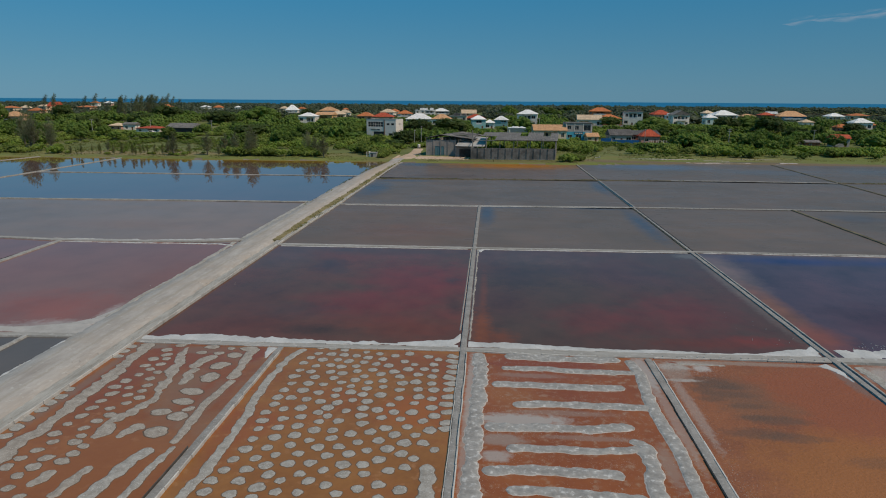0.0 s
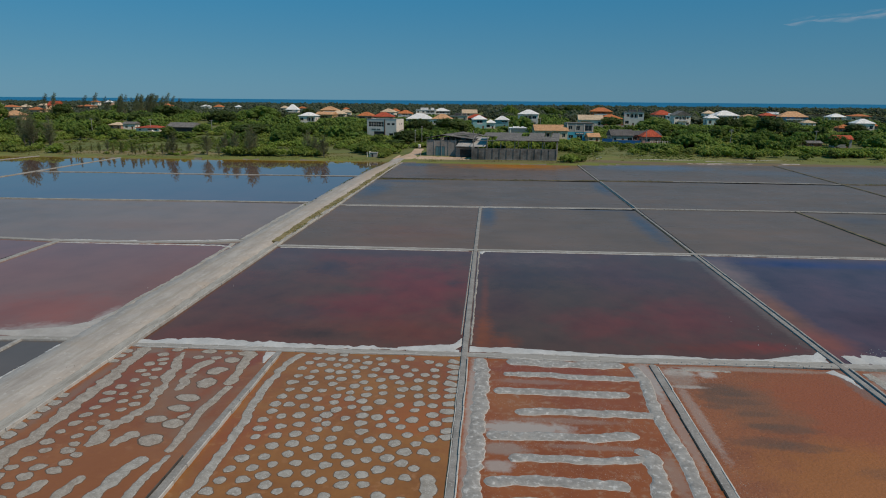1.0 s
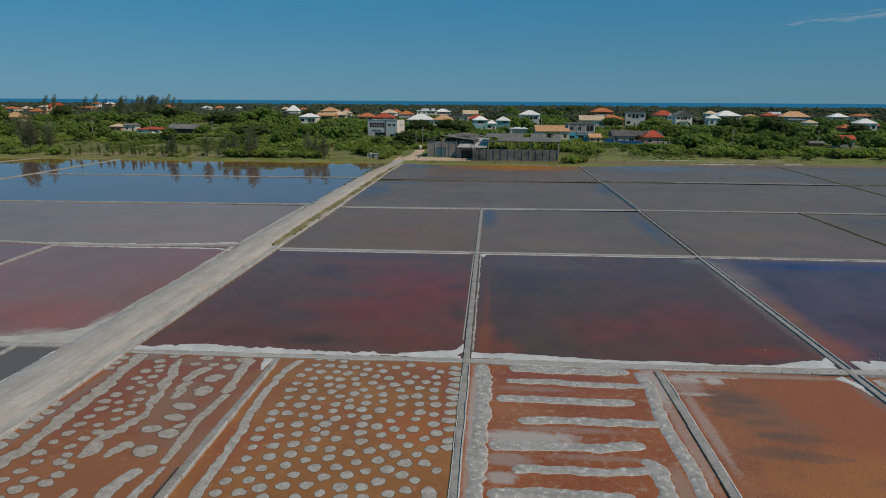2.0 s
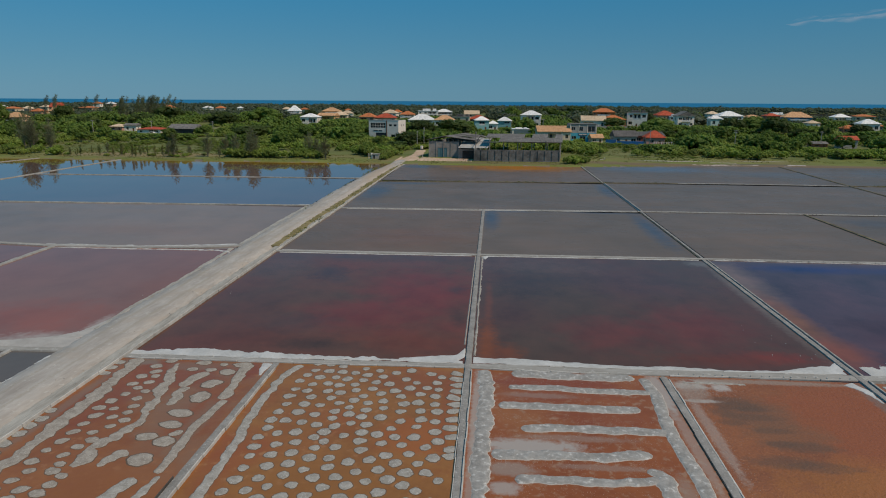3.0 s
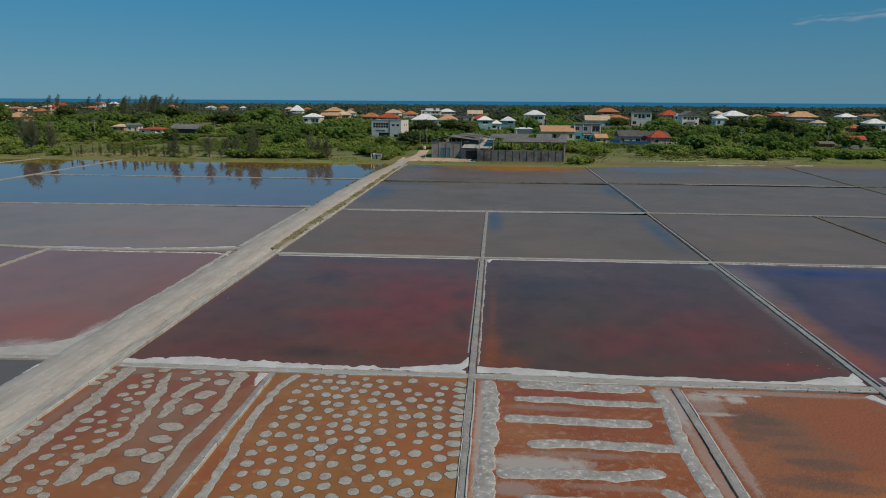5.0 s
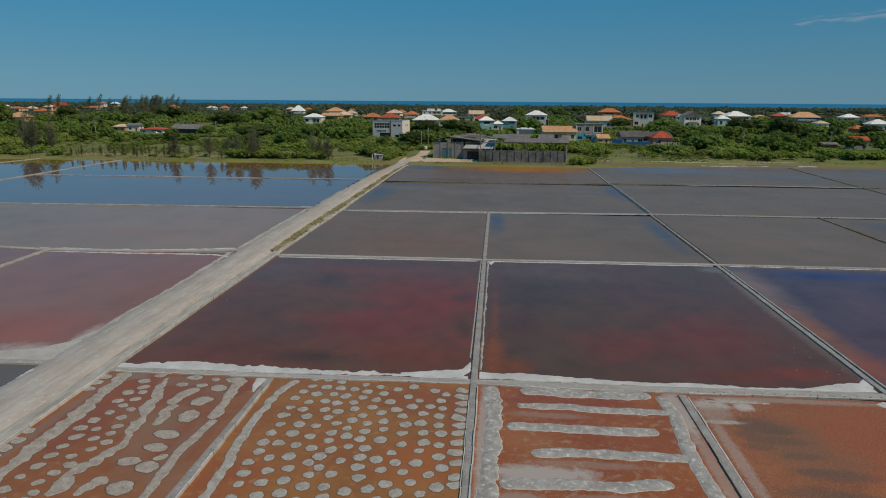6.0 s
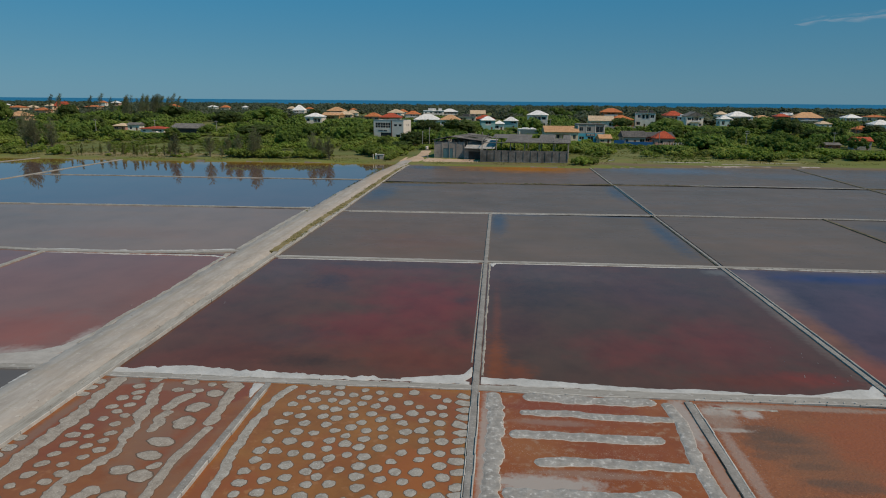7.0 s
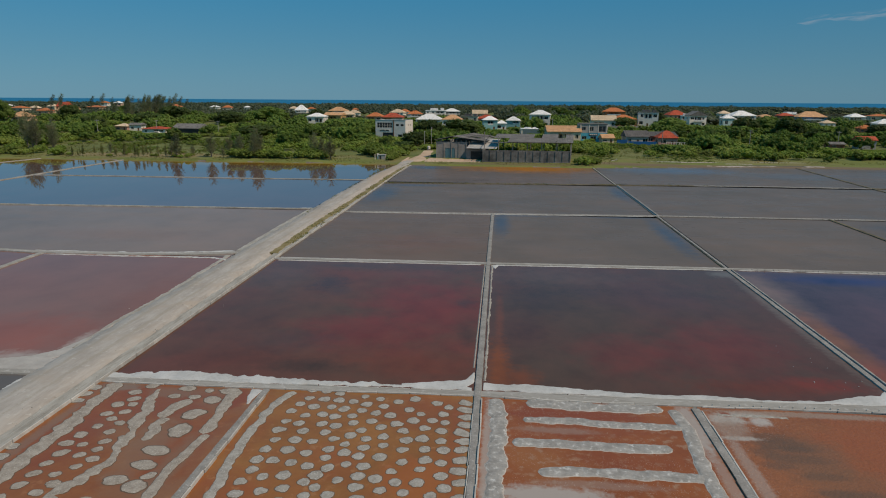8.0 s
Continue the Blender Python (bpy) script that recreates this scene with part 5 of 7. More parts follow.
    if roof == "hip" and high > 2 and house_rng.random() < 0.5:
        box("ridge_cap", -0.5, 0.5, d / 2 - 0.12, d / 2 + 0.12, high - 0.04, high + 0.1, roof_mat, top, 0.03)
    for q in fronts:
        window(home, L, (1, 0, 0), q)
    for q in sides:
        window(home, (w / 2, 0.2, 0), (0, 1, 0), q)
    for q in doors:
        leaf = box("door", q[0] - w / 2 + 0.02, q[1] - w / 2 - 0.02, 0.1, 0.15, q[2], q[3] - 0.02, P_RUST if kind != "barn" else P_DARK, home)
        box("handle", q[1] - w / 2 - 0.16, q[1] - w / 2 - 0.10, 0.05, 0.098, q[2] + 1.0, q[2] + 1.12, P_FRAME, leaf)
    if veranda:
        a, b, lo, hi = veranda
        back = box("veranda", a - w / 2 - 0.1, b - w / 2 + 0.1, 1.9, 2.0, lo - 0.1, hi + 0.1, wall_mat, home, 0, "shaded veranda wall")
        box("veranda_floor", a - w / 2 - 0.1, b - w / 2 + 0.1, 0.21, 1.89, lo - 0.12, lo - 0.004, P_GREY, back)
        box("veranda_ceiling", a - w / 2 - 0.1, b - w / 2 + 0.1, 0.21, 1.89, hi + 0.004, hi + 0.1, wall_mat, back)
        for k in range(2):
            c = a - w / 2 + (b - a) * (0.28 + 0.44 * k)
            box("veranda_door", c - 0.55, c + 0.55, 1.84, 1.89, lo + 0.01, lo + (hi - lo) * 0.85, P_DARK, back)
        box("railing", a - w / 2, b - w / 2, 0.02, 0.08, lo + 0.01, lo + 0.85, P_FRAME, home, 0.01)
        box("column", (a + b) / 2 - w / 2 - 0.1, (a + b) / 2 - w / 2 + 0.1, 0.03, 0.19, lo + 0.86, hi - 0.004, wall_mat, home)
    if storeys == 2 and roof != "flat" and w > 9:
        slab = box("balcony", -w * 0.3, w * 0.3, -1.1, -0.004, 0.5 + floor_h - 0.12, 0.5 + floor_h, wall_mat, home, 0.02)
        box("railing", -w * 0.3, w * 0.3, -1.1, -1.04, 0.5 + floor_h + 0.004, 0.5 + floor_h + 0.9, P_FRAME, slab, 0.01)
    return home


# ---- town: the houses ----
house(-426.9, 548.3, 12.8, 10.2, 4.2, 1.6, "hip", M_TILE, P_CREAM, 1, "cream house with an orange tiled roof")
house(-375.1, 511.7, 9.9, 7.9, 3.2, 2.2, "hip", M_TILE, P_PEACH, 1, "peach house with an orange tiled roof")
house(-393.2, 561.0, 10.2, 8.2, 5.5, 3.9, "gable", M_TILE_RED, P_PEACH, 2, "tall house with a bright red roof")
house(-418.5, 645.3, 15.4, 12.3, 3.4, 1.6, "hip", M_TILE, P_PEACH, 1, "distant house with an orange tiled roof")
house(-212.7, 353.9, 7.7, 6.2, 2.2, 1.4, "hip", M_TILE_PALE, P_PINK, 1, "low pink house with a pale tiled roof")
house(-200.9, 348.1, 6.6, 6.0, 3.4, 1.1, "gable", M_SHEET, P_WHITE, 1, "small white house with a grey sheet roof")
house(-184.6, 337.8, 13.0, 10.4, 2.2, 1.1, "hip", M_TILE_RED, P_WHITE, 1, "long low white house with a red tiled roof")
house(-167.0, 338.7, 15.0, 11.5, 2.7, 2.3, "gable", M_SHEET, M_WOOD_DARK, 1, "dark timber barn with a grey sheet roof", kind="barn")
house(-309.7, 691.8, 9.5, 7.6, 3.6, 1.8, "hip", M_ROOF_WHITE, P_WHITE, 1, "distant white house among dark trees")
house(-279.5, 707.4, 6.4, 6.0, 3.4, 1.5, "hip", M_ROOF_WHITE, P_WHITE, 1, "distant white house among dark trees")
house(-209.9, 654.3, 8.2, 6.6, 3.4, 2.2, "hip", M_TILE_PALE, P_CREAM, 1, "cream house with a pale roof")
house(-169.7, 549.6, 9.9, 7.9, 4.2, 4.4, "hip", M_ROOF_WHITE, P_WHITE, 2, "white house with a steep pyramid roof")
house(-119.6, 419.9, 11.3, 9.0, 4.3, 2.2, "hip", M_ROOF_WHITE, P_WHITE, 1, "white house with a white hipped roof")
house(-143.9, 576.1, 16.4, 13.0, 3.4, 3.3, "hip", M_TILE_TAN, P_OCHRE, 2, "ochre house with a tan tiled roof")
house(-115.6, 448.5, 12.4, 9.9, 4.2, 1.8, "gable", M_TILE_TAN, P_OCHRE, 1, "ochre house with a tan tiled roof and dark veranda")
house(-113.3, 480.0, 11.1, 8.9, 3.7, 2.4, "hip", M_TILE_PALE, P_CREAM, 1, "cream house with a pale tiled roof")
house(-90.5, 468.6, 11.2, 8.9, 2.8, 2.7, "hip", M_TILE, P_PEACH, 1, "house with an orange tiled roof")
house(-74.1, 449.2, 14.6, 11.7, 3.1, 2.9, "hip", M_TILE_RED, P_PEACH, 1, "wide house with a red tiled roof")
house(-82.0, 517.9, 11.3, 9.1, 4.0, 2.6, "hip", M_TILE_PALE, P_WHITE, 2, "white house with a cream tiled roof")
house(-85.2, 578.7, 7.6, 6.1, 2.9, 2.4, "hip", M_TILE, P_WHITE, 1, "white house with an orange tiled roof")
house(-62.8, 482.3, 10.5, 8.4, 4.1, 2.4, "hip", M_TILE, P_WHITE, 2, "white house with an orange tiled roof")
house(-47.5, 440.8, 17.6, 13.0, 2.2, 3.6, "hip", M_ROOF_WHITE, P_WHITE, 1, "white house with a wide white roof")
house(-50.2, 514.0, 16.0, 12.8, 5.6, 1.6, "flat", M_ROOF_WHITE, P_WHITE, 2, "white modern house with a flat roof")
house(-37.7, 518.1, 12.5, 10.0, 4.8, 2.3, "hip", M_ROOF_WHITE, P_GREY, 2, "grey house with a white roof")
house(-29.5, 405.8, 11.9, 9.5, 4.1, 3.0, "hip", M_TILE_TAN, P_WHITE, 1, "white house with a tan hipped roof")
house(-21.3, 451.5, 12.4, 9.9, 4.2, 1.4, "flat", M_SHEET, P_CREAM, 1, "beige flat-roofed house among trees")
house(-8.8, 453.9, 12.8, 10.2, 2.7, 2.5, "hip", M_TILE_RED, P_BRICK, 1, "long house with a dull red roof and brick walls")
house(-5.0, 374.8, 8.0, 6.4, 5.7, 2.1, "hip", M_ROOF_WHITE, P_TEAL, 2, "teal house with a white hipped roof")
house(1.1, 375.9, 5.5, 6.0, 3.8, 1.8, "hip", M_ROOF_WHITE, P_WHITE, 1, "small white house with a white hipped roof")
house(7.9, 392.9, 8.0, 6.4, 4.6, 2.2, "hip", M_ROOF_WHITE, P_TEAL, 2, "teal house with a white hipped roof")
house(16.3, 353.0, 9.0, 7.2, 2.7, 0.5, "flat", M_ROOF_WHITE, P_WHITE, 1, "low white flat-roofed outbuilding")
house(24.2, 404.8, 12.3, 9.8, 7.8, 2.6, "hip", M_ROOF_WHITE, P_WHITE, 2, "tall white house with a white hipped roof")
house(59.4, 628.5, 8.9, 7.2, 3.1, 2.0, "hip", M_TILE, P_PEACH, 1, "distant house with an orange tiled roof")
house(30.8, 313.8, 15.6, 12.5, 4.5, 2.6, "gable", M_TILE_TAN, P_CREAM, 1, "long low building with a tan sheet roof")
house(64.1, 414.2, 14.8, 11.8, 4.5, 2.9, "gable", M_TILE_PALE, P_WHITE, 1, "white house with a cream gabled roof")
house(91.5, 545.2, 18.0, 13.0, 5.4, 3.1, "hip", M_TILE, P_ORANGE, 2, "orange house with an orange tiled roof")
house(80.0, 429.3, 14.2, 11.3, 4.6, 2.7, "hip", M_TILE, P_BRICK, 1, "brick-red house with a tiled roof")
house(94.5, 432.0, 12.4, 9.9, 8.9, 1.3, "flat", M_SHEET, P_WHITE, 2, "white modern two-storey house with a flat roof")
house(51.0, 311.7, 5.4, 6.0, 2.1, 1.7, "gable", M_TILE_TAN, P_CREAM, 1, "small cream house with a tan roof")
house(63.7, 308.9, 10.2, 8.2, 3.3, 2.6, "gable", M_SHEET_DARK, P_GREY, 1, "open shed with a dark gabled roof")
house(75.7, 313.9, 14.2, 11.3, 3.4, 1.8, "gable", M_SHEET_DARK, P_BRICK, 1, "long shed with a dark sheet roof")
house(76.6, 305.4, 8.5, 6.8, 3.3, 3.1, "hip", M_TILE_RED, P_PINK, 1, "pink house with a red tiled roof")
house(139.5, 533.9, 14.7, 11.8, 3.5, 3.6, "hip", M_TILE_RED, P_PEACH, 1, "house with a red tiled roof")
house(125.1, 456.5, 6.3, 6.0, 5.6, 1.4, "flat", M_ROOF_WHITE, P_WHITE, 2, "white flat-roofed annexe with a balcony")
house(125.5, 431.9, 10.8, 8.7, 7.1, 2.8, "gable_front", M_SHEET, P_WHITE, 2, "white two-storey house with a front gable")
house(179.0, 545.3, 8.8, 7.0, 4.4, 2.2, "hip", M_TILE_PALE, P_WHITE, 1, "white house with a cream tiled roof")
house(146.0, 436.0, 7.3, 6.0, 5.3, 2.1, "hip", M_ROOF_WHITE, P_MINT, 1, "pale green house with a white roof")
house(167.8, 471.4, 16.2, 13.0, 5.4, 3.3, "hip", M_ROOF_WHITE, P_WHITE, 2, "large white house with a white hipped roof")
house(205.8, 528.8, 12.6, 10.1, 2.6, 2.0, "hip", M_TILE_TAN, P_OCHRE, 1, "house with a brown tiled roof")
house(204.4, 492.1, 9.7, 7.8, 4.8, 1.9, "hip", M_TILE_RED, P_BRICK, 2, "brick-red house with a tiled roof")
house(232.0, 548.4, 12.1, 9.7, 4.9, 1.5, "flat", M_ROOF_WHITE, P_WHITE, 2, "white house with a flat roof")
house(223.7, 495.8, 19.5, 13.0, 4.0, 3.9, "hip", M_TILE_TAN, P_BLUE, 2, "blue house with a tan tiled roof")
house(210.3, 441.9, 7.9, 6.4, 2.8, 1.7, "hip", M_TILE_PALE, P_WHITE, 1, "small white house with a pale roof")
house(150.4, 306.1, 6.4, 5.1, 1.5, 0.9, "gable", M_SHEET, P_BRICK, 1, "low brick shed with a weathered grey roof")
house(269.1, 523.9, 11.8, 9.4, 3.3, 2.4, "hip", M_ROOF_WHITE, P_WHITE, 1, "white house with a white roof among trees")
house(161.0, 302.4, 7.1, 6.0, 3.7, 1.6, "gable", M_TILE_RED, P_GREY, 1, "grey house with a bright red roof")
house(296.0, 542.5, 14.2, 11.4, 3.5, 1.6, "hip", M_TILE, P_CREAM, 1, "cream house with an orange roof")

house(-402.5, 560, 8.1, 6.5, 5.5, 2.0, "hip", M_TILE_PALE, P_CREAM, 2, "cream house with a pale roof behind the pines")
house(-440.6, 700, 7.9, 6.3, 7, 2.0, "hip", M_TILE, P_WHITE, 2, "distant white house with an orange roof")
house(-424.8, 700, 7.9, 6.3, 7, 2.0, "hip", M_ROOF_WHITE, P_PEACH, 2, "distant peach house with a white roof")
house(-308.1, 600, 9.4, 7.5, 5.3, 2.4, "hip", M_TILE, P_CREAM, 2, "cream house with an orange roof among trees")
house(-325.8, 420, 13.0, 10.4, 2.9, 3.2, "hip", M_TILE_TAN, P_PEACH, 1, "low peach house with a broad tan roof")
house(-360.4, 520, 14.4, 11.5, 3.2, 3.2, "gable", M_TILE_TAN, P_CREAM, 1, "cream house with a tan gabled roof")
house(-435.2, 580, 8.9, 7.1, 3.7, 2.2, "hip", M_TILE_PALE, P_PINK, 1, "pink house with a pale tiled roof")
house(-484.5, 610, 7.7, 6.2, 4.3, 1.9, "hip", M_ROOF_WHITE, P_WHITE, 1, "distant white house with a white roof")
house(-277.8, 650, 8.9, 7.1, 4.0, 2.2, "hip", M_TILE, P_CREAM, 1, "distant cream house with an orange roof")
house(-175.9, 600, 6.4, 5.1, 4.5, 1.6, "hip", M_TILE, P_CREAM, 1, "distant cream house with an orange roof")
house(-116.7, 520, 9.2, 7.4, 3.3, 2.3, "hip", M_TILE_PALE, P_WHITE, 1, "white house with a pale tiled roof")
house(-127.0, 570, 5.0, 4.0, 4.8, 1.2, "hip", M_TILE, P_PEACH, 1, "small peach house with an orange roof")
house(-17.1, 560, 12.5, 10.0, 2.5, 3.1, "gable", M_TILE_PALE, P_CREAM, 1, "cream house with a pale gabled roof")
house(208.4, 395, 7.4, 5.9, 2.4, 1.9, "hip", M_TILE, P_BRICK, 1, "low brick house with an orange roof")
house(235.6, 420, 11.1, 8.9, 2.4, 2.8, "hip", M_TILE, P_PEACH, 1, "peach house with an orange roof at the edge of town")
house(222.5, 400, 10.5, 8.4, 4.7, 2.6, "hip", M_ROOF_WHITE, P_WHITE, 1, "white house with a white roof among trees")


# ---- the white two-storey hall beside the road ----
def white_hall():
    z = land_height(-52, 318)
    hall = tagged(new("commercial_building"), "white two-storey commercial building with a dark window band", "building")
    hall.matrix_basis = pose(-52.3, 315.2, z - 0.6, 0, 0, -9)
    KEPT_IN_VIEW.append((-52.3, 315.2, 16, 9.3, z))
    w, d, h = 15.2, 12.5, 10.1
    verts, faces = [], []
    band = [(0.9 + k * 1.3, 2.12 + k * 1.3, 6.5, 7.65) for k in range(6)] + [(0.9 + k * 1.3, 2.12 + k * 1.3, 7.73, 8.9) for k in range(6)]
    right = [(10.4, 11.9, 7.3, 8.3), (12.8, 14.3, 7.3, 8.3), (11.4, 13.6, 1.6, 3.4)]
    entry = (3.6, 8.9, 0.6, 4.2)
    side = [(1.2, 2.8, 2.6, 3.8), (5.0, 6.0, 7.2, 8.2), (8.0, 9.0, 7.2, 8.2)]
    panel(verts, faces, (-w / 2, 0, 0), (1, 0, 0), w, h, 0.25, band + right + [entry])
    panel(verts, faces, (w / 2, 0.25, 0), (0, 1, 0), d - 0.5, h, 0.25, side)
    panel(verts, faces, (w / 2, d, 0), (-1, 0, 0), w, h, 0.25, [])
    panel(verts, faces, (-w / 2, d - 0.25, 0), (0, -1, 0), d - 0.5, h, 0.25, [])
    part("wall", mesh_of("wall", verts, faces, P_HALL), hall)
    box("roof", -w / 2 + 0.25, w / 2 - 0.25, 0.25, d - 0.25, h - 0.7, h - 0.5, M_SHEET, hall)
    box("coping", -w / 2 - 0.1, w / 2 + 0.1, -0.1, 0.3, h + 0.004, h + 0.16, P_GREY, hall, 0.02)
    box("upper_floor", -w / 2 + 0.25, w / 2 - 0.25, 0.25, d - 0.25, 4.6, 4.8, P_DARK, hall)
    for q in band + right:
        window(hall, (-w / 2, 0, 0), (1, 0, 0), q, P_GREY, 0)
    for q in side:
        window(hall, (w / 2, 0.25, 0), (0, 1, 0), q, P_GREY)
    # near-black sheet paints the shade inside the entrance recess
    box("gate", -w / 2 + 3.65, -w / 2 + 8.85, 0.12, 0.18, 0.6, 4.15, P_DARK, hall, 0, "near-black sheet for the shade in the entrance recess")
    box("pilaster", -w / 2 + 9.0, -w / 2 + 9.45, -0.14, -0.004, 0, h - 0.1, P_RUST, hall, 0.02, "rust-brown pilaster")
    sign = box("sign", -w / 2 + 2.3, -w / 2 + 7.2, -0.05, -0.004, 4.75, 5.65, P_WHITE, hall, 0.01, "wall sign with dark unreadable lettering")
    for k, (a, b) in enumerate(((2.5, 3.0), (3.1, 3.5), (3.6, 4.3), (4.4, 4.8), (5.2, 5.9), (6.0, 6.9))):
        box("letter_bar", -w / 2 + a, -w / 2 + b, -0.08, -0.054, 4.95, 5.45, P_DARK, sign)
    return hall


white_hall()


# ---- blue shop ----
def blue_shop():
    x, y = 44.9, 317.5
    z = land_height(x, y + 4)
    shop = tagged(new("shop_building"), "two-storey shop, blue below and grey-white above", "building")
    shop.matrix_basis = pose(x, y, z - 0.5, 0, 0, 2)
    KEPT_IN_VIEW.append((x, y, 13, 8.2, z))
    w, d = 12.8, 10.0
    verts, faces = [], []
    low = [(0.9, 3.2, 1.5, 3.0), (4.9, 7.7, 0.5, 2.9), (8.9, 11.8, 1.2, 3.2)]
    panel(verts, faces, (-w / 2, 0, 0), (1, 0, 0), w, 4.5, 0.22, low)
    panel(verts, faces, (w / 2, 0.22, 0), (0, 1, 0), d - 0.44, 4.5, 0.22, [])
    panel(verts, faces, (w / 2, d, 0), (-1, 0, 0), w, 4.5, 0.22, [])
    panel(verts, faces, (-w / 2, d - 0.22, 0), (0, -1, 0), d - 0.44, 4.5, 0.22, [])
    part("lower_wall", mesh_of("lower_wall", verts, faces, P_BLUE_BRIGHT), shop, "bright blue ground-floor wall")
    verts, faces = [], []
    high = [(0.8, 2.6, 1.1, 2.9), (4.3, 6.3, 0.9, 2.9), (8.6, 12.0, 0.5, 3.2)]
    panel(verts, faces, (-w / 2, 0, 4.504), (1, 0, 0), w, 4.2, 0.22, high)
    panel(verts, faces, (w / 2, 0.22, 4.504), (0, 1, 0), d - 0.44, 4.2, 0.22, [(2, 3.4, 1.2, 2.8)])
    panel(verts, faces, (w / 2, d, 4.504), (-1, 0, 0), w, 4.2, 0.22, [])
    panel(verts, faces, (-w / 2, d - 0.22, 4.504), (0, -1, 0), d - 0.44, 4.2, 0.22, [(2, 3.4, 1.2, 2.8)])
    part("upper_wall", mesh_of("upper_wall", verts, faces, P_GREY), shop, "grey-white upper wall")
    box("floor_slab", -w / 2 + 0.22, w / 2 - 0.22, 0.22, d - 0.22, 4.4, 4.6, P_DARK, shop)
    box("roof", -w / 2 - 0.3, w / 2 + 0.3, -0.3, d + 0.3, 8.71, 8.9, M_SHEET, shop, 0.03)
    for q in low:
        window(shop, (-w / 2, 0, 0), (1, 0, 0), q)
    for q in high:
        window(shop, (-w / 2, 0, 4.504), (1, 0, 0), q)
    sign = box("sign", -w / 2 + 4.2, -w / 2 + 8.4, -0.12, -0.004, 3.3, 4.2, P_DARK, shop, 0.02, "dark shop sign with pale unreadable lettering")
    for a, b in ((4.5, 5.3), (5.5, 6.1), (6.4, 7.2), (7.4, 8.1)):
        box("letter_bar", -w / 2 + a, -w / 2 + b, -0.15, -0.124, 3.55, 3.95, P_WHITE, sign)
    for k in range(4):
        box("pillar", -w / 2 + 0.05 + k * 4.1, -w / 2 + 0.35 + k * 4.1, -0.15, -0.004, 4.6, 8.6, P_WHITE, shop, 0.02)
    return shop


blue_shop()


# ---- old salt warehouse ----
def corrugated(name, x0, x1, y0, z0, y1, z1, mat, parent, label="", pitch=0.5, amp=0.05, t=0.03):
    """A sloping corrugated roof sheet from the low edge (y0, z0) to the high edge (y1, z1)."""
    n = max(2, int((x1 - x0) / pitch)) * 2
    verts, faces = [], []
    for k in range(n + 1):
        x, dz = x0 + (x1 - x0) * k / n, amp * (1 if k % 2 else -1)
        verts += [(x, y0, z0 + dz), (x, y1, z1 + dz), (x, y0, z0 + dz - t), (x, y1, z1 + dz - t)]
    for k in range(n):
        a, b = 4 * k, 4 * k + 4
        faces += [(a, b, b + 1, a + 1), (a + 3, b + 3, b + 2, a + 2), (a, a + 2, b + 2, b), (a + 1, b + 1, b + 3, a + 3)]
    faces += [(0, 1, 3, 2), (4 * n, 4 * n + 2, 4 * n + 3, 4 * n + 1)]
    return part(name, mesh_of(name, verts, faces, mat), parent, label)


def sheet_x(name, y0, y1, xa, za, xb, zb, mat, parent, pitch=0.5, amp=0.05, t=0.03):
    """A corrugated sheet that slopes along x, from (xa, za) to (xb, zb)."""
    n = max(2, int((y1 - y0) / pitch)) * 2
    verts, faces = [], []
    for k in range(n + 1):
        y, dz = y0 + (y1 - y0) * k / n, amp * (1 if k % 2 else -1)
        verts += [(xa, y, za + dz), (xb, y, zb + dz), (xa, y, za + dz - t), (xb, y, zb + dz - t)]
    for k in range(n):
        a, b = 4 * k, 4 * k + 4
        faces += [(a, b, b + 1, a + 1), (a + 3, b + 3, b + 2, a + 2), (a, a + 2, b + 2, b), (a + 1, b + 1, b + 3, a + 3)]
    faces += [(0, 1, 3, 2), (4 * n, 4 * n + 2, 4 * n + 3, 4 * n + 1)]
    return part(name, mesh_of(name, verts, faces, mat), parent)


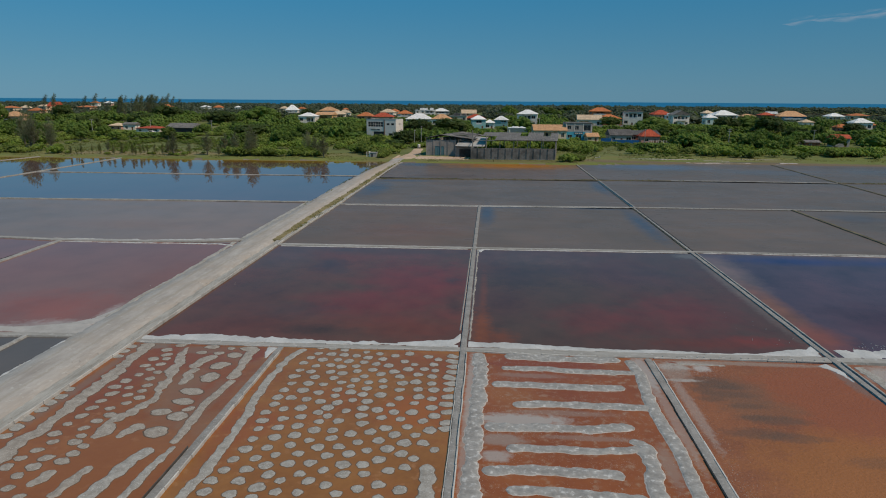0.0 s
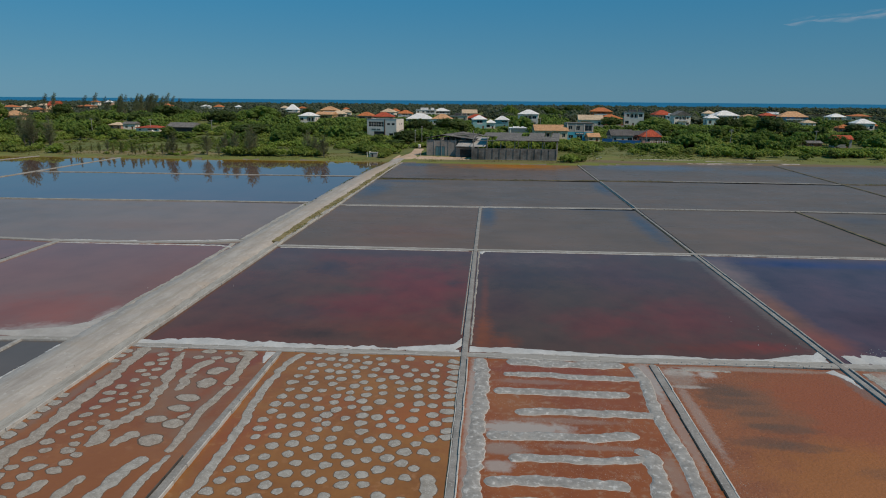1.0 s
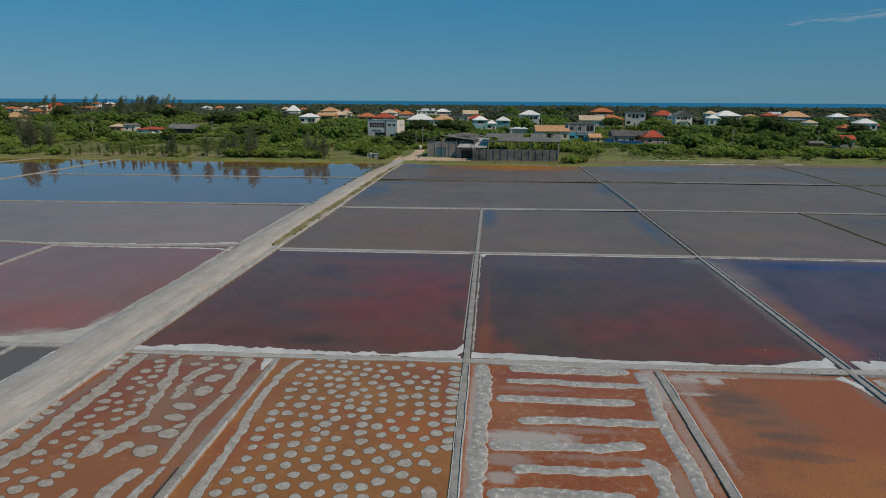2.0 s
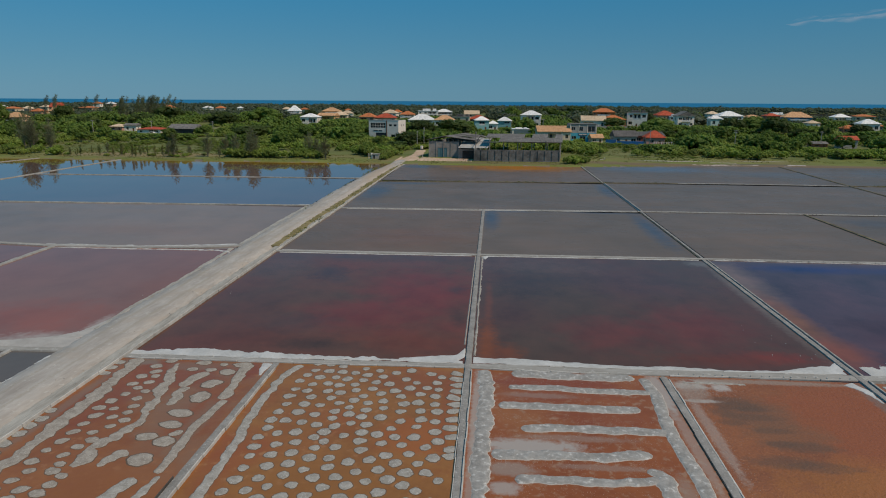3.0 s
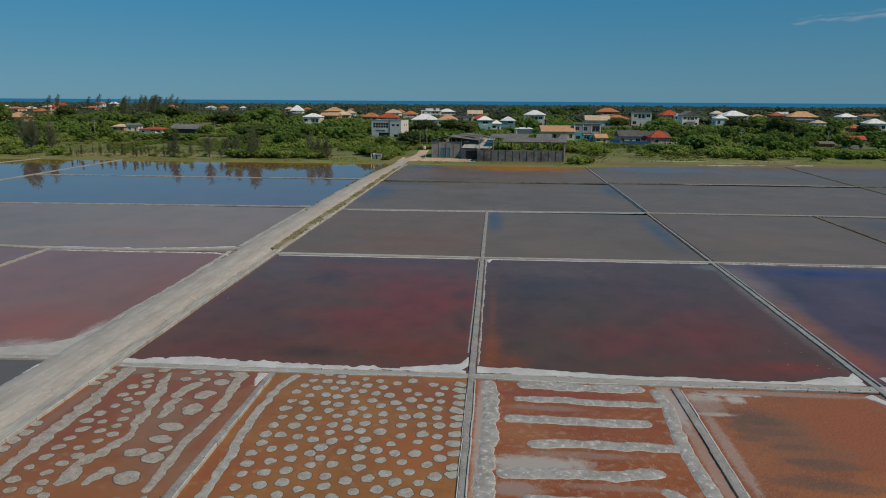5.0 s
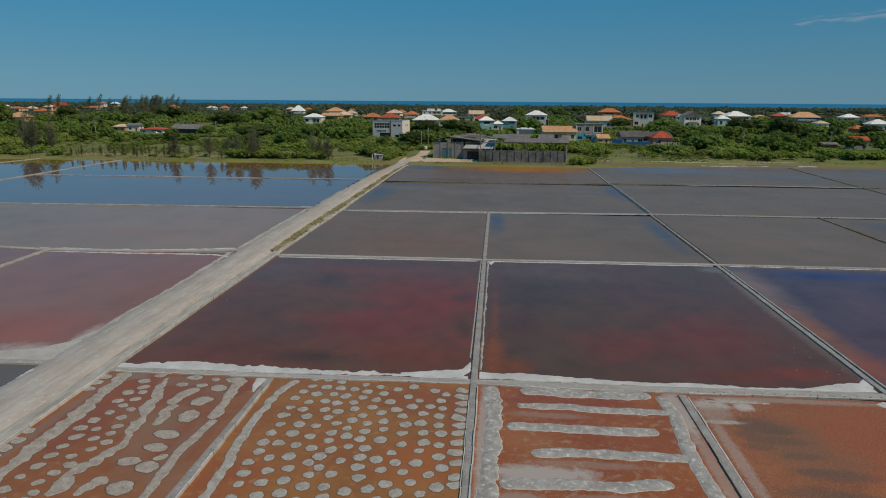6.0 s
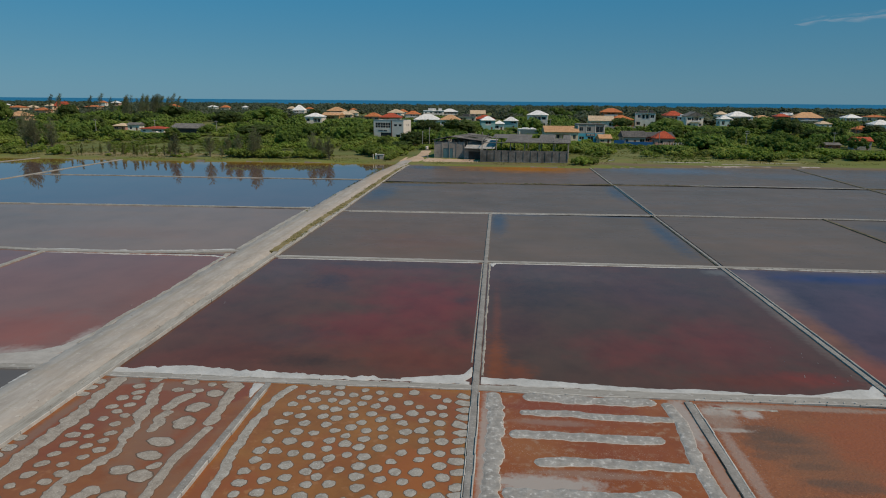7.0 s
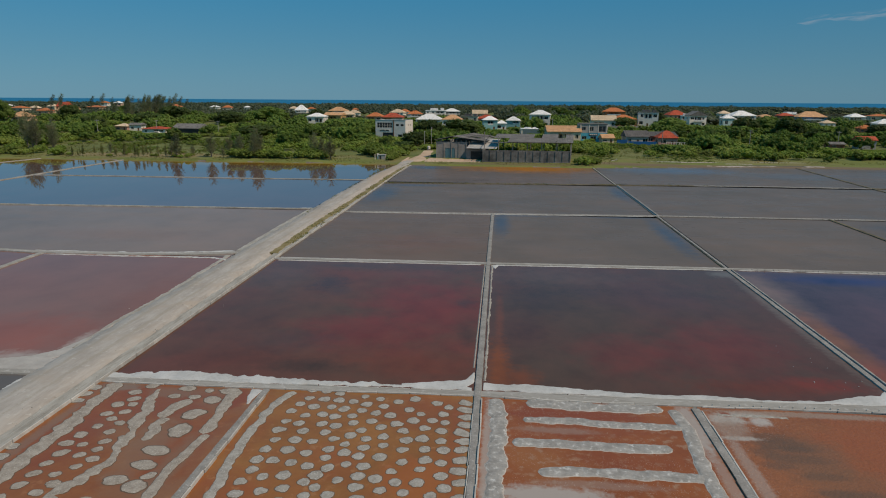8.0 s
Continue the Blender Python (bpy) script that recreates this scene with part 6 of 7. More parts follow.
def warehouse():
    z = 0.45
    shed = tagged(new("warehouse"), "derelict grey block warehouse with a broken sheet roof", "warehouse")
    shed.matrix_basis = pose(0, 0, z - 0.3)
    rng = random.Random(4)
    # closed hall
    x0, x1, xm, y0, y1, h = -22.4, -11.2, -5.6, 239.2, 262.0, 6.4
    verts, faces = [], []
    panel(verts, faces, (x0, y0, 0), (1, 0, 0), x1 - x0, h, 0.25, [(3.3, 6.9, 0.3, 4.1)])
    panel(verts, faces, (x0, y1, 0), (0, -1, 0), y1 - y0, h, 0.25, [(4, 6, 3.5, 5), (12, 14, 3.5, 5)])
    panel(verts, faces, (x1, y0 + 0.25, 0), (0, 1, 0), y1 - y0 - 0.25, h, 0.25, [])
    panel(verts, faces, (x1, y1, 0), (-1, 0, 0), x1 - x0 - 0.25, h, 0.25, [])
    part("hall_wall", mesh_of("hall_wall", verts, faces, P_BLOCK), shed, "weathered grey block wall")
    gate = box("gate", x0 + 3.35, x0 + 6.85, y0 + 0.08, y0 + 0.16, 0.3, 4.05, P_TEAL_GATE, shed, 0.0, "faded teal metal gate")
    for k in range(4):
        box("gate_rib", x0 + 3.4 + k * 1.12, x0 + 3.48 + k * 1.12, y0 + 0.02, y0 + 0.078, 0.35, 4.0, P_TEAL_GATE, gate)
    for k in range(5):
        box("pilaster", x0 + 0.02 + k * 2.72, x0 + 0.30 + k * 2.72, y0 - 0.16, y0 - 0.004, 0, h + 0.02, P_BLOCK, shed, 0.02)
    for k in range(7):
        xx = x0 + 0.15 + k * 1.8
        if k not in (2,):
            box("roof_post", xx - 0.09, xx + 0.09, y0 + 0.05, y0 + 0.22, h + 0.004, h + 0.75, P_BLOCK, shed)
    xr, depth = x0 + 6.0, 25.0
    for side, xa, za in ((0, x0 - 0.7, h + 0.75), (1, xm + 0.6, h + 0.55)):
        for j in range(7):
            ya = y0 - 0.6 + j * depth / 7
            for q in range(2 if side == 0 else 3):
                n = 2 if side == 0 else 3
                if (side, j, q) in ((1, 2, 1), (0, 4, 0), (1, 5, 0)):
                    continue
                u0, u1 = q / n, (q + 1) / n
                sheet_x("roof_sheet", ya, ya + depth / 7 - (0.3 if rng.random() < 0.4 else 0.04), xa + (xr - xa) * u0, za + (h + 2.1 - za) * u0 + rng.uniform(-0.05, 0.05), xa + (xr - xa) * u1, za + (h + 2.1 - za) * u1 + rng.uniform(-0.05, 0.05), (M_SHEET_DARK, M_SHEET)[rng.choice((0, 1, 1, 1))], shed, amp=0.03)
    for j in range(6):
        yy = y0 + 0.1 + j * 4.6
        for xa, za in ((x0, h + 0.55), (xm, h + 0.4)):
            bm = bmesh.new()
            a, b = Vector((xa, yy, za)), Vector((xr, yy, h + 1.95))
            bmesh.ops.create_cube(bm, size=1, matrix=Matrix.Translation((a + b) / 2) @ (b - a).to_track_quat("X", "Z").to_matrix().to_4x4() @ Matrix.Diagonal(((b - a).length, 0.14, 0.18, 1)))
            part("roof_beam", done("roof_beam", bm, M_WOOD_DARK), shed)
        box("king_post", xr - 0.08, xr + 0.08, yy - 0.08, yy + 0.08, h + 0.3, h + 1.9, M_WOOD_DARK, shed)
    # lower bay with its lean-to
    verts, faces = [], []
    panel(verts, faces, (x1 + 0.01, y0 - 2.6, 0), (1, 0, 0), xm - x1, 4.0, 0.25, [(1.6, 5.2, 0.3, 3.3)])
    panel(verts, faces, (xm + 0.01, y0 - 2.34, 0), (0, 1, 0), 12, 4.0, 0.25, [])
    part("bay_wall", mesh_of("bay_wall", verts, faces, P_BLOCK), shed, "weathered grey block wall")
    box("bay_door", x1 + 1.65, x1 + 5.2, y0 - 2.5, y0 - 2.42, 0.3, 3.25, M_WOOD_DARK, shed, 0, "dark boarded door")
    for k in range(5):
        corrugated("lean_to_sheet", x1 + 0.1 + k * 2.0, x1 + 2.12 + k * 2.0, y0 - 4.4, 4.5 - 0.012 * k, y0 + 7.5, 7.3 - 0.012 * k, M_SHEET_LIGHT, shed, amp=0.02)
    # open shed: front wall, posts and the long roof
    wx0, wx1, wy, wh = -5.2, 25.2, 228.3, 4.4
    verts, faces = [], []
    panel(verts, faces, (wx0, wy, 0), (1, 0, 0), wx1 - wx0, wh, 0.22, [])
    panel(verts, faces, (wx1, wy + 0.23, 0), (0, 1, 0), 14, wh - 0.6, 0.22, [])
    panel(verts, faces, (wx0, wy + 11, 0), (0, -1, 0), 10.7, wh, 0.22, [])
    part("yard_wall", mesh_of("yard_wall", verts, faces, P_YARD), shed, "long grey block wall with pilasters")
    box("wall_base", wx0 - 0.1, wx1 + 0.1, wy - 0.3, wy - 0.004, 0, 0.55, P_YARD, shed, 0.03)
    for k in range(13):
        xx = wx0 + 0.1 + k * 2.5
        box("pilaster", xx, xx + 0.32, wy - 0.16, wy - 0.006, 0.56, wh - 0.1, P_YARD, shed, 0.03)
    tops = (10.6, 9.4, 7.2, 7.2, 7.2, 7.9, 7.0)
    for k, top in enumerate(tops):
        xx = wx0 + 0.6 + k * 4.95
        box("post", xx - 0.14, xx + 0.14, wy + 0.4, wy + 0.68, 0, top, P_BLOCK, shed, 0.03)
        if k:
            box("back_post", xx - 0.14, xx + 0.14, wy + 15.5, wy + 15.78, 0, 8.9, P_BLOCK, shed, 0.03)
    box("front_beam", wx0 + 0.2, wx1 + 0.3, wy + 0.42, wy + 0.66, 6.95, 7.19, P_BLOCK, shed)
    for k in range(11):
        a = wx0 + 0.2 + k * 2.8
        for j in range(2):
            if (k, j) in ((0, 0), (0, 1), (1, 0), (2, 0), (6, 1), (9, 1)):
                continue
            corrugated("roof_sheet", a, a + 2.8, wy + j * 8.1 - 0.2 - (rng.uniform(0.0, 0.5) if j == 0 else 0.0), 7.28 + j * 0.95 + rng.uniform(-0.03, 0.03), wy + (j + 1) * 8.1 + 0.1, 8.3 + j * 0.95 + rng.uniform(-0.03, 0.03), M_SHEET, shed, amp=0.025)
    for k in range(7):
        xx = wx0 + 0.6 + k * 4.95
        bm = bmesh.new()
        bmesh.ops.create_cube(bm, size=1, matrix=Matrix.Translation((xx, wy + 8.1, 8.02)) @ Matrix.Rotation(math.atan2(1.9, 15.6), 4, "X") @ Matrix.Diagonal((0.16, 16.2, 0.22, 1)))
        part("rafter", done("rafter", bm, M_WOOD_DARK), shed)
    # shear the sides back obliquely from the front line, to fit the camera's view
    for ob in shed.children_recursive:
        for v in ob.data.vertices:
            v.co.x += 0.12 * max(0.0, v.co.y - wy) if v.co.x > wx0 - 1.0 else 0.28 * max(0.0, v.co.y - y0)
    return shed


warehouse()
KEPT_IN_VIEW.append((1, 229, 50, 5.2, 0.4))
# extra entry that keeps plants below the camera's line to the red-roofed house
KEPT_IN_VIEW.append((161, 300.5, 10, 0.0, land_height(161, 302) + 0.3))


# ---- poles, walls and small things by the road ----
P_POLE = grainy("pole_concrete", (0.27, 0.26, 0.245), (0.44, 0.43, 0.41), 0.8, 6.0, 0.9, 0.02)


def utility_pole(x, y, h, turn=0.0, arms=1):
    pole = tagged(new("utility_pole"), "grey concrete utility pole with a crossarm", "utility pole", "utility poles")
    pole.matrix_basis = pose(x, y, land_height(x, y) - 0.4, 0, 0, turn)
    bm = bmesh.new()
    bmesh.ops.create_cone(bm, cap_ends=True, segments=10, radius1=0.17, radius2=0.10, depth=h + 0.4, matrix=Matrix.Translation((0, 0, (h + 0.4) / 2)))
    part("shaft", done("shaft", bm, P_POLE), pole)
    for k in range(arms):
        arm = box("crossarm", -0.95, 0.95, -0.17, -0.06, h - 0.1 - 0.8 * k, h + 0.03 - 0.8 * k, P_POLE, pole, 0.01)
        for q in (-0.8, -0.3, 0.3, 0.8):
            bm = bmesh.new()
            bmesh.ops.create_cone(bm, cap_ends=True, segments=8, radius1=0.05, radius2=0.035, depth=0.2, matrix=Matrix.Translation((q, -0.115, h + 0.134 - 0.8 * k)))
            part("insulator", done("insulator", bm, P_GREY), arm)
    return pole


for args in ((-210.1, 328.3, 7.6, 30, 1), (-184, 339.9, 7.0, 20, 1), (-148.7, 337.9, 7.0, 10, 1), (-29.9, 292.5, 8.0, 80, 2), (-31.5, 279.8, 7.0, 80, 1), (111.3, 302.7, 7.6, 5, 2), (151.7, 308.8, 7.2, 5, 1), (10.5, 333, 8.5, 10, 1), (72.0, 297.0, 7.5, 0, 1), (28, 352, 8.5, 15, 1)):
    utility_pole(*args)
    # keeps plants from hiding the pole from the camera
    KEPT_IN_VIEW.append((args[0], args[1] - 0.5, 1.6, 0.0, land_height(args[0], args[1]) + 2.0))


def sagging_cable(a, b, sag):
    cu = bpy.data.curves.new("cable", "CURVE")
    cu.dimensions, cu.bevel_depth = "3D", 0.02
    sp = cu.splines.new("POLY")
    sp.points.add(12)
    for k in range(13):
        s = k / 12
        p = Vector(a).lerp(Vector(b), s)
        sp.points[k].co = (p.x, p.y, p.z - sag * 4 * s * (1 - s), 1)
    cu.materials.append(P_DARK)
    tagged(new("cable", cu), "thin dark overhead cable between utility poles", "cable", "overhead cables")


def pole_top(x, y, h):
    return (x, y, land_height(x, y) + h - 0.1)


for p, q in (((-210.1, 328.3, 7.5), (-184, 339.9, 7.0)), ((-184, 339.9, 7.0), (-148.7, 337.9, 7.0)), ((-31.5, 279.8, 7.0), (-29.9, 292.5, 8.0)), ((72, 297, 7.5), (111.3, 302.7, 7.6)), ((111.3, 302.7, 7.6), (151.7, 308.8, 7.2))):
    sagging_cable(pole_top(*p), pole_top(*q), 0.7)


def garden_wall(x0, y0, x1, y1, h, mat, label):
    a, b = Vector((x0, y0, 0)), Vector((x1, y1, 0))
    u = b - a
    z = min(land_height(x0, y0), land_height(x1, y1)) - 0.6
    verts, faces = [], []
    panel(verts, faces, (x0, y0, z), u, u.length, h + 0.6, 0.2, [])
    wall = tagged(part("garden_wall", mesh_of("garden_wall", verts, faces, mat)), label, "garden wall", "garden walls")
    return wall


garden_wall(62, 395, 112, 404, 2.2, P_BLOCK, "long grey block garden wall")
garden_wall(112.4, 404, 146, 412, 2.2, P_BLOCK, "long grey block garden wall")
garden_wall(53.5, 303.5, 58.2, 303.0, 2.4, P_COBALT, "dark blue rendered garden wall")
garden_wall(58.4, 302.0, 70.5, 300.8, 2.0, P_COBALT, "bright blue rendered garden wall")
garden_wall(12.5, 352, 22, 349, 3.0, P_GREY, "pale grey rendered garden wall")


def block_fence(x0, x1, y, h):
    fence = tagged(new("fence"), "white fence of posts and open panels before a pink house", "fence")
    z = land_height((x0 + x1) / 2, y)
    fence.matrix_basis = pose(0, 0, z - 0.1)
    n = 9
    for k in range(n + 1):
        x = x0 + (x1 - x0) * k / n
        box("post", x - 0.1, x + 0.1, y - 0.1, y + 0.1, 0, h, P_WHITE, fence, 0.02)
        if k < n:
            box("panel", x + 0.1, x0 + (x1 - x0) * (k + 1) / n - 0.1, y - 0.03, y + 0.03, 0.0, h * 0.3, P_GREY, fence)
            box("rail", x + 0.1, x0 + (x1 - x0) * (k + 1) / n - 0.1, y - 0.04, y + 0.04, h - 0.2, h - 0.08, P_WHITE, fence)
    return fence


block_fence(74.5, 84.5, 299.5, 2.3)


def roadside_hut():
    z = land_height(-42, 232)
    hut = tagged(new("pump_hut"), "small whitewashed pump hut beside the road", "hut")
    hut.matrix_basis = pose(-41.2, 231.6, z - 0.1)
    verts, faces = [], []
    panel(verts, faces, (-1.2, 0, 0), (1, 0, 0), 2.4, 1.7, 0.15, [(0.3, 1.0, 0.1, 1.4)])
    panel(verts, faces, (1.2, 0.15, 0), (0, 1, 0), 1.7, 1.7, 0.15, [])
    panel(verts, faces, (1.2, 2.0, 0), (-1, 0, 0), 2.4, 1.7, 0.15, [])
    panel(verts, faces, (-1.2, 1.85, 0), (0, -1, 0), 1.7, 1.7, 0.15, [])
    part("wall", mesh_of("wall", verts, faces, P_GREY), hut)
    box("roof", -1.35, 1.35, -0.15, 2.15, 1.71, 1.83, P_GREY, hut, 0.03)
    box("door", -0.88, -0.22, 0.06, 0.1, 0.1, 1.38, P_DARK, hut)
    box("stack", -1.9, -1.3, 0.5, 1.1, 0, 2.1, P_WHITE, hut, 0.05, "white square pillar")
    return hut


roadside_hut()


def marker_post(x, y, h, mat, label):
    bm = bmesh.new()
    bmesh.ops.create_cone(bm, cap_ends=True, segments=10, radius1=0.14, radius2=0.11, depth=h, matrix=Matrix.Translation((0, 0, h / 2)))
    bmesh.ops.bevel(bm, geom=[e for e in bm.edges if abs(e.verts[0].co.z - e.verts[1].co.z) < 0.01], offset=0.02, segments=1, affect="EDGES")
    tagged(part("marker_post", done("marker_post", bm, mat), None, "", pose(x, y, land_height(x, y) - 0.05)), label, "post", "posts by the road")


marker_post(-24.4, 236.3, 1.3, P_GREY, "short pale post beside the dirt yard")
marker_post(-43.6, 231.2, 2.0, P_WHITE, "white post beside the pump hut")


def small_tank(x, y):
    z = land_height(x, y)
    tank = tagged(new("water_tank"), "white water tank on a low block stand", "tank")
    tank.matrix_basis = pose(x, y, z - 0.05)
    box("stand", -0.6, 0.6, -0.6, 0.6, 0, 0.7, P_BLOCK, tank, 0.03)
    bm = bmesh.new()
    bmesh.ops.create_cone(bm, cap_ends=True, segments=16, radius1=0.55, radius2=0.62, depth=1.0, matrix=Matrix.Translation((0, 0, 1.21)))
    part("drum", done("drum", bm, P_WHITE), tank)
    bm = bmesh.new()
    bmesh.ops.create_cone(bm, cap_ends=True, segments=16, radius1=0.66, radius2=0.3, depth=0.16, matrix=Matrix.Translation((0, 0, 1.795)))
    part("lid", done("lid", bm, P_WHITE), tank)


small_tank(-27.9, 264.9)


def parked_car(x, y, turn, mat, label):
    z = land_height(x, y)
    car = tagged(new("car"), label, "car")
    car.matrix_basis = pose(x, y, z, 0, 0, turn)
    prof = [(-2.0, 0.35), (-2.0, 0.8), (-1.75, 0.92), (-1.35, 1.4), (0.35, 1.43), (0.95, 0.98), (1.85, 0.86), (2.05, 0.7), (2.05, 0.35)]
    bm = bmesh.new()
    for s in (-0.82, 0.82):
        bm.faces.new([bm.verts.new((a, s, b)) for a, b in prof])
    bm.verts.ensure_lookup_table()
    n = len(prof)
    for k in range(n):
        j = (k + 1) % n
        bm.faces.new((bm.verts[k], bm.verts[j], bm.verts[n + j], bm.verts[n + k]))
    bmesh.ops.recalc_face_normals(bm, faces=bm.faces)
    bmesh.ops.bevel(bm, geom=bm.edges, offset=0.06, segments=2, affect="EDGES")
    part("body", done("body", bm, mat), car)
    for s in (-0.845, 0.845):
        box("side_window", -1.2, 0.45, s - 0.01, s + 0.01, 0.95, 1.32, M_GLASS, car)
    for a in (-1.3, 1.3):
        for s in (-0.8, 0.8):
            bm = bmesh.new()
            bmesh.ops.create_cone(bm, cap_ends=True, segments=16, radius1=0.31, radius2=0.31, depth=0.2, matrix=Matrix.Translation((a, s, 0.31)) @ Matrix.Rotation(math.pi / 2, 4, "X"))
            part("wheel", done("wheel", bm, P_DARK), car)


parked_car(-180.5, 334.0, 10, P_WHITE, "small white parked car beside the red-roofed house")

tagged(strip("dirt_yard", [(-33, 232.4), (-22, 231.8), (-12, 231.4), (-5.6, 231.0)], lambda s: 12.5 - 5.0 * s, 0.05, -0.2, M_DIRT, 0.5, 0.5, 0.6, 0.02, lift=land_height), "bare dirt yard in front of the warehouse", "yard", kind="structure")
lagoon_v = [(345 + 75 * math.cos(a) * (1 + 0.15 * wob(math.cos(a), math.sin(a), 2.0)), 745 + 75 * math.sin(a), 8.5) for a in [2 * math.pi * k / 48 for k in range(48)]]
tagged(part("lagoon", mesh_of("lagoon", lagoon_v, [tuple(range(48))], B_MIRROR)), "distant blue lagoon among coastal trees", "lagoon", kind="structure")
# keeps plants from hiding the lagoon from the camera
KEPT_IN_VIEW.append((345, 690, 130, 0.2, 8.5))
for path, w in (([(64, 236.2), (70, 237.4), (76.5, 238.6)], 0.9), ([(79, 234.8), (84, 235.2), (88, 234.6)], 0.6), ([(103.6, 230.4), (107, 230.9), (110, 230.5)], 1.7), ([(71, shore(71) + 0.5), (83, shore(83) + 0.6), (94, shore(94) + 0.5)], 0.35)):
    tagged(strip("salt_flat", path, w, 0.05, -0.2, M_SALT_DIM, 0.5, 0.4, 0.6, 0.02, lift=land_height), "dried salt flat among the marsh grass", "salt flat", kind="structure")


# ---- plants ----
def leafy(name, dark, light, dry, scale=0.07):
    """Foliage: each leaf clump takes its own shade, and whole crowns drift between fresh and dull green."""
    m, n, l, bsdf = material(name)
    p = world_place(n)
    big = noise_at(n, l, p, scale, 3, 0.6)
    geo = n.new("ShaderNodeNewGeometry")
    info = n.new("ShaderNodeObjectInfo")
    col = ramp(n, l, geo.outputs["Random Per Island"], [(0.0, dark), (0.7, light), (1.0, tuple(1.15 * v for v in light))])
    col = mix(n, l, ramp(n, l, big, [(0.45, (0, 0, 0)), (0.62, (0.8, 0.8, 0.8))]), col, dry)
    shade = ramp(n, l, noise_at(n, l, p, scale * 2.6, 2, 0.5), [(0.36, (0.68, 0.72, 0.68)), (0.60, (1.0, 1.0, 1.0))])
    col = mix(n, l, 1.0, col, shade, "MULTIPLY")
    h = n.new("ShaderNodeHueSaturation")
    mr = n.new("ShaderNodeMapRange")
    mr.inputs["To Min"].default_value, mr.inputs["To Max"].default_value = 0.7, 1.3
    l.new(info.outputs["Random"], mr.inputs["Value"])
    l.new(mr.outputs["Result"], h.inputs["Value"])
    l.new(col, h.inputs["Color"])
    l.new(h.outputs["Color"], bsdf.inputs["Base Color"])
    bsdf.inputs["Roughness"].default_value = 0.75
    bsdf.inputs["Specular IOR Level"].default_value = 0.25
    thin, both = n.new("ShaderNodeBsdfTranslucent"), n.new("ShaderNodeMixShader")
    both.inputs["Fac"].default_value = 0.38
    l.new(mix(n, l, 1.0, h.outputs["Color"], (1.5, 1.5, 0.7), "MULTIPLY"), thin.inputs["Color"])
    l.new(bsdf.outputs["BSDF"], both.inputs[1])
    l.new(thin.outputs["BSDF"], both.inputs[2])
    l.new(both.outputs["Shader"], n["Material Output"].inputs["Surface"])
    return m


L_TREE = leafy("tree_leaves", (0.064, 0.104, 0.021), (0.121, 0.184, 0.034), (0.152, 0.202, 0.044))
L_TREE_DARK = leafy("dark_tree_leaves", (0.042, 0.064, 0.018), (0.075, 0.110, 0.026), (0.080, 0.108, 0.028))
L_SHRUB = leafy("shrub_leaves", (0.114, 0.164, 0.028), (0.188, 0.254, 0.046), (0.236, 0.268, 0.070))
# distance haze is mixed into this leaf colour, so it is greyer
L_FAR_HAZED = leafy("hazed_woodland_leaves", (0.074, 0.094, 0.066), (0.102, 0.126, 0.084), (0.112, 0.128, 0.090), 0.03)
L_PINE = leafy("casuarina_needles", (0.130, 0.140, 0.082), (0.225, 0.235, 0.145), (0.225, 0.215, 0.140))
L_REED = leafy("young_needles", (0.15, 0.165, 0.065), (0.26, 0.27, 0.11), (0.27, 0.25, 0.12))
L_GRASS = leafy("grass_blades", (0.12, 0.125, 0.03), (0.22, 0.21, 0.065), (0.26, 0.205, 0.09), 0.2)
M_BARK = grainy("bark", (0.12, 0.10, 0.08), (0.25, 0.22, 0.18), 2.0, 9.0, 0.95, 0.03)

plant_rng = np.random.default_rng(12)
_bm = bmesh.new()
bmesh.ops.create_icosphere(_bm, subdivisions=1, radius=1.0)
_bm.verts.ensure_lookup_table()
ICO_V = np.array([v.co[:] for v in _bm.verts])
ICO_F = np.array([[v.index for v in f.verts] for f in _bm.faces])
_bm.free()


def leaf_quads(clumps, count, size, flat=0.6):
    """Leaf clumps as small bent quads over a set of lobes (x, y, z, rx, rz)."""
    c = np.array(clumps, float)
    area = c[:, 3] ** 2
    pick = plant_rng.choice(len(c), count, p=area / area.sum())
    d = plant_rng.normal(size=(count, 3))
    d[:, 2] = np.where(plant_rng.random(count) < 0.75, np.abs(d[:, 2]), d[:, 2])
    d /= np.linalg.norm(d, axis=1)[:, None]
    r = plant_rng.uniform(0.86, 1.12, count)[:, None]
    rad = np.stack([c[pick, 3], c[pick, 3], c[pick, 4]], 1)
    mid = c[pick, :3] + d * rad * r
    nrm = d + plant_rng.normal(scale=flat, size=(count, 3)) + np.array([0, 0, 0.3])
    nrm /= np.linalg.norm(nrm, axis=1)[:, None]
    u = np.cross(nrm, plant_rng.normal(size=(count, 3)))
    u /= np.linalg.norm(u, axis=1)[:, None]
    v = np.cross(nrm, u)
    s = (size * plant_rng.uniform(0.55, 1.25, count))[:, None]
    a, b = u * s, v * s * plant_rng.uniform(0.45, 0.8, count)[:, None]
    verts = np.stack([mid - a, mid - b * 0.9 + nrm * s * 0.15, mid + a, mid + b], 1).reshape(-1, 3)
    return verts, np.arange(4 * count).reshape(-1, 4)


def lobes(w, h, low, count):
    """Lobes of a crown w wide, from low to h: a full dome with many small, nearly round clumps over its face."""
    tall = h - low
    out = [(0, 0, low + tall * 0.42, w * 0.38, tall * 0.44)]
    turn = plant_rng.uniform(0, 6.28)
    for k in range(count):
        u = (k + plant_rng.uniform(0.1, 0.9)) / count
        a = turn + 2.4 * k + plant_rng.uniform(-0.4, 0.4)
        rise = 0.95 * u
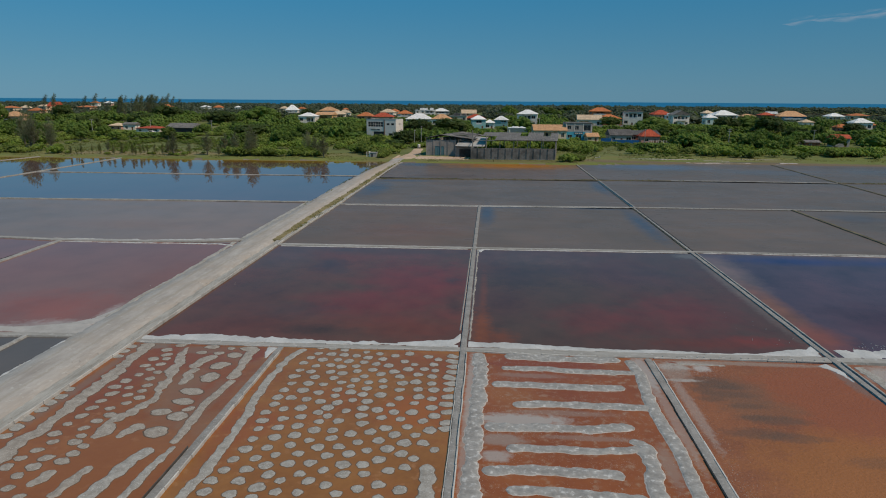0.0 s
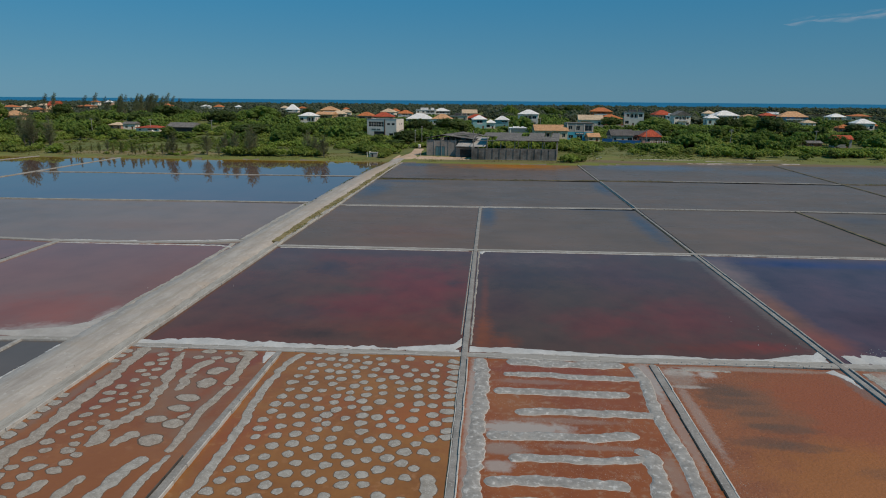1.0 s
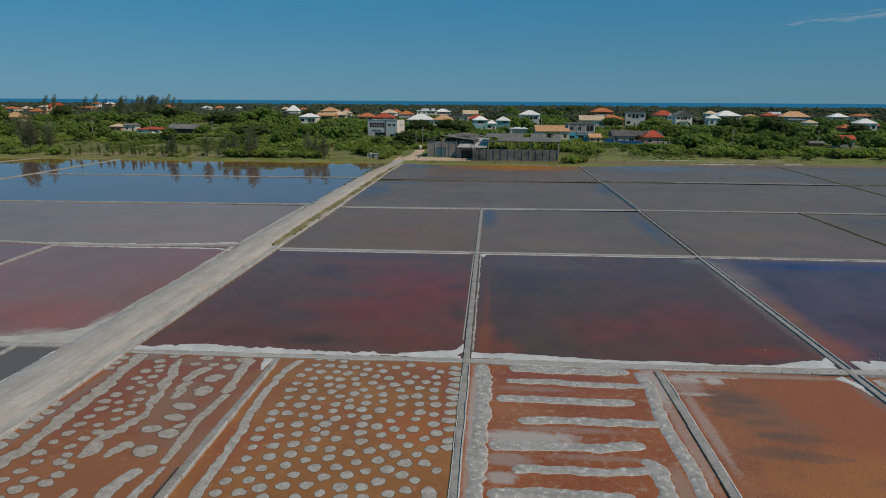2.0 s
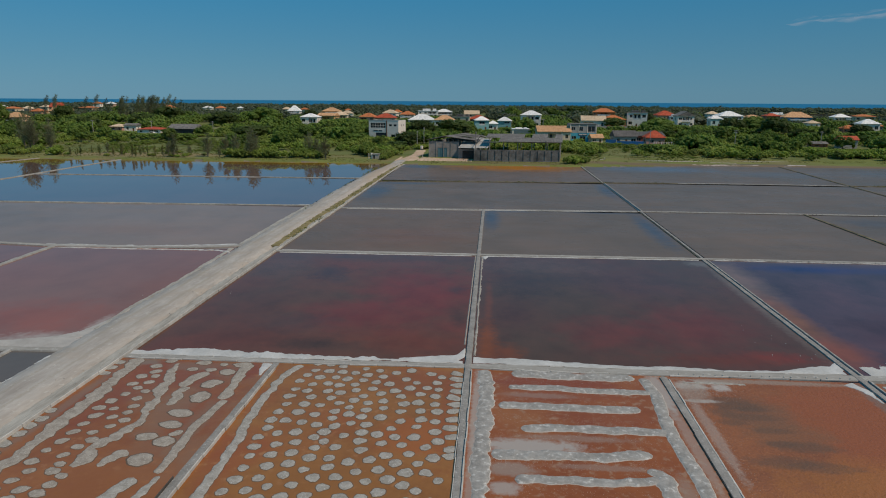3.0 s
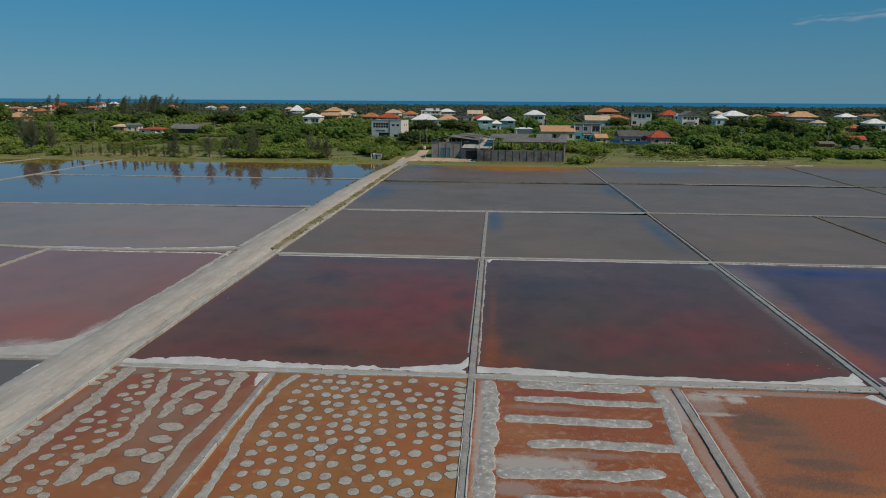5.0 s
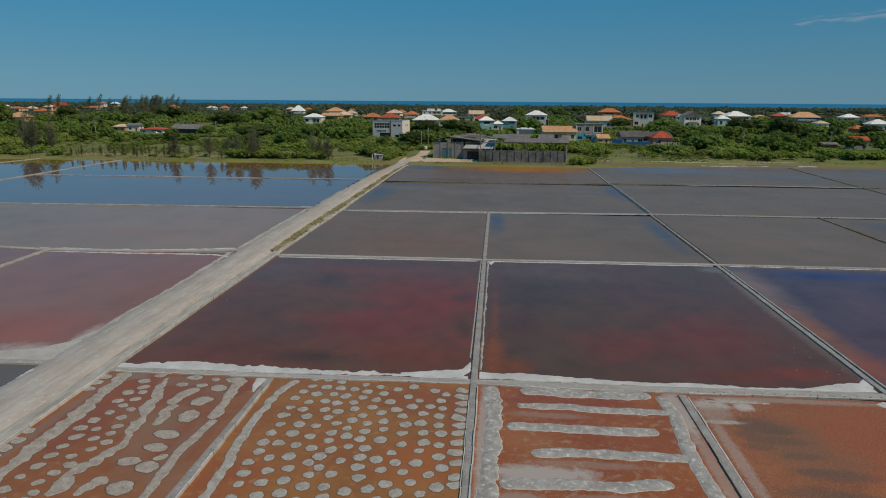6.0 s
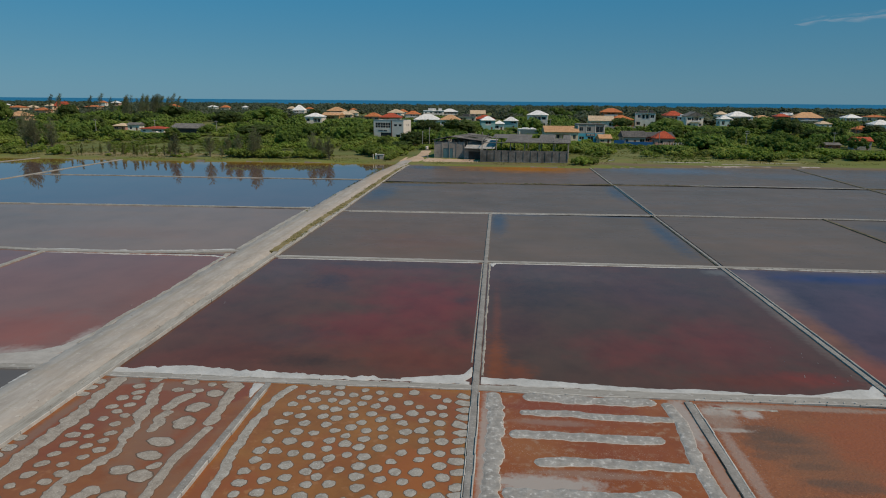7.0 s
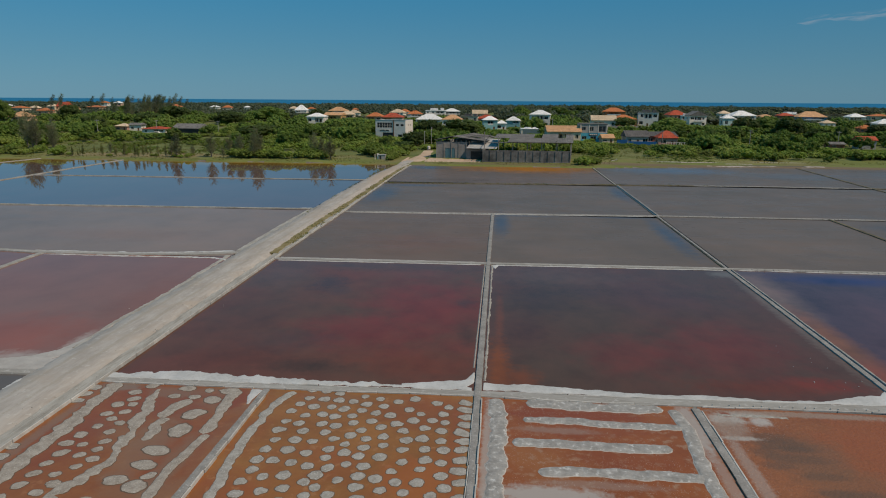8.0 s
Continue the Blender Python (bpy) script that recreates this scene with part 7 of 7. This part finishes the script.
        d = w * 0.42 * math.sqrt(max(0.02, 1 - rise * rise)) * plant_rng.uniform(0.8, 1.08)
        r = min(w, 1.6 * tall) * plant_rng.uniform(0.10, 0.17)
        z = low + tall * (0.16 + 0.66 * rise * plant_rng.uniform(0.85, 1.08))
        out.append((d * math.cos(a), d * math.sin(a), z, r, r * plant_rng.uniform(0.75, 1.0)))
    return out


def crown_mesh(name, parts, count, size, mat):
    verts, quads = leaf_quads(parts, count, size)
    vv, ff = [verts], [tuple(q) for q in quads.tolist()]
    base = len(verts)
    for x, y, z, r, rz in parts:
        bump_r = 1 + 0.25 * plant_rng.normal(size=(len(ICO_V), 1)).clip(-1.5, 1.5)
        vv.append(ICO_V * bump_r * (r * 0.78, r * 0.78, rz * 0.78) + (x, y, z))
        ff += [tuple(t) for t in (ICO_F + base).tolist()]
        base += len(ICO_V)
    return mesh_of(name, np.concatenate(vv).tolist(), ff, mat)


def limb(bm, a, b, r0, r1, seg=7):
    a, b = Vector(a), Vector(b)
    m = Matrix.Translation((a + b) / 2) @ (b - a).to_track_quat("Z", "Y").to_matrix().to_4x4()
    bmesh.ops.create_cone(bm, cap_ends=True, segments=seg, radius1=r0, radius2=r1, depth=(b - a).length, matrix=m)


def tree_kind(name, h, w, low, n_lobes, leaves, size, mat, trunk_r, label, category):
    parts = lobes(w, h, low, n_lobes)
    tree = tagged(new(name), label, category, category + "s behind the pans")
    bm = bmesh.new()
    limb(bm, (0, 0, -0.4), (0.05, 0, low + 0.35 * (h - low)), trunk_r, trunk_r * 0.6)
    for x, y, z, r, rz in parts[1:6]:
        limb(bm, (0, 0, max(0.2, low * 0.7)), (x, y, z), trunk_r * 0.5, trunk_r * 0.15, 5)
    part("trunk", done("trunk", bm, M_BARK), tree)
    part("crown", crown_mesh("crown", parts, leaves, size, mat), tree)
    return tree


def casuarina_kind(h, label, lean=0.0, stems=3, wide=1.0, needles=L_PINE):
    """A feathery casuarina: a few bare stems, upswept branches, loose grey-green needle tufts."""
    tree = tagged(new("casuarina_tree"), label, "casuarina", "casuarinas")
    bm = bmesh.new()
    verts, faces = [], []
    for st in range(stems):
        tilt = lean + (0.0 if st == 0 else float(plant_rng.uniform(-0.12, 0.12)) * wide)
        tilt_y = 0.0 if st == 0 else float(plant_rng.uniform(-0.12, 0.12)) * wide
        hh = h * (1.0 if st == 0 else float(plant_rng.uniform(0.6, 0.92)))
        axis = np.array((tilt, tilt_y, 1.0))
        limb(bm, (0, 0, -0.4), tuple(axis * hh * 0.5), 0.07 + 0.006 * h, 0.05)
        limb(bm, tuple(axis * hh * 0.5), tuple(axis * hh), 0.05, 0.015)
        for k in range(int(16 + 2.2 * h)):
            s = plant_rng.uniform(0.12, 0.98)
            a = plant_rng.uniform(0, 2 * math.pi)
            reach = h * wide * (0.05 + 0.17 * (1 - s) ** 0.6) * plant_rng.uniform(0.5, 1.25)
            p0 = axis * hh * s
            p1 = p0 + (reach * math.cos(a) + lean * reach, reach * math.sin(a), reach * plant_rng.uniform(0.7, 1.4))
            limb(bm, p0, p1, 0.012, 0.005, 3)
            for j in range(24):
                q = p0 + (p1 - p0) * plant_rng.uniform(0.25, 1.15)
                d = np.array((plant_rng.normal() * 0.3 + lean * 1.5, plant_rng.normal() * 0.3, plant_rng.uniform(-0.2, 1.0)))
                d = d / np.linalg.norm(d) * plant_rng.uniform(0.4, 1.0) * (0.5 + 0.03 * h)
                side = np.cross(d, plant_rng.normal(size=3))
                side = side / np.linalg.norm(side) * 0.035
                o = len(verts)
                verts += [tuple(q - side), tuple(q + side), tuple(q + d)]
                faces.append((o, o + 1, o + 2))
    part("trunk", done("trunk", bm, M_BARK), tree)
    part("foliage", mesh_of("foliage", verts, faces, needles), tree)
    return tree


def shaped(x, y, s, sh=None, sink=0.05):
    return pose(x, y, land_height(x, y) - sink, 0, 0, float(plant_rng.uniform(0, 360))) @ Matrix.Diagonal((s, s, sh or s, 1))


# roughly where the camera hovers; plants are trimmed along its sight lines
CAMERA_EYE = (1.4, 0.0, 21.7)


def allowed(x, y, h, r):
    """The height that a plant may have here and still leave the listed things visible from the camera; 0 where nothing
    grows.
    """
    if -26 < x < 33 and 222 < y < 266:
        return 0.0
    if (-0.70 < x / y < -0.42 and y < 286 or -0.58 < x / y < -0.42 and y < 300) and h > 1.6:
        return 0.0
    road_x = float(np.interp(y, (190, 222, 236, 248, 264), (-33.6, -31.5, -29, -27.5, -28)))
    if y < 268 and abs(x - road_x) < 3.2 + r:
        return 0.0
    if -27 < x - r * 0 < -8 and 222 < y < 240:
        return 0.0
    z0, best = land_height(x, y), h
    for hx, hy, hw, wall, hz in KEPT_IN_VIEW:
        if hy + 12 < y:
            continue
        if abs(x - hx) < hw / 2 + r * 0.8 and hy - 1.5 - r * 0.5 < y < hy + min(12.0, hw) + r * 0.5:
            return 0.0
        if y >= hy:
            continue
        a = (x - CAMERA_EYE[0]) / y
        if (hx - hw / 2 - CAMERA_EYE[0]) / hy - r / y < a < (hx + hw / 2 - CAMERA_EYE[0]) / hy + r / y:
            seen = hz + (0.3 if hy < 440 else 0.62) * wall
            best = min(best, CAMERA_EYE[2] + (seen - CAMERA_EYE[2]) * y / hy - z0)
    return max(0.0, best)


TREES = [tree_kind("broadleaf_tree", 7.0, 7.5 + 0.5 * k, 1.6, 18, 900, 0.22, L_TREE, 0.2, "dense dark green broadleaf tree behind the salt pans", "tree") for k in range(5)]
SHRUBS = [tree_kind("shrub", 2.6, 4.2 + 0.5 * k, 0.2, 14, 480, 0.15, L_SHRUB, 0.07, "rounded bright green shrub on the marsh edge", "shrub") for k in range(5)]
PINES = [casuarina_kind(8.0, "feathery grey-green casuarina at the water's edge", 0.02 * k - 0.02, 4, 1.15) for k in range(4)]
BIG_TREES = [tree_kind("broadleaf_tree", 8.0, 10.0, 1.2, 26, 2000, 0.20, L_TREE_DARK if k % 2 else L_TREE, 0.3, "large rounded dark green tree between the houses", "tree") for k in range(4)]
TALL_PINES = [casuarina_kind(15.0, "tall wind-bent casuarina on the skyline", 0.20 + 0.08 * k, 2, 0.7) for k in range(3)]
for k, ob in enumerate(TREES + SHRUBS + PINES + TALL_PINES + BIG_TREES):
    spots = ((-186, 300), (-150, 292), (120, 292), (150, 286), (-95, 300), (-85, 232), (-72, 231.5), (30.5, 231.5), (96, 250), (120, 248), (-116.2, 228.6), (-95.8, 236.9), (-87.2, 229.3), (-58.8, 227.4), (-263, 430), (-251, 434), (-241, 428), (-266, 343), (-297, 434), (15, 489), (-221, 342))
    x, y = spots[k]
    ob.matrix_basis = shaped(x, y, (0.95, 1.5, 1.4, 1.3)[k - 17] if k > 16 else 1.0)
for x, y, h in ((-112.5, 233.5, 4.2), (-99, 229.2, 3.9), (-99.8, 237.1, 7.5), (-86.5, 232, 8.5), (-67.7, 237.5, 8.6), (-93.5, 231.5, 7.0), (-190, 253, 13.5), (-184, 257, 12), (-196, 258, 14), (-187, 251, 11), (-179, 250, 7.5), (-148.6, 240, 4.2), (-122, 236, 4.6), (-104, 230.5, 8.6), (-62, 232, 5.0), (-64.5, 236, 7.0), (-88.5, 234, 10.0)):
    copy_thing(PINES[int(plant_rng.integers(4))], shaped(x, y, h / 8.0))
THIN_PINES = [casuarina_kind(5.0, "slim young casuarina on the marsh", 0.03 * k - 0.03, 2, 0.75, L_REED) for k in range(3)]
for k, ob in enumerate(THIN_PINES):
    ob.matrix_basis = shaped((-152.5, -138.0, -121.0)[k], (229.0, 231.5, 230.0)[k], 0.8)
for k in range(20):
    x = -158 + 50 * float(plant_rng.random())
    y = 228 + float(plant_rng.uniform(-2.5, 12)) + (3 if x < -133 else 0)
    copy_thing(THIN_PINES[k % 3], shaped(x, y, float(plant_rng.uniform(0.5, 1.05))))
for k in range(36):
    x = -259 + k * 0.86 + float(plant_rng.uniform(-2, 2))
    y = 432 + float(plant_rng.uniform(-14, 26))
    h = float(plant_rng.uniform(0.9, 1.2))
    copy_thing(TALL_PINES[k % 3], pose(x, y, land_height(x, y) - 0.2, 0, 0, float(plant_rng.uniform(-15, 15))) @ Matrix.Diagonal((h, h, h, 1)))
for x, y, h in ((-318, 440, 1.15), (-314, 444, 1.0), (-309, 436, 1.2), (-322, 430, 0.8), (-281, 440, 1.2), (-286, 436, 1.1), (-205, 430, 0.8), (-197, 436, 0.75)):
    copy_thing(TALL_PINES[1], pose(x, y, land_height(x, y) - 0.2) @ Matrix.Diagonal((h, h, h, 1)))


for k, (x, y, h, w) in enumerate(((-294, 495, 10.4, 14), (-216, 392, 6.6, 14.7), (-312, 388, 12, 11.4), (-219, 428, 7.5, 15.9), (-219, 458, 6.8, 15.3), (-150, 330, 6.4, 10.4), (-173, 410, 7.1, 15), (-159, 447, 7.7, 18), (-130, 461, 5.9, 8.2), (-75, 352, 6.4, 15), (-88, 345, 6, 15), (-36, 337, 7.7, 12), (20, 372, 6.4, 8.4), (-20, 346, 6.2, 14), (-12, 358, 5.8, 9.3), (52, 608, 9.6, 22), (76, 413, 5.9, 11.9)) + ((95, 376, 6.9, 14.4), (104, 448, 6.3, 7.4), (99, 314, 9.2, 11.6), (87, 294, 6.0, 10.5), (133, 371, 8.2, 11.9), (147, 378, 7.7, 13.7), (151, 357, 7.9, 11.4), (158, 342, 7.8, 13.6), (163, 329, 10, 8.8), (202, 371, 5.4, 9.8), (51, 472, 6.4, 9.7), (78, 612, 7.1, 15.4), (168, 555, 7.2, 11.6), (-104, 327, 6, 16), (-118, 317, 5.5, 16), (-62, 300, 3.6, 9), (-37, 290, 4.5, 9), (-31, 318, 6.0, 10), (-25, 330, 6, 10), (-39, 268, 3.2, 8))):
    copy_thing(BIG_TREES[(k * 3 + k // 5) % 4], pose(x, y, land_height(x, y) - 0.1, 0, 0, 67.0 * k) @ Matrix.Diagonal((w / 10.0, w / 10.0, h / 8.0, 1)))


# shrubs on the marsh edge, then single trees
def scatter(kinds, base_h, count, zone, low, high, spread, keep=0.5):
    made = 0
    tries = 0
    while made < count and tries < count * 30:
        tries += 1
        x, y = zone()
        h = base_h * float(plant_rng.uniform(low, high))
        r = spread * h / base_h
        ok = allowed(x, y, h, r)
        if ok < keep * h:
            continue
        s = h / base_h
        copy_thing(kinds[int(plant_rng.integers(len(kinds)))], shaped(x, y, s, min(ok, h) / base_h))
        made += 1


def between(x0, x1, y0, y1):
    return lambda: (float(plant_rng.uniform(x0, x1)), float(plant_rng.uniform(y0, y1)))


scatter(SHRUBS, 2.6, 34, between(-101, -61, 229, 237), 0.8, 1.5, 2.0)
scatter(SHRUBS, 2.6, 36, between(-215, -163, 228, 250), 0.7, 1.4, 2.0)
scatter(SHRUBS, 2.6, 14, between(-160, -104, 227, 246), 0.4, 0.8, 1.6)
scatter(SHRUBS, 2.6, 22, between(-52, -36, 236, 262), 0.9, 1.6, 2.0)
scatter(SHRUBS, 2.6, 8, between(-38.2, -36.0, 229.5, 236), 0.7, 1.0, 1.0)
scatter(SHRUBS, 2.6, 5, between(-41, -37.5, 235.5, 240), 0.8, 1.2, 1.0)
scatter(SHRUBS, 2.6, 6, between(27.5, 34, 224, 236), 0.6, 1.0, 1.2)
for x, y, s in ((28.3, 224.5, 1.1), (31.0, 223.6, 0.9), (30.0, 227, 1.15)):
    copy_thing(SHRUBS[2], shaped(x, y, s))
scatter(SHRUBS, 2.6, 16, between(31, 90, 250, 290), 0.5, 1.1, 2.0)
scatter(SHRUBS, 2.6, 90, between(84, 215, 250, 275), 0.8, 1.6, 2.0)
scatter(TREES, 7.0, 75, between(-290, -45, 270, 345), 0.6, 1.15, 3.6)
scatter(TREES, 7.0, 60, between(80, 250, 268, 345), 0.6, 1.1, 3.6)
scatter(TREES, 7.0, 14, between(-45, 30, 290, 372), 0.6, 1.0, 3.6, 0.4)
for x, y, s in ((8, 250, 1.6), (13, 252, 1.8), (18, 250, 1.6), (23, 251, 1.9), (4, 254, 1.9), (15, 257, 2.2), (25, 257, 2.2), (-3, 236, 1.0), (2, 240, 1.3), (8, 238, 1.1), (13, 241, 1.3), (18, 238, 1.0), (22.5, 240, 1.2), (5, 243, 1.4)):
    copy_thing(SHRUBS[int(plant_rng.integers(5))], shaped(x, y, s, s * 1.25))


# palms and a bleached branch
def palm_kind(h):
    tree = tagged(new("palm_tree"), "tall coconut palm with drooping green fronds", "palm tree", "palms")
    bm = bmesh.new()
    for k in range(6):
        a, b = k / 6, (k + 1) / 6
        limb(bm, (0.5 * a * a, 0, h * a - 0.3), (0.5 * b * b, 0, h * b - 0.28), 0.2 - 0.09 * a, 0.2 - 0.09 * b, 8)
    part("trunk", done("trunk", bm, M_BARK), tree)
    for k in range(14):
        turn, rise = k * 2.4, 0.9 - 0.09 * k
        vs, fs = [], []
        for j in range(9):
            s = j / 8
            r = 2.9 * s
            z = h - 0.3 + r * rise - 0.42 * r * r * (0.5 + 0.04 * k)
            w = 0.5 * math.sin(math.pi * min(1, 0.12 + 0.86 * s)) + 0.03
            for q in (-1, 0, 1):
                x, y = r, q * w
                vs.append((0.5 + x * math.cos(turn) - y * math.sin(turn), x * math.sin(turn) + y * math.cos(turn), z - 0.25 * abs(q) * w))
            if j:
                o = 3 * (j - 1)
                fs += [(o, o + 3, o + 4, o + 1), (o + 1, o + 4, o + 5, o + 2)]
        part("frond", mesh_of("frond", vs, fs, L_TREE), tree)
    return tree


PALM = palm_kind(8.0)
PALM.matrix_basis = shaped(205, 395, 0.8)
for x, y, s in ((193, 379, 0.75), (165, 345, 0.9), (-31, 344, 0.75), (176, 436, 0.8)):
    copy_thing(PALM, shaped(x, y, s))
log_bm = bmesh.new()
limb(log_bm, (0, 0, 0.1), (2.4, 0.3, 0.35), 0.14, 0.07)
limb(log_bm, (1.2, 0.1, 0.2), (1.9, -0.9, 0.7), 0.07, 0.03)
limb(log_bm, (1.7, 0.2, 0.25), (2.5, 0.9, 0.8), 0.06, 0.03)
tagged(part("driftwood_branch", done("driftwood_branch", log_bm, M_PLANK), None, "", pose(40.5, 236.5, land_height(40.5, 236.5), 0, 0, 20)), "bleached dead branch lying on the mudflat", "branch")


# joined woods
def woods(name, mat, places, templates, label):
    """Many crowns joined into one mesh: places are (x, y, z, s, sz, turn)."""
    vv, loops, sizes, base = [], [], [], 0
    for k, (x, y, z, s, sz, turn) in enumerate(places):
        v, quads, tris = templates[k % len(templates)]
        c, q = math.cos(turn), math.sin(turn)
        w = np.stack([(v[:, 0] * c - v[:, 1] * q) * s + x, (v[:, 0] * q + v[:, 1] * c) * s + y, v[:, 2] * sz + z], 1)
        vv.append(w)
        loops += [(quads + base).ravel(), (tris + base).ravel()]
        sizes += [np.full(len(quads), 4), np.full(len(tris), 3)]
        base += len(v)
    v, lp, sz = np.concatenate(vv), np.concatenate(loops), np.concatenate(sizes)
    me = bpy.data.meshes.new(name)
    me.vertices.add(len(v))
    me.vertices.foreach_set("co", v.ravel())
    me.loops.add(len(lp))
    me.loops.foreach_set("vertex_index", lp.astype(np.int32))
    me.polygons.add(len(sz))
    me.polygons.foreach_set("loop_start", np.concatenate([[0], np.cumsum(sz)[:-1]]).astype(np.int32))
    me.update(calc_edges=True)
    me.validate()
    me.materials.append(mat)
    return tagged(new(name, me), label, "woodland", kind="stuff")


SMALL_V = np.array([(1, 0, 0), (0, 1, 0), (-1, 0, 0), (0, -1, 0), (0, 0, 1), (0, 0, -1)], float)
SMALL_F = np.array([(0, 1, 4), (1, 2, 4), (2, 3, 4), (3, 0, 4), (1, 0, 5), (2, 1, 5), (3, 2, 5), (0, 3, 5)])


def template(w, h, n_lobes, leaves, size):
    parts = lobes(w, h, 0.1 * h, n_lobes)
    v, quads = leaf_quads(parts, leaves, size)
    vs, ts, base = [v], [], len(v)
    for x, y, z, r, rz in parts:
        vs.append(SMALL_V * (1 + 0.2 * plant_rng.normal(size=(len(SMALL_V), 1)).clip(-1.4, 1.4)) * (r * 0.8, r * 0.8, rz * 0.78) + (x, y, z))
        ts.append(SMALL_F + base)
        base += len(SMALL_V)
    return np.concatenate(vs), quads, np.concatenate(ts)


def plant_field(count, xa, xb, y0, y1, h0, h1, keep=0.35, low_ground=None, broad=1.0):
    """Places spread over a wedge that widens with y (x from xa*y to xb*y). low_ground True keeps to open scrub, False to groves."""
    out = []
    for _ in range(count):
        y = float(plant_rng.uniform(y0, y1))
        x = float(plant_rng.uniform(xa, xb)) * y
        if y < 258 and (-165 < x < -40 or -30 < x < 240) or y < 246:
            continue
        if 34 < x < 86 and y < 300 and wob(x, y, 0.06, 31) < 0.12:
            continue
        if ((x - 345) / 80) ** 2 + ((y - 745) / 80) ** 2 < 1:
            continue
        grove = wob(x, y, 0.022, 8) + 0.5 * wob(x, y, 0.06, 18) + 0.003 * (y - 320)
        if low_ground is not None and (grove > 0.12) == low_ground:
            continue
        h = float(plant_rng.uniform(h0, h1)) * (0.7 + 0.6 * (wob(x, y, 0.03, 8) + 0.5))
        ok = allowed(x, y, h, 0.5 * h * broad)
        if ok < keep * h:
            continue
        out.append((x, y, land_height(x, y) - 0.2, h, min(h, ok), float(plant_rng.uniform(0, 6.28))))
    return out


SHRUB_T = [template(2.2 + 0.15 * k, 1.0, 26, 230, 0.075) for k in range(7)]
NEAR_T = [template(1.5 + 0.08 * k, 1.0, 24, 230, 0.052) for k in range(7)]
FAR_T = [template(2.0, 1.0, 10, 46, 0.13) for _ in range(7)]
woods("shrubland", L_SHRUB, plant_field(2300, -0.88, 0.72, 246, 400, 1.7, 3.4, low_ground=True, broad=1.9), SHRUB_T, "thicket of bright green shrubs behind the marsh grass")
low_scrub = []
for _ in range(1900):
    y = float(plant_rng.uniform(238, 305))
    x = float(plant_rng.uniform(0.09, 0.32) if plant_rng.random() < 0.5 else plant_rng.uniform(-0.62, -0.34)) * y
    h = float(plant_rng.uniform(0.35, 1.1)) * (0.5 + 0.025 * (y - 238))
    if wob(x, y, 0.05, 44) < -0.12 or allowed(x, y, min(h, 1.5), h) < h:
        continue
    low_scrub.append((x, y, land_height(x, y) - 0.1, h, h, float(plant_rng.uniform(0, 6.28))))
woods("low_scrub", L_SHRUB, low_scrub, [template(2.4, 1.0, 12, 60, 0.13) for _ in range(5)], "low patchy scrub on the open grassland")
woods("woodland", L_TREE, plant_field(2000, -0.88, 0.72, 262, 460, 4.0, 7.5, low_ground=False, broad=1.3), NEAR_T, "dense green woodland between the houses")
woods("far_woodland", L_FAR_HAZED, plant_field(2700, -0.86, 0.72, 440, 900, 4.0, 7.5, broad=1.2), FAR_T, "dark green woodland towards the coast")
woods("coastal_woodland", L_FAR_HAZED, plant_field(2700, -0.86, 0.72, 880, 1850, 4.5, 8.0), FAR_T, "distant dark belt of coastal woodland")


# grass
def grass(name, places, h, label):
    verts, faces = [], []
    for x, y, z in places:
        for j in range(4):
            a = plant_rng.uniform(0, 6.28)
            r = h * plant_rng.uniform(0.5, 1.2)
            px, py = x + plant_rng.normal() * 0.12, y + plant_rng.normal() * 0.12
            o = len(verts)
            verts += [(px - 0.05 * math.sin(a), py + 0.05 * math.cos(a), z - 0.03), (px + 0.05 * math.sin(a), py - 0.05 * math.cos(a), z - 0.03), (px + 0.3 * r * math.cos(a), py + 0.3 * r * math.sin(a), z + r)]
            faces.append((o, o + 1, o + 2))
    return tagged(new(name, mesh_of(name, verts, faces, L_GRASS)), label, "grass", kind="stuff")


def tuft_places(count, x0, x1, y0, y1, on_ground=True, z=0.0, patchy=0.05):
    out = []
    for _ in range(count):
        x, y = float(plant_rng.uniform(x0, x1)), float(plant_rng.uniform(y0, y1))
        if on_ground and (y < shore(x) - 0.3 or -27 < x < -5 and 229 < y < 240 or abs(x + 30.5) < 3.5):
            continue
        if wob(x, y, 0.12, 2.0) < -patchy or on_ground and x > 32 and shore(x) - 1 < y < shore(x) + 8:
            continue
        out.append((x, y, land_height(x, y) if on_ground else z))
    return out


grass("marsh_grass", tuft_places(5200, -235, -38, 221, 248) + tuft_places(7500, -200, -90, 240, 296) + tuft_places(3500, 28, 95, 245, 300) + tuft_places(6000, -26, 225, 217, 248), 0.36, "yellow-green marsh grass along the shore")
grass("verge_grass", tuft_places(900, -31.4, -29.9, 96, 218, False, -0.06, 0.1) + tuft_places(260, -36.6, -35.6, 120, 220, False, -0.02, 0.0), 0.28, "dry yellow grass along the road verge")
weeds = []
for _ in range(700):
    s = float(plant_rng.random())
    x = -29 + 190 * s
    y = float(np.interp(x, (-29.4, 0, 30.6, 67.9, 97, 200), (171.0, 173.0, 174.8, 177.0, 176.6, 175.0)))
    if wob(x, y, 0.15, 6.0) > -0.1 and not 56 < x < 97:
        weeds.append((x, y + float(plant_rng.uniform(-0.5, 0.5)), 0.0))
grass("dike_weeds", weeds, 0.25, "dry weeds on a low dike")
